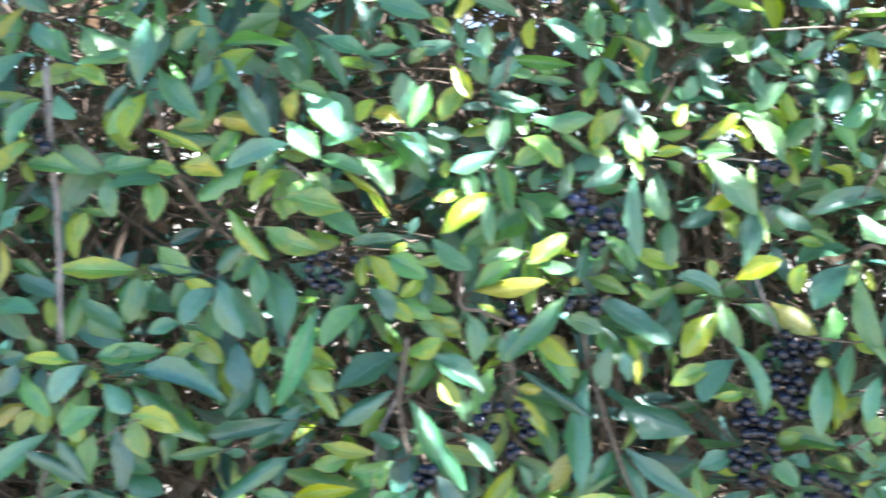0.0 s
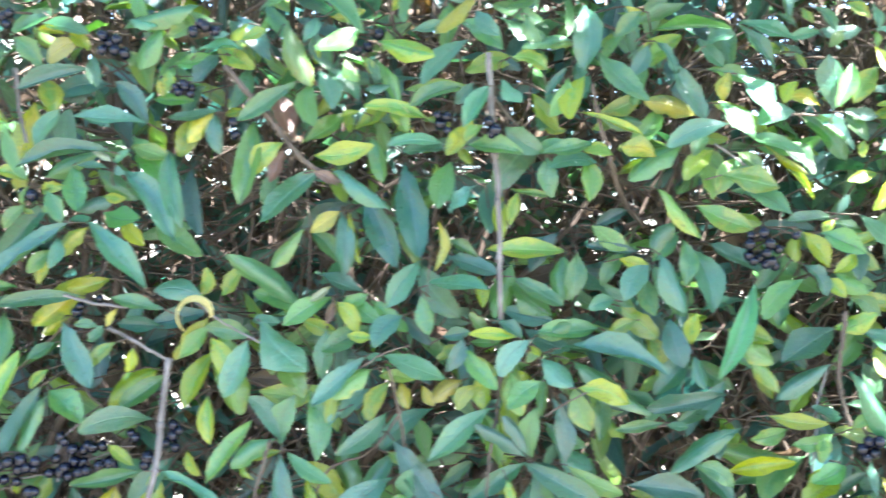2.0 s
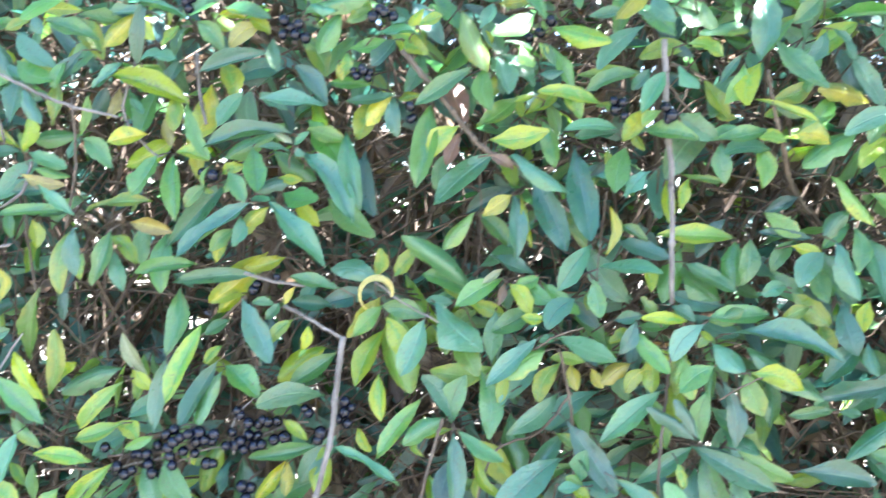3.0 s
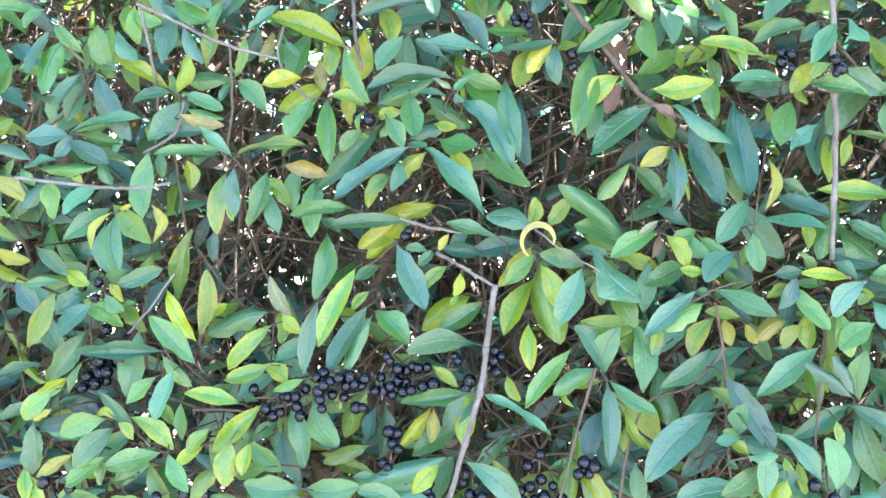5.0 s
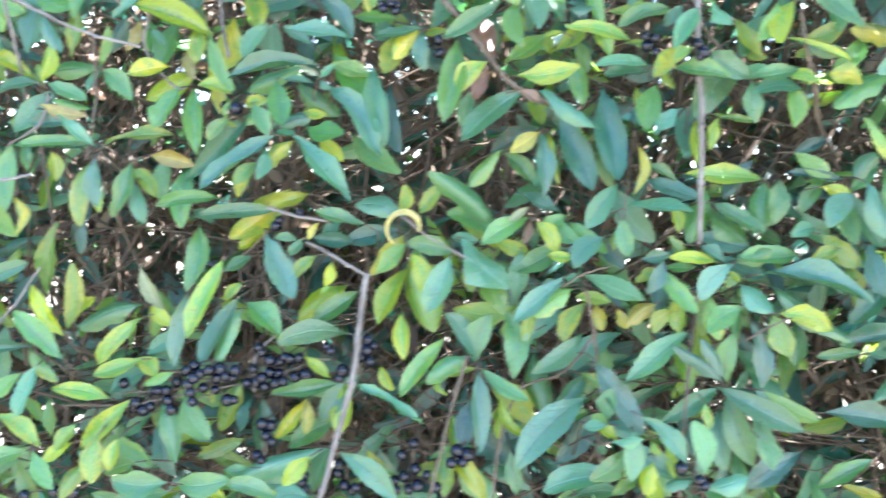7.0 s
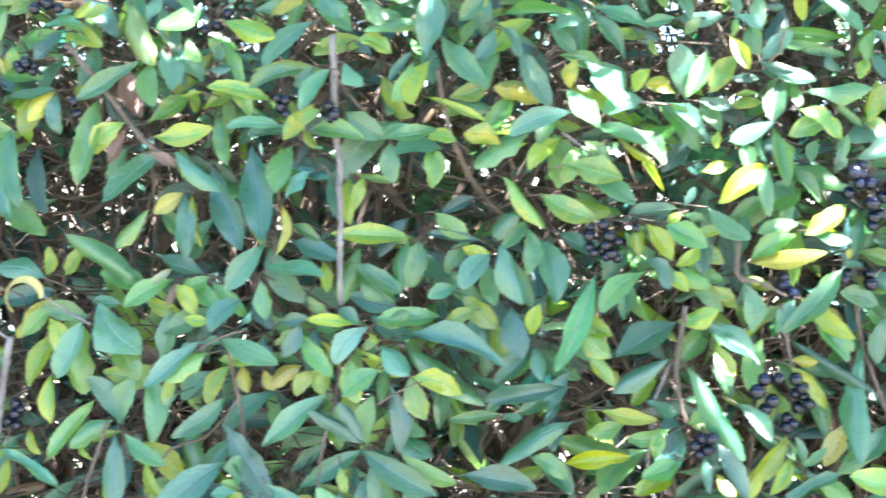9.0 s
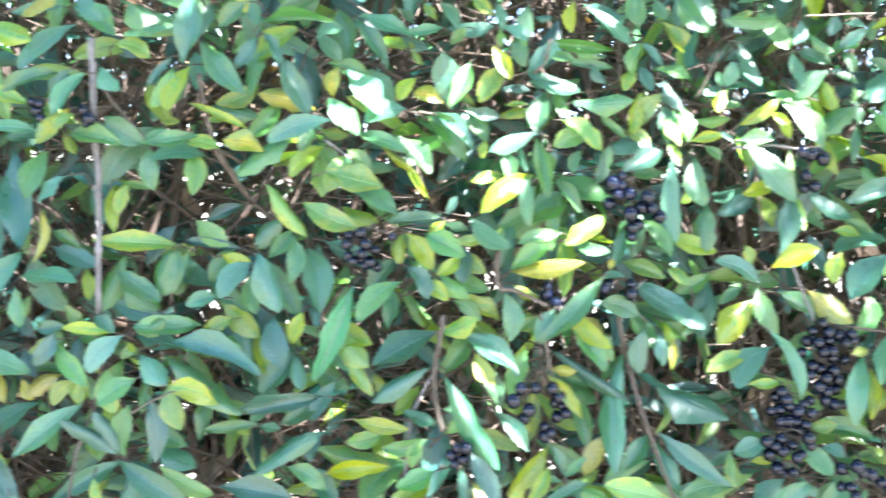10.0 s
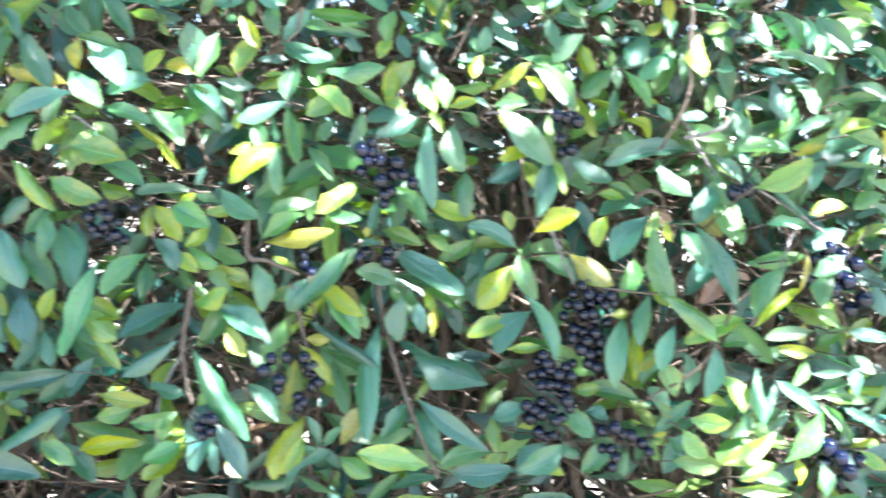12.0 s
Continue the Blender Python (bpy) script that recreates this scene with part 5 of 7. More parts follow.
leaf("y", 0.078, 0.007, 1.155, 14, 8, 140, 7, -10)
leaf("b", 0.080, 0.009, 0.964, 21, 12, -109, 26, -18)
leaf("y", 0.082, 0.009, 0.991, 19, 10, 99, 10, -6)
leaf("v", 0.084, 0.009, 0.960, 32, 17, 128, 5, 11)
leaf("b", 0.086, 0.031, 1.127, 22, 10, -13, 27, 8)
leaf("g", 0.088, 0.000, 1.151, 24, 13, -137, 2, -12)
leaf("v", 0.088, 0.029, 1.115, 40, 18, 49, 11, -8)
leaf("g", 0.088, 0.026, 0.995, 28, 12, -145, 9, 1)
leaf("d", 0.089, 0.030, 1.024, 26, 10, -119, 8, 3)
leaf("d", 0.092, 0.043, 0.810, 48, 21, -125, 8, 1)
leaf("b", 0.092, -0.005, 0.846, 49, 19, 93, 8, 7)
leaf("b", 0.094, 0.005, 1.131, 26, 12, -151, 5, -7)
leaf("v", 0.094, 0.002, 0.952, 22, 11, -117, 13, -5)
leaf("b", 0.094, 0.029, 0.957, 40, 18, 165, 19, -11)
leaf("l", 0.095, 0.031, 1.104, 33, 14, -120, 11, -19)
leaf("g", 0.095, 0.013, 1.140, 53, 10, 89, 22, 6)
leaf("d", 0.095, 0.006, 0.996, 37, 9, -86, 2, 11)
leaf("g", 0.096, 0.028, 1.129, 37, 18, -168, 7, 26)
leaf("d", 0.096, 0.032, 0.961, 33, 15, 144, 12, -8)
leaf("b", 0.098, 0.006, 1.133, 26, 9, 148, 11, -7)
leaf("g", 0.100, 0.015, 0.981, 29, 15, 166, 22, 11)
leaf("b", 0.102, 0.005, 0.988, 31, 17, -143, 19, -4)
leaf("y", 0.103, 0.011, 1.059, 27, 16, -80, 23, -32)
leaf("l", 0.104, 0.026, 0.944, 33, 16, 162, 7, -20)
leaf("l", 0.105, 0.014, 1.038, 44, 13, 137, 6, -13)
leaf("b", 0.106, -0.004, 0.995, 41, 20, 155, 6, -8)
leaf("g", 0.106, 0.033, 0.989, 43, 18, 145, 4, 2)
leaf("g", 0.106, 0.020, 0.929, 31, 14, -82, 5, 0)
leaf("g", 0.108, 0.035, 1.095, 37, 16, -145, 7, -8)
leaf("b", 0.110, 0.004, 1.120, 43, 17, 149, 4, 11)
leaf("d", 0.111, 0.059, 1.131, 44, 19, 153, 9, 13)
leaf("g", 0.115, -0.001, 0.887, 35, 9, -98, 18, -11)
leaf("g", 0.115, -0.005, 0.886, 14, 8, 90, 11, -21)
leaf("d", 0.116, 0.011, 0.955, 36, 19, 163, 17, -1)
leaf("g", 0.117, 0.024, 0.897, 20, 9, -141, 16, 2)
leaf("g", 0.119, 0.015, 1.017, 27, 14, -141, 11, -1)
leaf("g", 0.123, 0.015, 1.067, 44, 23, -124, 2, 25)
leaf("g", 0.124, 0.021, 1.006, 32, 14, 176, 17, -0)
leaf("g", 0.125, 0.037, 1.011, 28, 12, -140, 9, -5)
leaf("b", 0.128, 0.029, 1.141, 28, 12, 136, 6, 8)
leaf("l", 0.130, 0.011, 1.028, 40, 17, 111, 11, 2)
leaf("m", 0.131, 0.010, 1.132, 21, 13, 69, 22, 9)
leaf("y", 0.132, 0.034, 1.089, 39, 17, -79, 16, 2)
leaf("b", 0.133, 0.028, 0.999, 45, 22, 163, 17, 3)
leaf("b", 0.133, 0.020, 0.931, 37, 19, -142, 2, 15)
leaf("b", 0.133, 0.007, 0.931, 24, 11, 163, 20, 6)
leaf("g", 0.134, -0.005, 0.862, 29, 14, 116, 5, 1)
leaf("g", 0.135, 0.015, 1.079, 22, 12, -157, 16, 5)
leaf("v", 0.135, 0.038, 1.077, 20, 9, 98, 14, 16)
leaf("l", 0.135, 0.013, 0.958, 22, 12, -168, 17, 5)
leaf("g", 0.135, 0.049, 0.924, 38, 16, 119, 15, 21)
leaf("l", 0.136, 0.026, 1.069, 25, 14, 143, 13, -8)
leaf("l", 0.136, 0.023, 1.058, 28, 15, 167, 19, 8)
leaf("g", 0.137, 0.029, 1.120, 33, 14, 108, 4, 6)
leaf("b", 0.139, 0.037, 1.002, 37, 18, 168, 12, -20)
leaf("b", 0.139, 0.029, 0.856, 37, 17, 130, 20, 1)
leaf("g", 0.140, 0.042, 1.158, 43, 19, 163, 15, 22)
leaf("y", 0.141, 0.015, 1.065, 30, 14, -137, 14, 11)
leaf("g", 0.142, 0.008, 1.095, 33, 18, 136, 14, -3)
leaf("b", 0.142, 0.032, 1.005, 48, 18, 114, 2, -5)
leaf("l", 0.144, 0.002, 1.048, 38, 22, 100, 2, -5)
leaf("y", 0.145, 0.012, 1.096, 20, 11, 5, 17, 0)
leaf("l", 0.146, 0.021, 0.871, 55, 17, 99, 12, 17)
leaf("b", 0.148, -0.001, 1.081, 44, 15, -112, 2, -19)
leaf("g", 0.150, 0.028, 0.903, 33, 14, -129, 21, -9)
leaf("g", 0.151, 0.001, 0.937, 23, 14, 122, 11, -12)
leaf("m", 0.152, 0.005, 1.114, 36, 22, 139, 4, -7)
leaf("b", 0.153, 0.021, 1.149, 42, 13, 142, 11, 7)
leaf("v", 0.153, 0.037, 1.027, 28, 13, 109, 16, -11)
leaf("l", 0.153, 0.001, 0.948, 35, 19, 125, 11, 8)
leaf("g", 0.154, 0.018, 1.039, 43, 15, 111, 17, -12)
leaf("v", 0.154, 0.012, 0.948, 31, 16, 102, 23, -9)
leaf("b", 0.154, -0.001, 0.883, 19, 10, -162, 23, 10)
leaf("b", 0.155, 0.027, 1.151, 41, 15, 108, 11, 9)
leaf("b", 0.155, 0.001, 0.907, 56, 14, -103, 2, -11)
leaf("l", 0.156, 0.012, 1.064, 22, 12, 135, 7, -8)
leaf("l", 0.157, 0.007, 0.856, 45, 13, 75, 18, 13)
leaf("g", 0.158, 0.038, 1.118, 33, 14, 131, 11, 7)
leaf("b", 0.158, 0.026, 0.913, 31, 13, -153, 15, -6)
leaf("l", 0.159, 0.020, 1.062, 30, 16, -151, 8, 2)
leaf("b", 0.161, -0.018, 0.889, 55, 15, -124, 6, -3)
leaf("g", 0.162, 0.012, 1.075, 38, 13, 108, 18, -10)
leaf("g", 0.164, 0.020, 1.063, 20, 11, -141, 15, -8)
leaf("l", 0.166, -0.001, 0.939, 35, 11, 146, 12, 10)
leaf("v", 0.167, 0.044, 1.140, 27, 11, 100, 13, -10)
leaf("m", 0.168, -0.001, 0.980, 67, 16, -162, 3, -5)
leaf("l", 0.175, 0.021, 1.070, 35, 5, 124, 16, 7)
leaf("l", 0.175, -0.021, 0.898, 36, 11, 93, 15, -3)
leaf("g", 0.180, 0.025, 1.158, 17, 6, 131, 21, 7)
leaf("b", 0.183, 0.042, 1.143, 21, 10, 111, 5, 4)
leaf("g", 0.184, 0.034, 1.077, 37, 19, 133, 15, -22)
leaf("g", 0.189, 0.030, 0.978, 31, 13, 179, 23, 8)
leaf("l", 0.191, 0.028, 1.062, 33, 5, 144, 7, 10)
leaf("g", 0.191, 0.026, 0.997, 28, 13, -142, 9, 13)
leaf("l", 0.192, 0.021, 1.132, 13, 5, 143, 5, 24)
leaf("b", 0.192, 0.013, 1.092, 29, 17, -111, 16, -5)
leaf("l", 0.193, -0.000, 0.887, 25, 13, -108, 8, -6)
leaf("v", 0.194, 0.041, 0.900, 23, 10, -36, 6, -10)
leaf("v", 0.195, 0.009, 1.013, 20, 11, -179, 13, -1)
leaf("g", 0.195, 0.009, 1.013, 20, 11, 121, 5, 14)
leaf("l", 0.196, 0.025, 1.114, 20, 11, -146, 17, -14)
leaf("l", 0.197, 0.033, 1.164, 14, 7, 140, 9, 3)
leaf("l", 0.198, 0.005, 1.014, 29, 15, 141, 2, 8)
leaf("b", 0.199, 0.002, 0.993, 26, 16, 142, 3, -12)
leaf("g", 0.199, -0.003, 0.984, 39, 16, -134, 11, 10)
leaf("g", 0.203, 0.045, 1.094, 46, 18, 137, 15, 7)
leaf("b", 0.207, 0.033, 1.165, 22, 11, 142, 9, 1)
leaf("m", 0.207, 0.044, 1.095, 41, 14, 130, 20, -4)
leaf("g", 0.209, 0.004, 1.014, 31, 17, 114, 18, 9)
leaf("b", 0.211, 0.032, 1.149, 25, 9, -106, 13, -22)
leaf("l", 0.212, 0.006, 0.985, 20, 11, 127, 7, 2)
leaf("b", 0.213, 0.056, 1.153, 32, 16, 86, 8, 4)
leaf("g", 0.213, 0.023, 0.866, 44, 23, -131, 17, 21)
leaf("v", 0.214, 0.018, 0.916, 26, 12, -143, 11, 24)
leaf("l", 0.214, -0.005, 0.887, 20, 10, -176, 16, -2)
leaf("y", 0.215, 0.039, 1.100, 22, 13, -77, 15, 11)
leaf("g", 0.218, 0.015, 1.025, 36, 13, -99, 25, 16)
leaf("b", 0.219, -0.001, 0.930, 43, 14, -125, 2, -0)
leaf("b", 0.220, 0.025, 1.095, 38, 21, -13, 16, 2)
leaf("l", 0.221, 0.059, 1.108, 17, 7, 113, 17, 6)
leaf("g", 0.221, 0.014, 1.021, 17, 8, 101, 7, -5)
leaf("g", 0.221, 0.008, 0.989, 25, 11, 123, 21, 12)
leaf("b", 0.221, 0.003, 0.953, 47, 27, -121, 22, 19)
leaf("g", 0.221, -0.004, 0.886, 30, 13, -104, 15, -23)
leaf("m", 0.222, 0.013, 1.026, 15, 6, 23, 10, 2)
leaf("l", 0.222, 0.015, 1.023, 14, 8, -133, 19, 0)
leaf("l", 0.223, 0.014, 0.952, 30, 14, 64, 27, -1)
leaf("v", 0.226, 0.031, 1.150, 16, 9, -143, 10, 9)
leaf("b", 0.226, -0.006, 0.897, 23, 14, -73, 12, 18)
leaf("l", 0.226, -0.001, 0.864, 33, 21, -130, 18, 30)
leaf("l", 0.227, 0.011, 1.011, 24, 9, 78, 7, 26)
leaf("g", 0.227, -0.013, 0.868, 26, 16, -115, 13, 17)
leaf("l", 0.228, 0.035, 1.169, 19, 10, 126, 18, 20)
leaf("d", 0.228, 0.044, 0.891, 53, 23, -176, 11, 13)
leaf("b", 0.228, -0.007, 0.927, 68, 17, 145, 7, 9)
leaf("g", 0.229, 0.034, 0.990, 28, 12, 112, 16, 16)
leaf("g", 0.229, -0.002, 0.905, 18, 8, 97, 5, -2)
leaf("g", 0.230, 0.022, 1.127, 33, 14, -161, 10, 5)
leaf("g", 0.231, 0.037, 1.096, 25, 14, 143, 16, -5)
leaf("b", 0.231, 0.014, 1.011, 29, 15, 169, 19, 7)
leaf("l", 0.231, 0.014, 0.976, 27, 13, 102, 10, 12)
leaf("g", 0.231, 0.009, 0.973, 23, 11, 121, 21, 21)
leaf("l", 0.232, -0.005, 0.890, 20, 10, 63, 9, -5)
leaf("l", 0.233, 0.006, 1.002, 20, 11, -134, 8, 2)
leaf("l", 0.233, 0.013, 1.005, 22, 12, 127, 5, 9)
leaf("b", 0.236, 0.010, 0.952, 47, 20, 120, 10, -2)
leaf("d", 0.237, 0.085, 1.074, 36, 15, -136, 19, -6)
leaf("g", 0.237, 0.013, 1.027, 34, 15, 125, 18, 3)
leaf("v", 0.237, 0.038, 0.960, 32, 14, 115, 14, 17)
leaf("l", 0.238, 0.012, 0.974, 26, 15, 117, 9, -13)
leaf("m", 0.244, 0.033, 1.169, 21, 9, 166, 7, -2)
leaf("l", 0.244, 0.021, 1.138, 26, 11, 149, 9, 16)
leaf("l", 0.244, 0.033, 1.078, 13, 7, -176, 10, 14)
leaf("b", 0.244, -0.008, 0.872, 24, 7, 171, 14, -5)
leaf("g", 0.245, 0.028, 0.955, 37, 16, -149, 9, 1)
leaf("l", 0.247, 0.006, 0.941, 24, 13, 146, 14, 4)
leaf("m", 0.248, 0.034, 1.152, 21, 13, 114, 11, -4)
leaf("l", 0.248, 0.034, 1.151, 12, 6, 176, 5, -12)
leaf("b", 0.248, -0.020, 0.883, 39, 15, 148, 10, -6)
leaf("y", 0.252, -0.006, 0.861, 18, 10, 137, 14, -25)
leaf("b", 0.254, 0.037, 1.094, 26, 10, -84, 15, -25)
leaf("l", 0.255, 0.048, 1.129, 32, 17, -147, 12, 2)
leaf("g", 0.255, 0.052, 0.929, 33, 14, 154, 5, -8)
leaf("g", 0.257, 0.020, 1.072, 22, 12, 166, 9, -4)
leaf("l", 0.258, 0.046, 1.057, 23, 10, -108, 10, 8)
leaf("g", 0.262, 0.040, 1.151, 24, 13, 171, 11, 11)
leaf("g", 0.262, 0.007, 0.981, 32, 15, 167, 8, 1)
leaf("b", 0.262, 0.001, 0.905, 33, 12, 134, 21, 9)
leaf("l", 0.263, 0.026, 1.072, 13, 4, -112, 19, 6)
leaf("b", 0.263, 0.040, 1.029, 37, 12, -178, 15, 4)
leaf("y", 0.265, 0.021, 0.993, 51, 14, 77, 21, -7)
leaf("g", 0.266, 0.040, 1.170, 22, 12, 176, 2, 3)
leaf("b", 0.266, 0.025, 1.075, 20, 6, 161, 26, 3)
leaf("g", 0.266, 0.011, 0.995, 32, 15, 55, 6, -2)
leaf("b", 0.268, 0.039, 1.125, 28, 15, 42, 10, 3)
leaf("b", 0.268, 0.039, 1.125, 38, 20, 108, 9, -7)
leaf("m", 0.269, 0.039, 1.119, 11, 7, 120, 10, -5)
leaf("v", 0.269, 0.032, 0.985, 20, 9, 115, 11, 20)
leaf("d", 0.270, 0.047, 1.162, 13, 6, 85, 7, 4)
leaf("l", 0.271, 0.050, 1.105, 15, 5, -98, 6, -0)
leaf("l", 0.272, 0.012, 0.957, 17, 10, 54, 4, -8)
leaf("b", 0.273, 0.054, 1.115, 23, 9, -96, 21, -10)
leaf("g", 0.273, 0.017, 1.056, 34, 10, 176, 15, 10)
leaf("l", 0.275, 0.048, 1.099, 23, 10, -101, 7, 0)
leaf("g", 0.276, 0.025, 1.082, 43, 13, 165, 19, 11)
leaf("m", 0.277, 0.019, 1.084, 35, 13, -116, 15, -14)
leaf("g", 0.277, 0.049, 1.139, 24, 10, 98, 15, -12)
leaf("l", 0.277, 0.024, 1.057, 46, 17, -129, 19, 2)
leaf("g", 0.279, 0.038, 1.037, 28, 12, -125, 5, -3)
leaf("l", 0.281, 0.027, 0.944, 37, 16, -169, 13, -1)
leaf("g", 0.282, 0.033, 1.112, 31, 16, -167, 22, 12)
leaf("l", 0.285, 0.021, 1.072, 13, 7, 168, 22, 2)
leaf("l", 0.286, 0.018, 0.866, 26, 11, -165, 9, -4)
leaf("g", 0.288, 0.036, 1.113, 19, 9, 159, 16, 3)
leaf("d", 0.289, 0.072, 1.167, 39, 17, -168, 19, 9)
leaf("g", 0.289, 0.025, 1.057, 31, 10, 139, 15, -3)
leaf("y", 0.289, 0.030, 0.918, 37, 16, -172, 19, 0)
leaf("l", 0.292, 0.026, 1.094, 34, 15, 126, 16, -12)
leaf("g", 0.293, 0.045, 1.060, 41, 24, 112, 15, -24)
leaf("y", 0.293, 0.003, 0.931, 36, 10, 137, 7, -1)
leaf("b", 0.296, 0.012, 0.972, 25, 13, -152, 17, -5)
leaf("y", 0.296, 0.009, 0.934, 17, 9, 87, 16, -4)
leaf("b", 0.296, 0.016, 0.945, 59, 10, 118, 18, 17)
leaf("l", 0.297, 0.053, 1.177, 24, 10, -176, 16, 3)
leaf("g", 0.297, 0.076, 1.151, 29, 14, 107, 16, -9)
leaf("g", 0.297, 0.031, 1.106, 42, 14, 84, 8, -0)
leaf("g", 0.297, 0.020, 1.021, 32, 12, -107, 21, 2)
leaf("g", 0.297, 0.061, 0.926, 42, 21, 117, 12, -15)
leaf("b", 0.298, 0.042, 1.048, 28, 12, -126, 19, -22)
leaf("g", 0.298, 0.042, 1.050, 43, 10, -173, 9, 3)
leaf("l", 0.298, 0.012, 0.885, 42, 15, -145, 4, -13)
leaf("l", 0.299, 0.003, 0.873, 28, 11, -152, 16, -2)
leaf("l", 0.301, 0.014, 0.973, 41, 14, 125, 16, 19)
leaf("g", 0.303, 0.044, 1.044, 32, 19, -129, 13, 30)
leaf("g", 0.304, 0.017, 1.017, 26, 13, 105, 20, -16)
leaf("m", 0.306, 0.054, 1.173, 39, 15, 128, 5, -7)
leaf("b", 0.306, 0.081, 1.181, 33, 17, 118, 22, -6)
leaf("g", 0.306, 0.014, 0.964, 39, 16, 139, 14, -8)
leaf("g", 0.307, 0.025, 1.076, 18, 9, -159, 17, 2)
leaf("b", 0.309, 0.044, 1.134, 18, 11, 137, 10, -5)
leaf("b", 0.309, 0.006, 0.866, 23, 8, -24, 13, 13)
leaf("m", 0.309, 0.009, 0.862, 17, 6, -78, 20, 5)
leaf("b", 0.310, 0.010, 0.865, 20, 7, 39, 11, 15)
leaf("b", 0.312, 0.012, 0.864, 16, 7, 138, 13, 0)
leaf("g", 0.313, 0.031, 0.919, 41, 13, 161, 17, 4)
leaf("l", 0.315, 0.030, 1.088, 30, 16, -112, 5, -3)
leaf("o", 0.317, 0.023, 0.968, 20, 9, 143, 20, 8)
leaf("g", 0.320, 0.027, 1.075, 22, 9, -173, 10, -20)
leaf("g", 0.320, 0.017, 0.858, 26, 14, 116, 14, 9)
leaf("g", 0.324, 0.008, 0.995, 58, 16, -140, 6, 11)
leaf("g", 0.325, 0.027, 1.081, 19, 10, -172, 2, -9)
leaf("l", 0.325, 0.018, 1.035, 35, 15, -129, 13, 9)
leaf("g", 0.326, 0.048, 1.133, 32, 9, -88, 7, -7)
leaf("g", 0.326, 0.019, 0.993, 25, 10, -141, 11, -7)
leaf("g", 0.328, 0.060, 1.147, 46, 11, -88, 4, -28)
leaf("l", 0.329, 0.015, 0.959, 19, 10, 162, 15, -9)
leaf("y", 0.333, 0.025, 1.008, 9, 5, -165, 11, 7)
leaf("g", 0.335, 0.030, 0.924, 31, 9, -85, 13, -3)
leaf("g", 0.336, 0.056, 1.190, 30, 16, 170, 15, 14)
leaf("l", 0.336, 0.038, 1.092, 19, 11, 115, 12, -2)
leaf("o", 0.337, 0.015, 0.897, 34, 16, -154, 12, 37)
leaf("g", 0.338, 0.039, 1.086, 24, 8, -57, 2, -1)
leaf("b", 0.338, 0.029, 1.026, 25, 11, -171, 13, 20)
leaf("l", 0.340, 0.038, 1.086, 31, 11, 6, 6, 14)
leaf("l", 0.340, 0.039, 1.005, 31, 12, 107, 19, 5)
leaf("g", 0.341, 0.045, 1.151, 24, 14, -168, 12, -31)
leaf("l", 0.341, 0.047, 1.131, 18, 10, -148, 26, -5)
leaf("g", 0.341, 0.059, 1.068, 25, 11, 94, 12, 9)
leaf("m", 0.341, 0.022, 0.995, 15, 9, -93, 5, 16)
leaf("d", 0.341, 0.050, 0.978, 34, 14, -176, 29, 5)
leaf("b", 0.342, 0.021, 0.946, 80, 17, -178, 23, -1)
leaf("m", 0.344, 0.055, 1.153, 23, 7, 138, 19, 10)
leaf("b", 0.344, 0.052, 1.137, 21, 11, 156, 21, 2)
leaf("l", 0.344, 0.038, 1.092, 28, 14, 26, 13, -2)
leaf("b", 0.346, 0.039, 0.993, 59, 23, 119, 15, -4)
leaf("g", 0.347, 0.030, 1.033, 34, 14, 137, 20, -10)
leaf("g", 0.347, 0.060, 0.973, 46, 14, 100, 14, -9)
leaf("g", 0.348, 0.035, 0.973, 30, 18, 144, 18, -17)
leaf("g", 0.351, 0.058, 1.183, 18, 10, 151, 19, 11)
leaf("g", 0.352, 0.052, 1.134, 28, 10, 102, 20, -6)
leaf("g", 0.353, 0.023, 0.971, 29, 16, -75, 10, -5)
leaf("g", 0.354, 0.056, 1.039, 34, 15, -170, 15, -9)
leaf("b", 0.355, 0.032, 0.932, 66, 31, 111, 14, -30)
leaf("l", 0.356, 0.054, 1.167, 36, 15, 141, 11, 1)
leaf("b", 0.356, 0.042, 1.084, 32, 17, -105, 15, -9)
leaf("b", 0.357, 0.025, 0.963, 30, 17, -175, 3, -26)
leaf("g", 0.358, 0.081, 0.976, 46, 20, 123, 2, 4)
leaf("b", 0.359, 0.045, 1.128, 27, 10, 150, 21, 9)
leaf("l", 0.360, 0.039, 1.101, 22, 13, 147, 14, -11)
leaf("b", 0.361, 0.037, 1.081, 33, 16, -122, 16, -3)
leaf("b", 0.362, 0.046, 1.111, 28, 12, 174, 16, 12)
leaf("b", 0.363, 0.021, 0.895, 29, 14, -147, 16, 11)
leaf("b", 0.366, 0.054, 1.185, 21, 11, 177, 5, 8)
leaf("g", 0.366, 0.052, 1.184, 33, 18, 141, 19, 6)
leaf("g", 0.366, 0.042, 1.107, 15, 7, 158, 16, -5)
leaf("b", 0.366, 0.028, 0.960, 22, 11, 167, 6, 0)
leaf("v", 0.367, 0.040, 1.025, 36, 14, 105, 9, -9)
leaf("b", 0.367, 0.038, 0.889, 43, 14, 148, 22, 2)
leaf("v", 0.368, 0.058, 1.087, 19, 8, 150, 17, 6)
leaf("b", 0.368, 0.037, 1.076, 57, 15, 175, 7, -4)
leaf("m", 0.368, 0.020, 0.898, 58, 14, 122, 14, 17)
leaf("d", 0.369, 0.084, 1.017, 34, 15, 124, 14, 18)
leaf("g", 0.369, 0.038, 0.874, 34, 14, -120, 2, -21)
leaf("y", 0.370, 0.035, 0.967, 18, 8, 153, 13, -22)
leaf("l", 0.372, 0.024, 0.921, 27, 6, -169, 20, -11, 17)
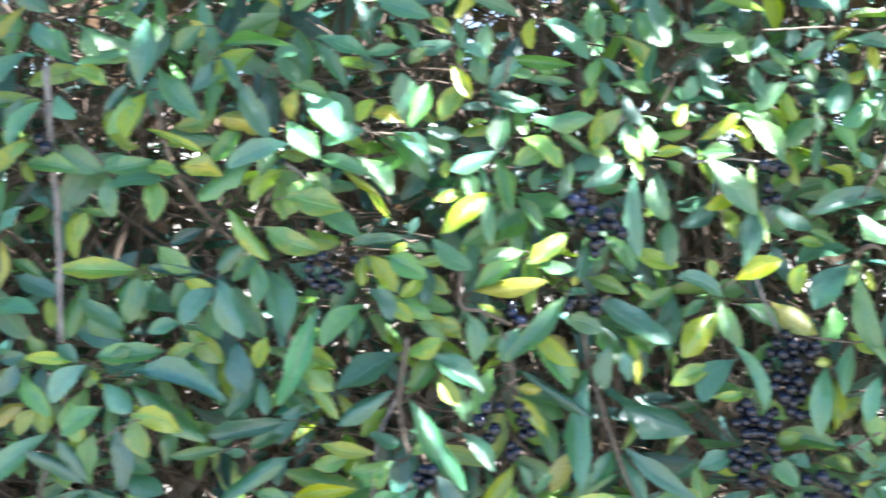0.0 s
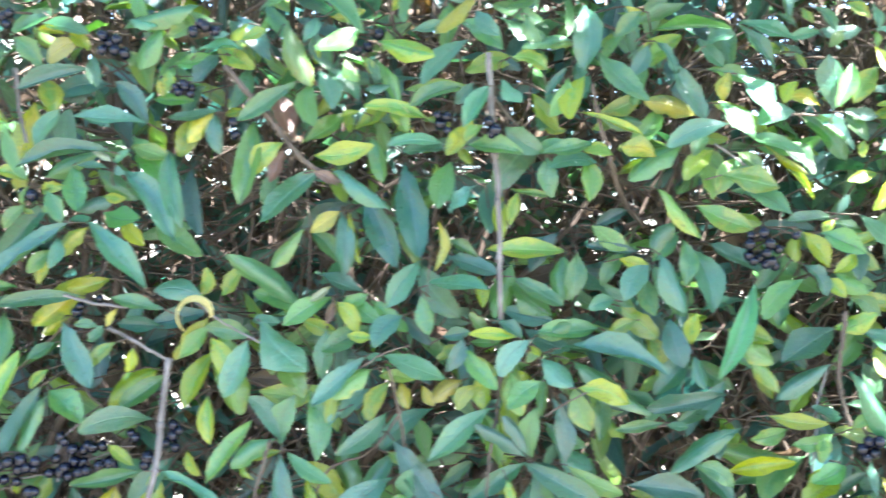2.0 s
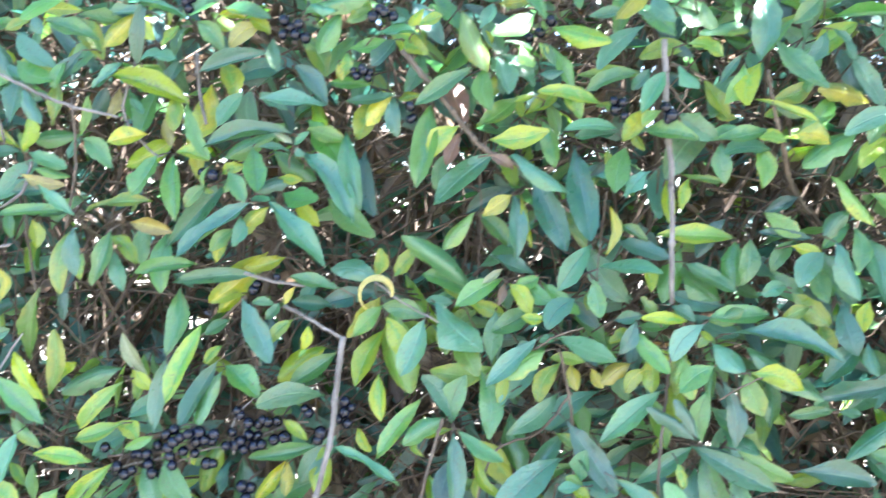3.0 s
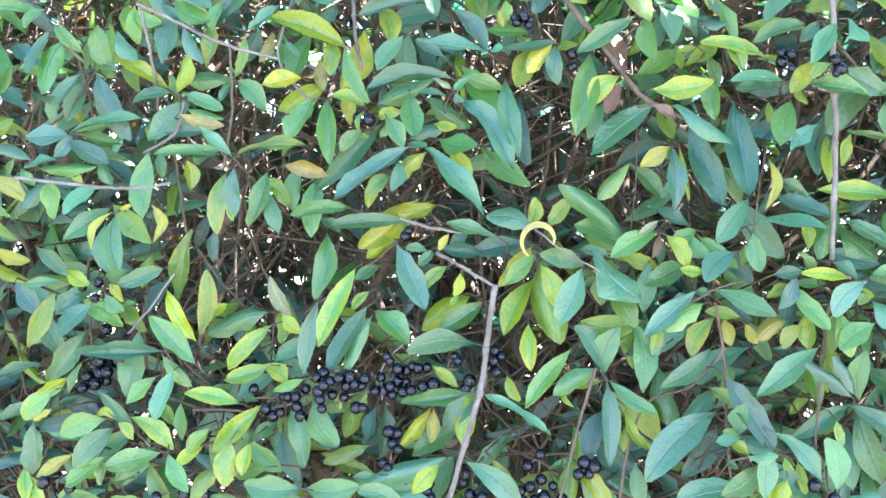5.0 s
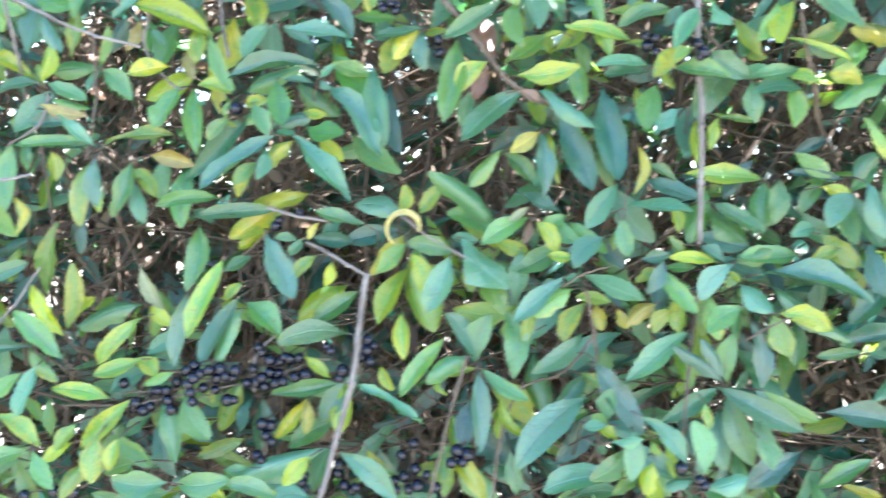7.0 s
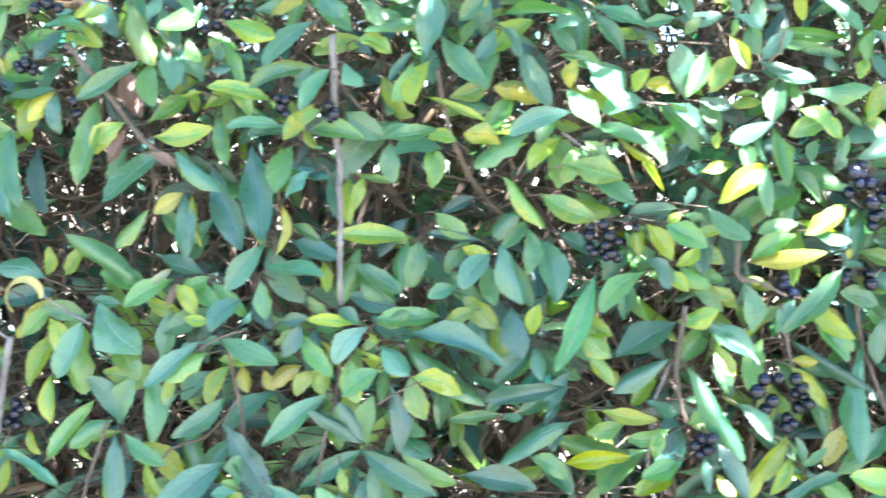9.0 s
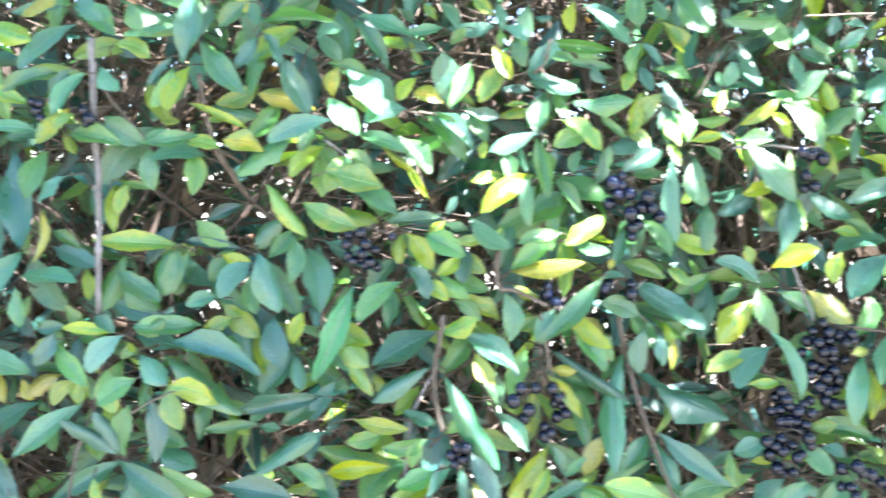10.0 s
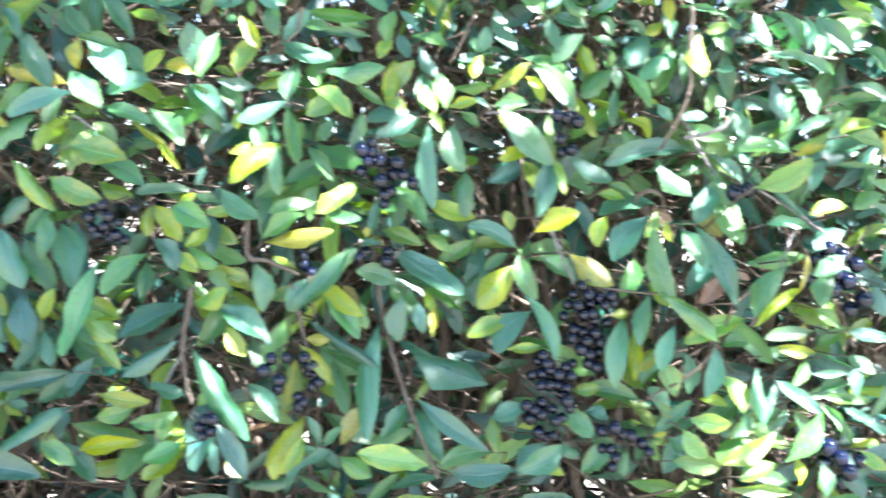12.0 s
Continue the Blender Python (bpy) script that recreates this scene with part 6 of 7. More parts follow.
leaf("g", 0.373, 0.047, 1.111, 26, 15, 169, 17, -17)
leaf("y", 0.377, 0.031, 0.958, 22, 6, -180, 10, 9)
leaf("l", 0.379, 0.011, 0.856, 51, 19, -78, 22, 9)
leaf("l", 0.380, 0.041, 1.088, 21, 9, 77, 20, 10)
leaf("v", 0.381, 0.059, 1.103, 28, 8, 84, 10, -4)
leaf("g", 0.384, 0.041, 1.078, 34, 18, 169, 9, -3)
leaf("l", 0.386, 0.038, 0.992, 19, 11, -57, 10, 10)
leaf("g", 0.388, 0.038, 1.085, 16, 9, 131, 11, -2)
leaf("b", 0.391, 0.022, 0.851, 44, 17, 82, 19, 15)
leaf("m", 0.394, 0.038, 1.094, 15, 5, 117, 23, 11)
leaf("g", 0.394, 0.041, 1.047, 33, 18, 179, 17, 17)
leaf("b", 0.396, 0.050, 1.180, 16, 8, 161, 8, 9)
leaf("m", 0.398, 0.042, 1.125, 11, 7, -26, 11, -5)
leaf("g", 0.398, 0.057, 1.118, 17, 8, 100, 14, -8)
leaf("m", 0.400, 0.043, 1.125, 18, 11, 9, 21, -12)
leaf("m", 0.400, 0.041, 1.123, 17, 10, 82, 18, -16)
leaf("l", 0.401, 0.041, 1.124, 18, 10, -161, 11, 3)
leaf("l", 0.402, 0.049, 1.172, 14, 7, 70, 12, 14)
leaf("m", 0.403, 0.044, 1.123, 19, 11, -103, 11, -4)
leaf("g", 0.403, 0.051, 1.001, 29, 13, -120, 2, -4)
leaf("y", 0.406, 0.026, 1.099, 30, 10, 52, 12, 21)
leaf("b", 0.408, 0.047, 1.156, 34, 16, 156, 15, -15)
leaf("g", 0.408, 0.049, 1.164, 15, 7, 88, 6, 12)
leaf("d", 0.408, 0.085, 0.997, 44, 19, -177, 8, -16)
leaf("g", 0.409, 0.037, 1.089, 24, 13, 81, 18, -1)
leaf("g", 0.412, 0.030, 1.089, 52, 22, 135, 2, -9)
leaf("v", 0.413, 0.058, 1.096, 27, 12, 154, 4, -11)
leaf("l", 0.418, 0.027, 0.887, 25, 11, 167, 21, -10)
leaf("g", 0.420, 0.052, 1.182, 23, 13, 157, 18, -10)
leaf("g", 0.421, 0.042, 1.176, 30, 16, 144, 8, 9)
leaf("g", 0.422, 0.022, 0.864, 37, 14, -102, 12, 10)
leaf("l", 0.426, 0.041, 1.008, 16, 9, -22, 20, -10)
leaf("g", 0.427, 0.060, 0.993, 22, 9, -126, 12, -4)
leaf("g", 0.429, 0.048, 1.124, 36, 21, 126, 23, -23)
leaf("m", 0.429, 0.024, 0.996, 39, 15, -66, 18, -4)
leaf("l", 0.430, 0.038, 1.111, 24, 9, 147, 22, 7)
leaf("l", 0.430, 0.036, 0.951, 34, 14, -114, 11, 3)
leaf("l", 0.431, 0.045, 0.986, 42, 22, -140, 21, -5)
leaf("g", 0.431, 0.040, 0.995, 35, 14, 157, 17, 14)
leaf("g", 0.432, 0.028, 1.117, 43, 16, 136, 13, 4)
leaf("v", 0.432, 0.070, 1.057, 27, 12, 151, 22, 5)
leaf("m", 0.435, 0.014, 0.968, 48, 13, 154, 11, -8)
leaf("l", 0.437, 0.037, 1.066, 27, 12, -116, 17, 0)
leaf("l", 0.437, 0.041, 0.878, 13, 6, 88, 14, 9)
leaf("d", 0.440, 0.084, 1.061, 36, 15, -124, 2, -11)
leaf("b", 0.441, 0.020, 0.897, 25, 15, -113, 13, -4)
leaf("y", 0.442, 0.047, 1.008, 33, 17, 61, 12, -10)
leaf("b", 0.442, 0.031, 0.957, 37, 22, -140, 9, 13)
leaf("m", 0.443, 0.047, 1.154, 28, 10, 162, 13, -1)
leaf("g", 0.445, 0.042, 0.992, 30, 15, 121, 19, -3)
leaf("m", 0.446, 0.044, 1.173, 18, 10, -169, 11, -11)
leaf("b", 0.446, 0.046, 1.153, 23, 12, 109, 13, 16)
leaf("l", 0.447, 0.047, 1.088, 37, 9, 174, 10, -17)
leaf("b", 0.447, 0.041, 1.060, 44, 17, -173, 13, -3)
leaf("l", 0.449, 0.034, 0.934, 26, 9, -97, 20, 6)
leaf("y", 0.449, 0.043, 0.856, 23, 10, 112, 8, 2)
leaf("g", 0.451, 0.043, 1.163, 21, 9, 122, 15, 2)
leaf("y", 0.451, 0.046, 1.106, 23, 8, 139, 14, -8)
leaf("l", 0.454, 0.052, 1.059, 28, 9, 167, 23, -16)
leaf("g", 0.455, 0.045, 1.155, 18, 7, 127, 7, -10)
leaf("b", 0.455, 0.024, 0.872, 29, 16, -139, 14, -7)
leaf("g", 0.456, 0.076, 1.058, 35, 16, 129, 7, -0)
leaf("v", 0.460, 0.084, 0.932, 40, 17, 122, 16, 15)
leaf("b", 0.463, 0.055, 1.061, 34, 17, 119, 10, -3)
leaf("g", 0.465, 0.028, 0.897, 29, 16, 136, 25, 9)
leaf("b", 0.465, 0.006, 0.875, 38, 19, -115, 21, -25)
leaf("g", 0.465, 0.023, 0.874, 16, 9, 135, 22, -4)
leaf("v", 0.466, 0.055, 1.102, 34, 11, 156, 20, 12)
leaf("y", 0.466, 0.044, 0.995, 36, 19, 124, 16, -3)
leaf("v", 0.467, 0.054, 1.137, 24, 13, 155, 7, 24)
leaf("g", 0.468, 0.045, 1.142, 30, 15, -136, 6, -19)
leaf("g", 0.471, 0.053, 1.153, 20, 12, 65, 7, -19)
leaf("l", 0.471, 0.036, 0.905, 19, 10, 79, 11, 14)
leaf("b", 0.472, 0.050, 1.181, 18, 10, -163, 10, -10)
leaf("d", 0.472, 0.071, 1.033, 29, 13, 154, 5, -3)
leaf("b", 0.474, 0.050, 1.157, 22, 10, 51, 6, 18)
leaf("g", 0.475, 0.051, 1.141, 16, 10, 112, 7, -17)
leaf("g", 0.475, 0.057, 0.968, 34, 15, -138, 19, -14)
leaf("g", 0.476, 0.053, 0.902, 44, 16, 94, 16, -8)
leaf("m", 0.478, 0.055, 1.175, 15, 8, 99, 25, 7)
leaf("g", 0.478, 0.056, 1.156, 18, 10, 144, 15, 10)
leaf("d", 0.478, 0.083, 0.885, 49, 22, -117, 21, 6)
leaf("b", 0.480, 0.033, 0.892, 16, 10, 105, 19, 8)
leaf("l", 0.484, 0.059, 1.036, 19, 9, 96, 7, 7)
leaf("g", 0.484, 0.030, 0.873, 23, 10, 101, 30, 7)
leaf("l", 0.486, 0.049, 1.133, 12, 5, 178, 8, -11)
leaf("g", 0.488, 0.053, 1.044, 22, 8, 109, 2, 11)
leaf("g", 0.489, 0.048, 1.119, 30, 18, -134, 12, 14)
leaf("g", 0.490, 0.052, 1.124, 17, 9, 171, 5, -4)
leaf("l", 0.491, 0.055, 1.022, 23, 13, -164, 11, 16)
leaf("g", 0.493, 0.054, 1.109, 30, 8, -174, 14, 11)
leaf("g", 0.494, 0.042, 1.119, 33, 11, 144, 15, -6)
leaf("g", 0.494, 0.025, 0.877, 29, 17, -145, 10, 7)
leaf("g", 0.496, 0.052, 1.152, 17, 9, 124, 15, 13)
leaf("g", 0.497, 0.054, 1.080, 20, 11, 131, 13, 0)
leaf("g", 0.498, 0.052, 1.179, 15, 8, -173, 4, 8)
leaf("l", 0.499, 0.057, 1.087, 25, 9, 132, 28, 5, 17)
leaf("l", 0.501, 0.053, 1.166, 17, 10, 105, 27, -11)
leaf("b", 0.503, 0.049, 1.172, 37, 13, 102, 20, 1)
leaf("b", 0.503, 0.037, 0.956, 49, 16, -173, 17, -0)
leaf("y", 0.506, 0.034, 0.959, 13, 8, -105, 16, 20)
leaf("g", 0.508, 0.022, 0.870, 18, 9, -167, 20, -7)
leaf("y", 0.510, 0.050, 1.181, 19, 6, -124, 10, 2)
leaf("g", 0.510, 0.048, 0.995, 30, 16, -163, 12, 3)
leaf("l", 0.510, 0.041, 0.948, 36, 10, 177, 12, 0)
leaf("y", 0.512, 0.046, 1.102, 9, 5, 117, 12, -19)
leaf("b", 0.513, 0.055, 1.147, 30, 18, -150, 16, 7)
leaf("l", 0.515, 0.048, 0.893, 19, 9, 132, 13, -9)
leaf("m", 0.518, 0.046, 1.098, 16, 9, 135, 12, 22)
leaf("b", 0.518, 0.043, 1.023, 40, 24, -143, 3, 17)
leaf("g", 0.518, 0.030, 1.019, 57, 17, 166, 12, 16)
leaf("g", 0.519, 0.036, 0.972, 39, 14, -166, 26, -6)
leaf("b", 0.520, 0.053, 1.162, 23, 11, 165, 20, -8)
leaf("g", 0.520, 0.050, 1.061, 36, 15, 134, 18, -4)
leaf("v", 0.520, 0.048, 0.978, 25, 11, 123, 10, -6)
leaf("y", 0.522, 0.049, 1.171, 22, 9, 173, 21, 19)
leaf("l", 0.522, 0.051, 1.153, 17, 10, -126, 16, 12)
leaf("b", 0.522, 0.020, 0.881, 37, 10, 40, 23, 11)
leaf("l", 0.523, 0.048, 1.027, 21, 9, -158, 12, 0)
leaf("y", 0.524, 0.023, 0.880, 9, 5, 69, 13, 12)
leaf("l", 0.524, 0.015, 0.904, 15, 8, 132, 5, 6)
leaf("l", 0.525, 0.029, 0.930, 28, 16, 152, 9, -9)
leaf("l", 0.525, 0.027, 0.877, 15, 8, 170, 20, -12)
leaf("b", 0.526, 0.063, 1.031, 42, 20, -102, 8, 16)
leaf("l", 0.528, 0.041, 1.021, 16, 8, 163, 9, -17)
leaf("l", 0.528, 0.037, 0.936, 23, 12, -136, 17, -4)
leaf("b", 0.529, 0.046, 1.163, 32, 6, 98, 6, 23)
leaf("g", 0.531, 0.070, 1.144, 39, 18, -167, 6, 19)
leaf("m", 0.532, 0.054, 1.134, 35, 19, -130, 17, 14)
leaf("g", 0.532, 0.019, 0.879, 13, 7, 127, 16, -16)
leaf("b", 0.533, 0.019, 0.881, 19, 10, 149, 13, 1)
leaf("m", 0.534, 0.051, 1.089, 20, 13, 83, 20, -6)
leaf("m", 0.534, 0.023, 0.953, 33, 13, -163, 13, 5)
leaf("l", 0.534, 0.009, 0.867, 32, 17, 94, 2, 21)
leaf("m", 0.535, 0.035, 0.890, 25, 13, -35, 8, -5)
leaf("b", 0.535, 0.017, 0.888, 16, 10, 69, 26, -21)
leaf("l", 0.536, -0.005, 0.891, 24, 13, 137, 5, 15)
leaf("g", 0.537, 0.050, 1.087, 35, 12, 111, 17, 9)
leaf("g", 0.537, 0.035, 1.016, 31, 16, 150, 21, -3)
leaf("g", 0.541, 0.072, 1.143, 28, 11, -174, 16, 4)
leaf("b", 0.542, 0.018, 1.018, 58, 15, 153, 18, 18)
leaf("l", 0.543, 0.041, 1.145, 30, 17, 172, 9, -20)
leaf("l", 0.544, 0.009, 0.895, 26, 14, 93, 13, 5)
leaf("b", 0.545, 0.057, 1.068, 65, 17, -102, 16, -3)
leaf("g", 0.545, 0.041, 0.934, 29, 13, 174, 15, -10)
leaf("g", 0.551, 0.052, 1.148, 23, 11, 136, 21, -5)
leaf("y", 0.553, 0.063, 1.036, 31, 13, 146, 17, 10)
leaf("m", 0.556, 0.046, 1.122, 14, 9, 84, 20, -4)
leaf("m", 0.556, 0.049, 1.067, 33, 12, 134, 15, 8)
leaf("m", 0.556, 0.004, 0.942, 34, 13, -168, 18, 5)
leaf("v", 0.556, 0.036, 0.903, 19, 8, 97, 16, 9)
leaf("l", 0.557, 0.051, 1.113, 20, 9, -169, 10, -1)
leaf("b", 0.558, 0.042, 1.048, 32, 18, -158, 12, 15)
leaf("b", 0.558, 0.048, 0.881, 38, 17, -143, 13, -5)
leaf("g", 0.559, 0.044, 1.057, 30, 16, 153, 16, 5)
leaf("b", 0.561, 0.050, 1.186, 23, 12, 176, 9, -8)
leaf("g", 0.563, 0.050, 1.160, 14, 8, 136, 12, -11)
leaf("q", 0.563, 0.023, 0.987, 25, 13, -141, 13, 1)
leaf("g", 0.564, 0.022, 0.941, 51, 17, -52, 11, 3)
leaf("l", 0.564, 0.019, 0.922, 29, 18, 149, 22, -23)
leaf("g", 0.566, 0.026, 0.940, 19, 12, 75, 29, -9)
leaf("l", 0.567, 0.050, 1.153, 19, 8, -107, 10, -29)
leaf("g", 0.568, 0.071, 1.140, 35, 15, 171, 3, 7)
leaf("q", 0.568, 0.018, 0.988, 12, 6, 105, 7, 14)
leaf("g", 0.569, 0.058, 1.051, 48, 20, 165, 17, 3)
leaf("b", 0.575, 0.048, 1.106, 26, 11, -164, 17, -18)
leaf("d", 0.578, 0.073, 1.003, 43, 18, -141, 8, -2)
leaf("v", 0.582, 0.030, 0.959, 44, 16, -115, 2, 2)
leaf("g", 0.583, 0.014, 0.901, 22, 12, -146, 18, -19)
leaf("g", 0.587, 0.013, 0.882, 29, 18, -119, 10, 32)

leaf("m", 0.571, 0.011, 1.155, 24, 15, 159, 12, -13)
leaf("m", 0.579, 0.006, 1.128, 44, 9, 104, 2, 16)
leaf("m", 0.602, 0.009, 1.154, 22, 9, 174, 8, -2)
leaf("m", 0.612, 0.021, 1.156, 35, 16, 134, 13, 29)
leaf("g", 0.588, 0.028, 1.160, 31, 14, 140, 10, -7)
leaf("b", 0.584, 0.010, 1.114, 30, 11, 163, 10, 16)
leaf("g", 0.603, 0.023, 1.113, 25, 12, 149, 17, -9)
leaf("g", 0.635, 0.012, 1.112, 24, 9, 107, 10, 6)
leaf("g", 0.601, 0.011, 1.066, 38, 18, -89, 10, 28)
leaf("b", 0.602, 0.021, 1.069, 22, 8, -72, 22, -8)
leaf("v", 0.576, 0.008, 1.044, 40, 18, 60, 12, 18)
leaf("y", 0.600, 0.012, 1.065, 22, 8, 68, 15, -8)
leaf("b", 0.623, 0.013, 1.063, 22, 10, -152, 11, 13)
leaf("l", 0.637, 0.010, 1.035, 27, 12, -104, 12, 21)
leaf("b", 0.584, 0.006, 1.045, 30, 6, 128, 2, 10)
leaf("g", 0.663, 0.014, 1.044, 24, 13, -115, 7, 2)
leaf("b", 0.589, 0.024, 1.021, 28, 10, 92, 17, 12)
leaf("m", 0.640, 0.016, 1.020, 26, 16, -121, 9, 3)
leaf("g", 0.626, 0.013, 1.061, 36, 6, 93, 6, -9)
leaf("b", 0.561, 0.009, 1.092, 21, 12, 161, 8, 21)
leaf("g", 0.633, 0.010, 1.097, 16, 8, -146, 13, -17)
leaf("g", 0.627, 0.011, 1.101, 26, 8, 84, 12, 7)
leaf("l", 0.628, 0.017, 1.159, 26, 9, 114, 25, 5)
leaf("g", 0.655, 0.042, 1.154, 22, 10, -119, 19, -5)
leaf("v", 0.638, 0.044, 1.140, 22, 10, -119, 16, 1)
leaf("b", 0.640, 0.043, 1.091, 24, 10, -157, 13, -12)
leaf("l", 0.638, 0.020, 1.081, 25, 13, 106, 5, -15)
leaf("g", 0.643, 0.012, 1.137, 22, 11, 141, 16, 12)
leaf("b", 0.597, 0.007, 1.082, 26, 8, 70, 2, 21)
leaf("g", 0.602, 0.015, 0.996, 42, 17, -147, 15, 0)
leaf("y", 0.614, 0.010, 1.004, 25, 5, -165, 15, -11)
leaf("y", 0.614, 0.019, 0.981, 48, 8, -125, 25, 19)
leaf("g", 0.638, 0.014, 1.004, 26, 14, -123, 13, 4)
leaf("g", 0.630, 0.009, 0.994, 26, 15, -158, 18, 16)
leaf("v", 0.619, 0.011, 0.969, 21, 11, 127, 23, 4)
leaf("g", 0.622, 0.013, 0.954, 38, 11, -99, 15, -0)
leaf("l", 0.625, 0.016, 0.940, 30, 10, -84, 13, -12)
leaf("y", 0.618, 0.021, 0.959, 15, 8, -177, 9, 1)
leaf("b", 0.644, 0.015, 0.955, 25, 13, 97, 22, 3)
leaf("g", 0.631, 0.033, 0.943, 24, 11, 51, 24, -15)
leaf("b", 0.586, 0.013, 0.929, 38, 10, 174, 19, 2)
leaf("b", 0.600, 0.016, 0.920, 30, 7, -161, 14, -12)
leaf("b", 0.599, 0.016, 0.922, 36, 12, 126, 31, 9)
leaf("g", 0.628, 0.007, 0.905, 42, 18, -147, 2, -13)
leaf("g", 0.620, 0.018, 0.936, 23, 10, -149, 16, -19)
leaf("b", 0.620, 0.011, 0.927, 24, 6, 85, 2, 12)
leaf("g", 0.647, 0.022, 0.938, 21, 12, 119, 20, -5)
leaf("b", 0.655, 0.018, 0.936, 24, 12, -170, 16, -16)
leaf("g", 0.629, 0.018, 0.912, 34, 9, 93, 5, -3)
leaf("g", 0.630, 0.020, 0.908, 36, 8, 141, 11, 10)
leaf("b", 0.643, 0.015, 0.907, 34, 10, 122, 35, -6)
leaf("y", 0.651, 0.019, 0.879, 18, 5, 55, 29, 7)
leaf("l", 0.654, 0.011, 0.879, 21, 10, 121, 26, -3)
leaf("b", 0.646, 0.010, 0.879, 32, 14, 161, 20, 15)
leaf("l", 0.614, 0.016, 0.873, 20, 11, 168, 14, -27)
leaf("l", 0.604, 0.014, 0.867, 33, 13, -106, 25, 1)
leaf("v", 0.600, 0.010, 0.889, 45, 14, -118, 15, -4)
leaf("l", 0.591, 0.021, 0.902, 30, 11, -134, 15, -24)
leaf("g", 0.630, 0.008, 0.871, 23, 12, 178, 18, -2)
leaf("l", 0.616, 0.020, 0.848, 47, 11, -86, 15, -14)
leaf("g", 0.589, 0.042, 0.851, 33, 10, 93, 20, -7)
leaf("g", 0.632, 0.028, 0.913, 20, 9, 64, 13, -6)
leaf("b", 0.660, 0.016, 0.986, 22, 12, 161, 13, 21)
leaf("v", 0.664, 0.030, 0.964, 28, 11, -124, 22, 12)


# berries: middle of the cluster, (across, up, diameter) of each berry in mm
berry_cluster((-0.309, -0.001, 1.016), [(5, -1, 9.1), (-5, 1, 6.4)])
berry_cluster((-0.268, 0.005, 0.944), [(-6, -5, 8.1), (-4, -1, 6.5), (10, 5, 5.9)])
berry_cluster((-0.207, -0.002, 1.089), [(-4, -2, 6.9), (-0, 3, 6.4), (4, -3, 5.9), (1, 1, 5.9), (5, 1, 5.3), (-6, 1, 5.3)])
berry_cluster((-0.172, -0.001, 1.063), [(-1, 5, 7.0), (-1, -3, 6.4), (1, -2, 5.3)])
berry_cluster((-0.036, -0.007, 1.074), [(-2, -1, 9.0), (2, 3, 6.9), (-4, 4, 6.4), (3, -6, 5.8)])
berry_cluster((-0.005, -0.006, 1.071), [(2, -1, 9.0), (-2, 4, 8.0), (0, -4, 5.8)])
berry_cluster((-0.484, -0.000, 0.873), [(-2, 15, 7.5), (-16, 10, 7.0), (-2, 4, 7.0), (-1, -1, 8.6), (16, -11, 6.4), (4, -18, 9.1)])
berry_cluster((-0.477, -0.001, 0.827), [(-3, 7, 10.7), (5, 10, 7.5), (12, 9, 10.2), (18, 6, 7.5), (-8, 2, 8.0), (-4, -2, 9.6), (4, -0, 9.1), (-12, -5, 8.6), (-6, -10, 9.1), (-13, -13, 8.0), (0, -8, 7.5), (7, 5, 7.0)])
berry_cluster((-0.346, -0.005, 0.817), [(-22, 9, 7.4), (-12, -3, 8.0), (-15, -8, 6.9), (-7, -8, 8.5), (-2, -5, 6.9), (-2, 5, 6.4), (2, 6, 6.9), (8, 7, 7.4), (13, 12, 7.4), (9, -0, 8.0), (12, -6, 8.5), (17, -8, 6.4)])
berry_cluster((-0.308, -0.010, 0.833), [(-16, 6, 6.9), (-12, 9, 8.4), (-10, 2, 7.9), (-6, 5, 6.9), (-14, -3, 7.9), (-12, -8, 7.4), (-5, -5, 7.4), (-10, -14, 6.9), (-0, 8, 7.4), (6, 9, 9.5), (4, 2, 7.9), (3, -6, 6.9), (10, 4, 7.4), (17, 9, 7.4), (14, 3, 6.9), (12, -12, 9.0), (17, -11, 6.9)])
berry_cluster((-0.263, 0.001, 0.844), [(-16, 13, 6.4), (-14, 10, 7.0), (-8, 5, 8.0), (-19, -2, 7.0), (-2, 4, 7.5), (2, 8, 7.0), (-17, -11, 9.7), (-22, -11, 7.0), (-12, -7, 7.5), (-8, -4, 8.6), (-2, -4, 7.5), (-3, -10, 8.6), (3, -8, 7.5), (6, 7, 7.5), (12, 8, 7.0), (10, -5, 8.0), (17, -3, 9.7), (-10, -13, 7.0), (19, -6, 7.0), (29, 17, 6.4), (32, 14, 7.0)])
berry_cluster((-0.271, 0.001, 0.794), [(-3, 11, 9.1), (3, 10, 8.0), (-0, 3, 8.0), (5, 0, 7.5), (-5, -11, 8.0), (-1, -13, 7.5)])
berry_cluster((-0.492, -0.033, 0.751), [(-8, 2, 9.7), (8, -2, 7.2)])
berry_cluster((-0.411, -0.016, 0.752), [(-16, -5, 7.9), (-4, 5, 8.4), (3, -1, 8.9), (17, 0, 9.4)])
berry_cluster((-0.244, 0.004, 0.766), [(-0, 2, 7.0), (2, -3, 7.5), (2, 7, 5.9), (-3, -6, 6.5)])
berry_cluster((-0.211, 0.005, 0.855), [(4, 12, 7.6), (4, 5, 8.1), (-0, 0, 7.0), (9, 9, 5.9), (7, -2, 7.0), (-11, -10, 9.7), (-13, -15, 8.1)])
berry_cluster((-0.170, -0.003, 0.781), [(0, 21, 7.5), (-8, 12, 8.0), (2, 4, 8.0), (-5, -1, 8.0), (-11, -4, 7.5), (-9, -10, 6.9), (5, -6, 8.5), (-1, -9, 7.5), (10, 1, 6.4), (17, -7, 8.0)])
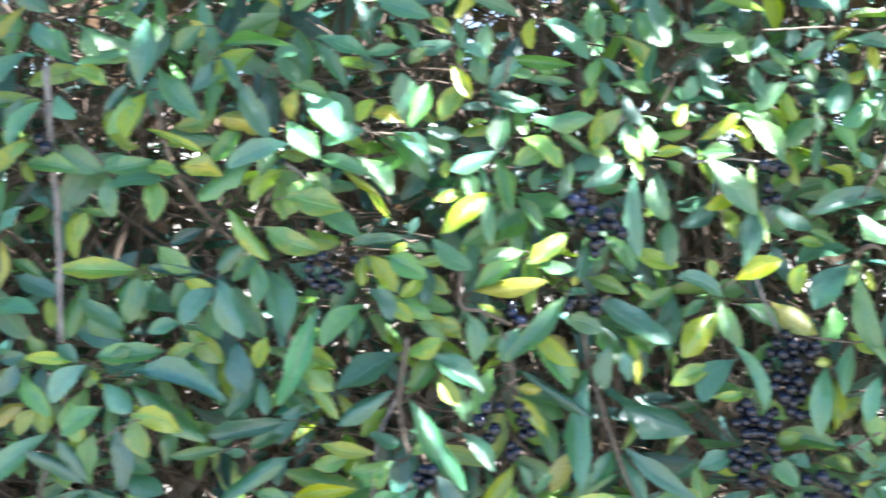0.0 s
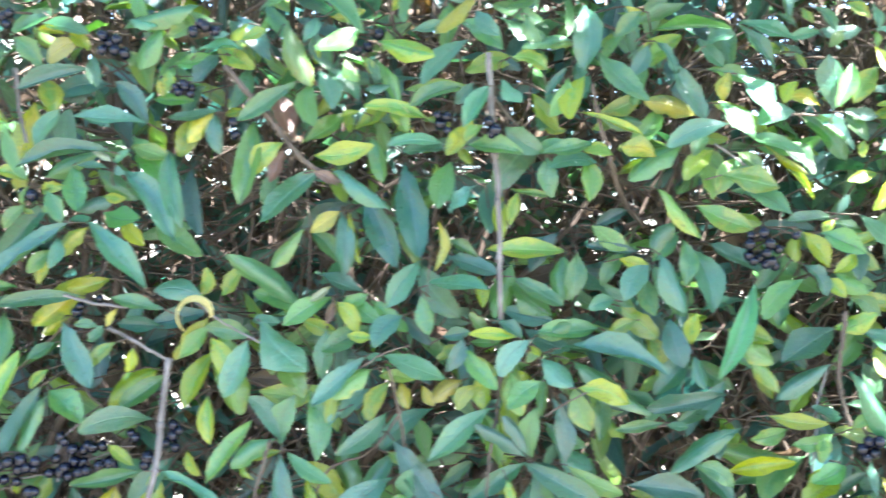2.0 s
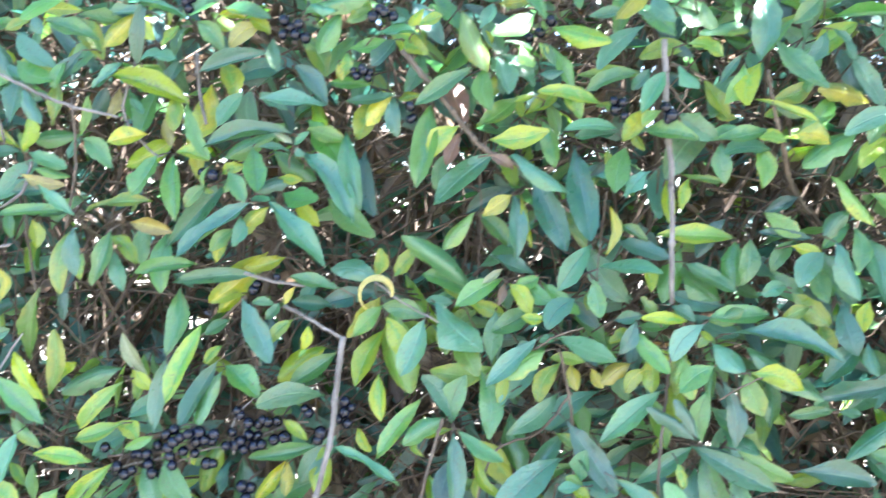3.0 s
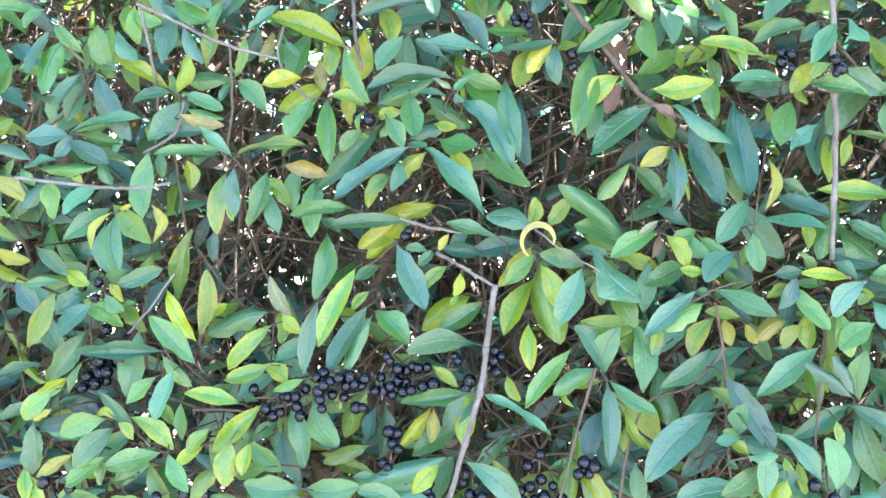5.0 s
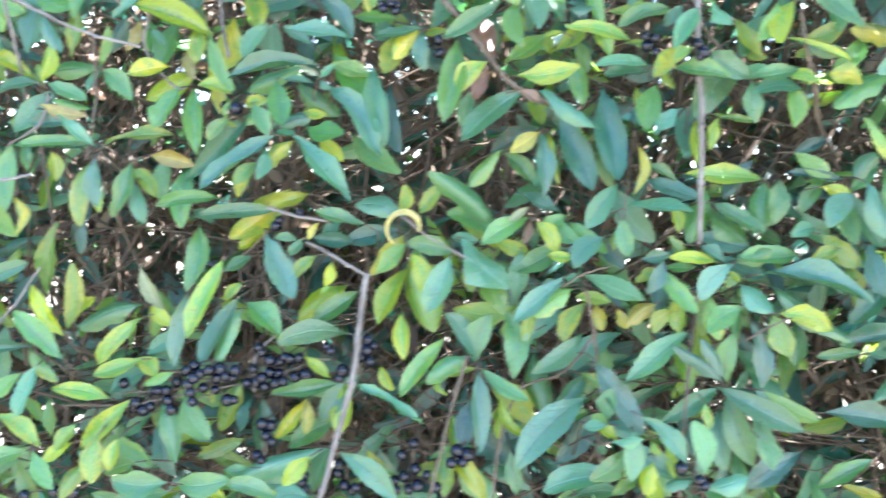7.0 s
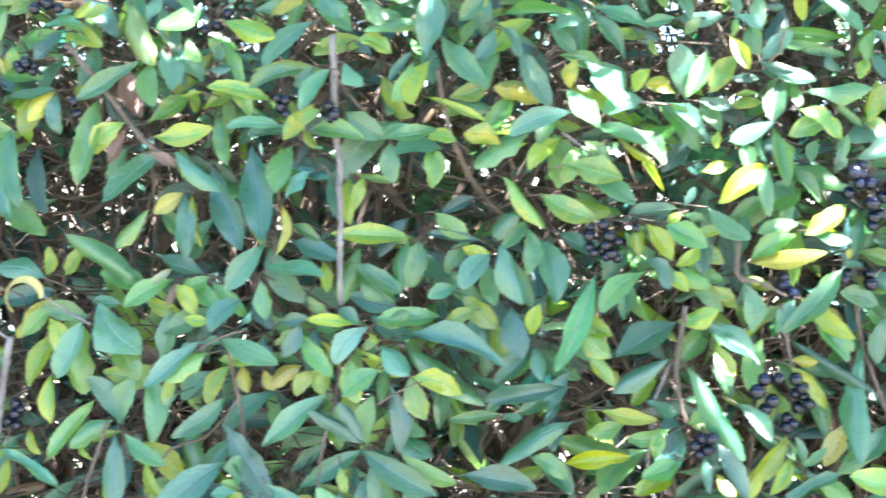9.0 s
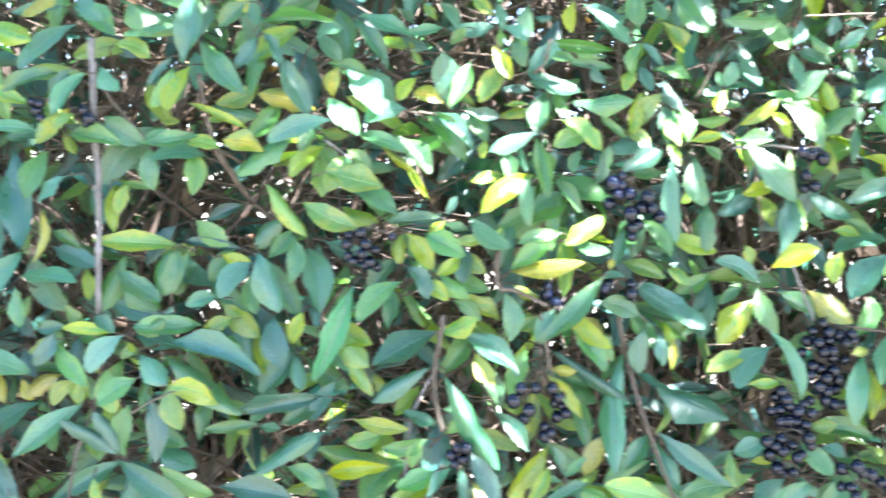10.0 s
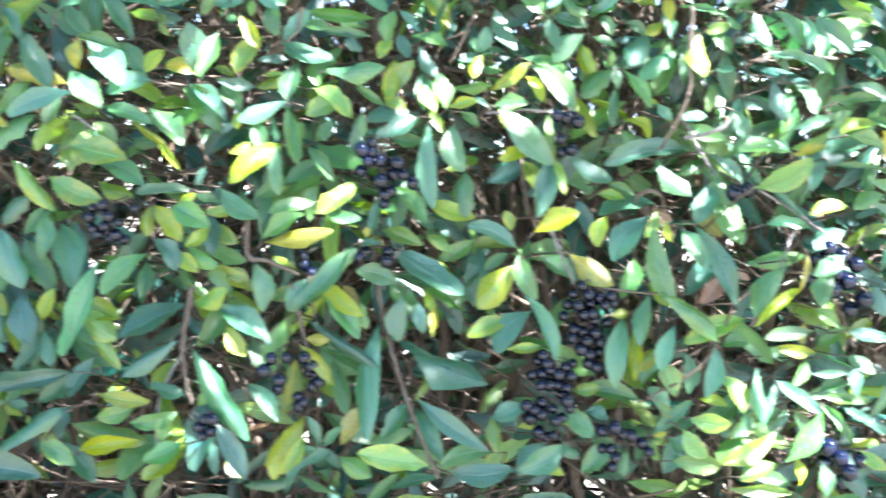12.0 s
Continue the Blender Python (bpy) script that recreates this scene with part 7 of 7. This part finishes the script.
berry_cluster((-0.139, -0.008, 0.796), [(-2, 4, 9.0), (5, 2, 10.1), (-5, -3, 8.0), (2, -3, 7.4)])
berry_cluster((0.009, -0.037, 0.804), [(-9, 5, 9.1), (3, -1, 7.1), (6, -4, 6.1)])
berry_cluster((-0.214, -0.001, 0.773), [(-5, 10, 8.0), (-1, -4, 8.0), (-6, 3, 6.9), (5, -7, 7.5), (8, -3, 6.9)])
berry_cluster((0.173, -0.008, 1.006), [(-3, 6, 7.5), (-10, 4, 6.0), (-11, -2, 8.0), (1, -1, 8.0), (-1, -7, 7.0), (7, -4, 6.5), (17, 5, 6.0)])
berry_cluster((0.340, 0.012, 1.042), [(-14, 13, 9.8), (-8, 12, 8.3), (-2, 7, 8.8), (-10, 6, 7.2), (-14, -0, 8.8), (-1, -6, 10.3), (7, -1, 9.3), (9, 6, 9.3), (13, -1, 7.7), (19, -6, 9.3), (2, -14, 9.3), (6, -12, 7.7), (2, -20, 7.2), (-8, 18, 6.7)])
berry_cluster((0.458, 0.033, 1.076), [(-7, 9, 8.5), (-1, 8, 9.1), (7, 6, 9.6), (4, 10, 7.5), (-4, -6, 8.0), (4, -12, 9.1), (-2, -14, 7.5)])
berry_cluster((0.558, 0.048, 1.186), [(0, 3, 7.6), (-3, -0, 6.5), (3, -3, 7.6)])
berry_cluster((0.172, -0.002, 0.994), [(-9, 3, 7.1), (-1, 2, 7.6), (5, -0, 8.6), (9, -3, 7.1), (2, -2, 6.6), (-6, 0, 6.6)])
berry_cluster((0.280, -0.002, 0.914), [(-3, 8, 8.6), (-7, 0, 10.1), (6, 9, 8.1), (3, -5, 9.1), (1, -12, 8.6)])
berry_cluster((0.241, -0.016, 0.880), [(-5, -1, 7.4), (-1, 4, 7.4), (3, -3, 7.9), (4, 5, 7.9), (-2, -6, 6.5)])
berry_cluster((0.293, 0.021, 0.980), [(-2, 0, 8.9), (4, -5, 8.4), (-2, 5, 6.8)])
berry_cluster((0.337, 0.019, 0.988), [(-7, 2, 8.9), (-10, -1, 6.8), (8, 3, 7.8), (8, -3, 9.4)])
berry_cluster((0.300, 0.002, 0.907), [(-3, 16, 8.7), (2, 11, 8.7), (5, 5, 7.6), (-0, 6, 7.6), (7, 1, 7.6), (2, -3, 8.1), (-6, -9, 7.1), (-5, -15, 9.2), (-2, -12, 6.6)])
berry_cluster((0.480, 0.032, 0.950), [(-7, 25, 7.4), (-12, 19, 7.4), (-15, 12, 8.0), (-17, 4, 7.4), (-9, 12, 8.5), (-5, 6, 8.0), (-2, 19, 8.5), (6, 17, 8.5), (13, 19, 8.0), (9, 13, 7.4), (15, 15, 7.4), (1, 7, 8.5), (-0, 13, 8.0), (4, 2, 8.5), (-4, -6, 9.0), (-10, -4, 8.5), (-11, -10, 8.0), (-2, -11, 8.5), (4, -6, 9.0), (8, -12, 9.0), (-5, -17, 9.0), (1, -20, 8.5), (8, -19, 8.5), (0, -26, 8.0), (6, -28, 9.0), (12, -28, 6.9), (12, 1, 6.9)])
berry_cluster((0.457, 0.027, 0.916), [(-7, 12, 8.4), (-4, 7, 9.0), (-10, 8, 7.4), (-14, -1, 6.9), (-7, 0, 8.4), (-2, 3, 7.4), (4, 0, 9.0), (8, 5, 7.4), (13, 7, 7.4), (12, 0, 7.4), (-2, -7, 9.5), (-8, -7, 7.4), (4, -7, 8.4), (9, -8, 7.4), (6, -13, 6.9)])
berry_cluster((0.454, 0.018, 0.890), [(-14, 6, 8.9), (-11, -2, 9.4), (-4, 8, 8.9), (-4, 1, 8.3), (-9, 4, 7.3), (3, 5, 7.3), (5, -2, 8.3), (10, -1, 7.3), (12, 11, 9.4), (14, 6, 7.3), (-5, -11, 8.9), (-0, -14, 7.3), (4, -12, 6.8)])
berry_cluster((0.502, 0.016, 0.874), [(-12, 8, 8.8), (-5, 12, 9.4), (1, 7, 7.8), (7, 6, 8.8), (-6, -3, 7.8), (-11, -4, 7.3), (-3, -8, 7.8), (15, 1, 8.8), (19, -4, 7.3), (-5, -14, 7.3)])
berry_cluster((0.637, 0.016, 0.990), [(-14, 10, 10.7), (-2, 2, 12.3), (-5, -9, 11.5), (7, -3, 12.3), (-9, 18, 10.7), (12, 8, 11.5), (17, -14, 11.5), (-17, -3, 10.7), (2, 13, 10.7), (10, -21, 10.7)])
berry_cluster((0.575, 0.030, 1.042), [(-4, -1, 11.7), (4, 1, 11.0)])
berry_cluster((0.640, 0.010, 0.872), [(-15, 12, 11.4), (-6, 8, 12.2), (2, 2, 11.4), (-7, -3, 11.4), (8, -7, 12.2), (5, -14, 10.6), (15, 1, 10.6)])
berry_cluster((-0.255, -0.007, 1.115), [(-6, 6, 7.8), (2, -3, 8.2), (-7, -3, 7.4), (9, -5, 7.8), (-2, 2, 7.0), (5, 3, 7.0)])
berry_cluster((-0.196, -0.000, 1.129), [(-6, -3, 7.9), (1, 1, 7.9), (7, -1, 7.5), (-2, 3, 7.1)])
berry_cluster((-0.091, 0.025, 1.127), [(-0, -1, 8.1), (7, 7, 8.1), (-7, -5, 7.3)])
berry_cluster((-0.330, 0.005, 1.132), [(-3, 1, 7.9), (3, 3, 7.1), (-0, -4, 7.1)])

curled_leaf("c", -0.182, -0.045, 0.945, 22, 240, -250, 0.6)
curled_leaf("q", 0.504, -0.030, 1.028, 20, 180, -200, 0.4)


# --- the inside of the hedge: stems, side twigs and leaves behind the front ones ---
LEFT, RIGHT, TOP, BACK = -1.7, 1.9, 1.45, 0.5


inner = random.Random(21)
for s in range(4):
    lo = LEFT if s == 0 else CUTS[s - 1]
    hi = RIGHT if s == 3 else CUTS[s]
    verts, faces = [], []
    # stems rising from the ground, forking and leaning
    for k in range(int((hi - lo) * 110)):
        x, y = inner.uniform(lo, hi), inner.uniform(0.2, BACK - 0.06)
        p, d = Vector((x, y, -0.02)), Vector((inner.gauss(0, 0.25), inner.gauss(0, 0.12), 1)).normalized()
        pts, r = [p], inner.choice((0.002, 0.003, 0.004, 0.006))
        while p.z < TOP - 0.08 and len(pts) < 16:
            d = (d + Vector((inner.gauss(0, 0.3), inner.gauss(0, 0.14), 0.25))).normalized()
            p = p + d * 0.10
            p.y = min(max(p.y, 0.17), BACK)
            p.x = min(max(p.x, LEFT), RIGHT)
            pts.append(p)
        tube(verts, faces, smooth_line(pts, 2), r, r * 0.45, 5)
    # side twigs in all directions, thickest where the camera looks in
    near = [max(lo, -0.85), min(hi, 1.05)]
    for k in range(int((hi - lo) * 700) + int((near[1] - near[0]) * 4600)):
        wide = k < int((hi - lo) * 700)
        p = Vector((inner.uniform(lo, hi) if wide else inner.uniform(*near), 0.10 + (BACK - 0.14) * inner.random() ** 1.1,
                    inner.uniform(0.2, TOP - 0.05) if wide else inner.uniform(0.55, 1.36)))
        d = Vector((inner.gauss(0, 0.9), inner.gauss(0, 0.5), inner.gauss(0.2, 0.8))).normalized()
        L, pts = inner.uniform(0.05, 0.2), [p]
        for j in range(4):
            d = (d + Vector((inner.gauss(0, 0.26), inner.gauss(0, 0.2), inner.gauss(0.03, 0.26)))).normalized()
            p = p + d * L * 0.25
            p.y = max(p.y, 0.075)
            pts.append(p)
        tube(verts, faces, pts, inner.choice((0.0006, 0.0008, 0.001, 0.0012, 0.0018)), 0.0005, 4)
    tagged(part("inner_growth", mesh_of("inner_growth", verts, faces, BARK["k"]), SHRUBS[s], label="tangle of thin brown stems inside the hedge"), kind="stuff")
    # short spurs that carry the front leaves
    verts, faces = [], []
    for sh, p, d in FEET_OF_LEAVES:
        if sh == s:
            q = p - d.normalized() * 0.008 + Vector((0, 0.012, -0.004))
            e = q + Vector((inner.gauss(0, 0.012), inner.uniform(0.03, 0.06), inner.gauss(-0.012, 0.012)))
            tube(verts, faces, [p, q, e], 0.0005, 0.0007, 4)
    tagged(part("spur_wood", mesh_of("spur_wood", verts, faces, BARK["t"]), SHRUBS[s], label="short brown spurs carrying the leaves"), kind="stuff")

# leaves of the depth, the top, the back and the far ends
FILL = {}


def fill_leaf(shrub, tone, m, sh):
    verts, faces, uvs = FILL.setdefault((shrub, tone), ([], [], []))
    v, u = leaf_points(*SHAPES[sh])
    base = len(verts)
    pick = [0] + [1 + 5 * k + j for k in (1, 3, 5, 6) for j in (0, 2, 4)] + [36]
    verts.extend(m @ Vector(v[i]) for i in pick)
    uvs.extend(u[i] for i in pick)
    faces.extend([(base, base + 2, base + 1), (base, base + 3, base + 2)])
    for k in range(3):
        for j in range(2):
            a = base + 1 + 3 * k + j
            faces.append((a, a + 1, a + 4, a + 3))
    faces.extend([(base + 10, base + 11, base + 13), (base + 11, base + 12, base + 13)])


def scatter(count, xr, yr, zr, tones, up, lean, size=(0.034, 0.058), skip=None):
    for k in range(count):
        x, y, z = inner.uniform(*xr), inner.uniform(*yr), inner.uniform(*zr)
        if skip and skip(x, y, z):
            continue
        L = inner.uniform(*size)
        m = leaf_pose(x, y, z, L, L * inner.uniform(0.26, 0.38), inner.uniform(40, 320), inner.gauss(lean, 18), inner.gauss(0, 35), up)
        fill_leaf(shrub_at(x), inner.choice(tones), m, inner.randrange(PLAIN))


def window(x, y, z):
    """The stretch whose front leaves stand above one by one."""
    low, high = (0.77, 1.115) if x < 0.0 else (0.845, 1.165)
    return -0.54 < x < 0.68 and low < z < high


HOLLOWS = [(0.027, 1.024, 0.044, 0.030), (-0.495, 0.928, 0.044, 0.024), (-0.362, 0.96, 0.071, 0.036), (-0.176, 1.043, 0.036, 0.032), (-0.13, 0.87, 0.02, 0.036), (-0.243, 0.84, 0.024, 0.024), (-0.308, 1.03, 0.028, 0.02), (0.074, 1.035, 0.052, 0.032),
           (0.189, 1.14, 0.028, 0.02), (0.567, 0.948, 0.028, 0.028), (0.225, 0.93, 0.024, 0.02), (0.454, 1.09, 0.024, 0.016), (0.258, 0.905, 0.028, 0.016), (0.328, 0.854, 0.032, 0.016), (-0.033, 0.863, 0.02, 0.028),
           (-0.117, 0.994, 0.056, 0.024), (0.103, 1.023, 0.064, 0.019), (0.138, 0.849, 0.047, 0.021), (0.011, 1.031, 0.047, 0.021), (0.187, 1.050, 0.021, 0.021), (0.112, 0.828, 0.047, 0.015), (0.333, 0.891, 0.026, 0.026), (-0.393, 0.914, 0.038, 0.026), (-0.166, 1.008, 0.030, 0.038)]


def hollow(x, y, z):
    """Thin places in the front where the brown inside shows: middle x and z, half width, half height."""
    return noise.noise((x * 5.5, z * 7.5, 4.2)) > 0.17 or any(((x - a) / c) ** 2 + ((z - b) / d) ** 2 < 1.3 for a, b, c, d in HOLLOWS)


scatter(500, (-0.75, 0.9), (0.06, 0.095), (0.6, 1.36), "bgggggdlvv", 0.3, 12, (0.03, 0.052), skip=hollow)
# more of the dark d and q with depth, shade given by tone
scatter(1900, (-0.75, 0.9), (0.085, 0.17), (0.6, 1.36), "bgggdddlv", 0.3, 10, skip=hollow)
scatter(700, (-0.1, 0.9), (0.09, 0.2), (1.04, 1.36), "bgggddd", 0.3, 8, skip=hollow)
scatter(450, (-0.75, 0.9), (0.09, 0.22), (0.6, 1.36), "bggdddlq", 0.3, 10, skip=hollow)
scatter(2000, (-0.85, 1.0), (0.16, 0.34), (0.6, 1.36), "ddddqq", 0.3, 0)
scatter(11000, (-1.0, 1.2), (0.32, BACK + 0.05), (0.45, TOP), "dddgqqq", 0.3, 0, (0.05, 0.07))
scatter(5200, (LEFT, RIGHT), (-0.03, 0.10), (0.12, TOP), "bbggggllvdy", 0.45, 12, (0.03, 0.046), skip=window)
scatter(3500, (LEFT, RIGHT), (0.0, BACK), (TOP - 0.1, TOP + 0.02), "bbggggll", 1.2, 0)
scatter(4500, (LEFT, RIGHT), (BACK - 0.03, BACK + 0.08), (0.05, TOP), "bggggll", 0.4, -10, (0.045, 0.07))
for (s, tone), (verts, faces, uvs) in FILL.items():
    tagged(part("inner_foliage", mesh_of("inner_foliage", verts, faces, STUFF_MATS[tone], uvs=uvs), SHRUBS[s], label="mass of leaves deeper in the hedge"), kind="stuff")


# ---- unseen small tree, added behind the camera so its crown shades most of the hedge ----
# gaps cut in the added crown, by the spot on the hedge that the sun reaches through each: x, z, radius
SUN_SPOTS = [(0.168, 1.096, 0.016), (0.231, 1.078, 0.015), (0.265, 1.079, 0.016), (0.137, 1.136, 0.015), (0.257, 1.149, 0.018), (0.317, 1.062, 0.014),
             (0.313, 1.014, 0.014), (0.254, 0.910, 0.022), (0.408, 1.007, 0.014), (0.327, 1.159, 0.015), (0.411, 1.148, 0.016), (0.498, 1.104, 0.018),
             (0.467, 1.162, 0.018), (0.257, 0.853, 0.012), (0.546, 1.055, 0.016), (0.585, 0.917, 0.020), (0.615, 0.902, 0.030), (0.642, 0.900, 0.022),
             (0.647, 0.938, 0.016), (0.647, 1.038, 0.020), (0.631, 1.017, 0.018), (0.612, 1.139, 0.028), (0.599, 1.122, 0.020), (0.586, 1.098, 0.016),
             (-0.112, 1.126, 0.014), (-0.022, 0.799, 0.012)]


def in_gap(p, wide):
    at = p - to_sun * (p.y / to_sun.y)
    return any((at.x - x) ** 2 + ((at.z - z) * 0.8) ** 2 < (r + wide) ** 2 for x, z, r in SUN_SPOTS)


def shade_tree():
    rng = random.Random(77)
    base = Vector((1.5, -2.1, 0.0))
    lobes = [(Vector((0.245, -0.925, 2.18)), Vector((0.69, 0.30, 0.44)), 354), (Vector((1.065, -0.925, 1.98)), Vector((0.68, 0.33, 0.66)), 224),
             (Vector((0.98, -0.65, 2.32)), Vector((0.42, 0.25, 0.26)), 12)]
    root = new("tree")
    root.location = base
    tagged(root, "unseen small tree with an uneven green crown, added to shade the hedge", "tree")
    foot = Matrix.Translation(base).inverted()

    def limb(name, me, label=""):
        ob = new(name, me)
        ob.parent = root
        ob.matrix_parent_inverse = foot
        return tagged(ob, label) if label else ob

    fork = Vector((1.36, -1.7, 1.75))
    verts, faces = [], []
    tube(verts, faces, smooth_line([base - Vector((0, 0, 0.1)), base + Vector((0.02, 0.05, 0.5)), base + Vector((-0.05, 0.15, 1.3)), fork], 5), 0.10, 0.06, 12, rng, 0.06)
    limb("trunk", mesh_of("trunk", verts, faces, BARK["t"]))
    tips = []
    for k in range(10):
        a = 2 * math.pi * k / 5 + rng.uniform(-0.2, 0.2)
        middle, reach, _ = lobes[k % 3]
        tip = middle + Vector((math.cos(a) * reach.x * 0.8, math.sin(a) * reach.y * 0.8, rng.uniform(-0.3, 0.65) * reach.z))
        bow = fork.lerp(tip, 0.5) + Vector((rng.gauss(0, 0.08), rng.gauss(0, 0.08), 0.12))
        verts, faces = [], []
        tube(verts, faces, smooth_line([fork, bow, tip], 5), 0.035, 0.006, 8, rng, 0.06)
        limb("bough", mesh_of("bough", verts, faces, BARK["t"]))
        tips.append((bow, tip))
    verts, faces, uvs, twigs = [], [], [], ([], [])
    spots, mids = random.Random(32), []
    for middle, reach, count in lobes:
        k = 0
        while k < count:
            u = Vector([spots.uniform(-1, 1) for _ in range(3)])
            if u.length < 1.0:
                mids.append(middle + Vector((u.x * reach.x, u.y * reach.y, u.z * reach.z)))
                k += 1
    for mid in mids:
        bow, tip = min(tips, key=lambda q: (q[1] - mid).length)
        tube(*twigs, [bow.lerp(tip, rng.uniform(0.5, 1.0)), mid], 0.004, 0.0015, 4)
        for j in range(rng.randrange(26, 48)):
            p = mid + Vector([rng.gauss(0, 0.085) for _ in range(3)])
            L = rng.uniform(0.05, 0.08)
            m = leaf_pose(*p, L, L * 0.5, rng.uniform(0, 360), rng.gauss(0, 40), rng.gauss(0, 60), 1.0)
            kind = rng.randrange(PLAIN)
            if any(in_gap(m @ Vector((0, u, 0)), 0.005) for u in (0.15, 0.5, 0.85)):
                continue
            v, w = leaf_points(*SHAPES[kind])
            n0 = len(verts)
            verts.extend(m @ Vector(v[i]) for i in (0, 6, 8, 10, 26, 28, 30, 36))
            uvs.extend(w[i] for i in (0, 6, 8, 10, 26, 28, 30, 36))
            for f in ((0, 2, 1), (0, 3, 2), (1, 2, 5, 4), (2, 3, 6, 5), (4, 5, 7), (5, 6, 7)):
                faces.append(tuple(n0 + i for i in f))
    tagged(limb("crown", mesh_of("crown", verts, faces, STUFF_MATS["g"], uvs=uvs)), kind="stuff")
    tagged(limb("branchwork", mesh_of("branchwork", *twigs, BARK["t"])), kind="stuff")


shade_tree()
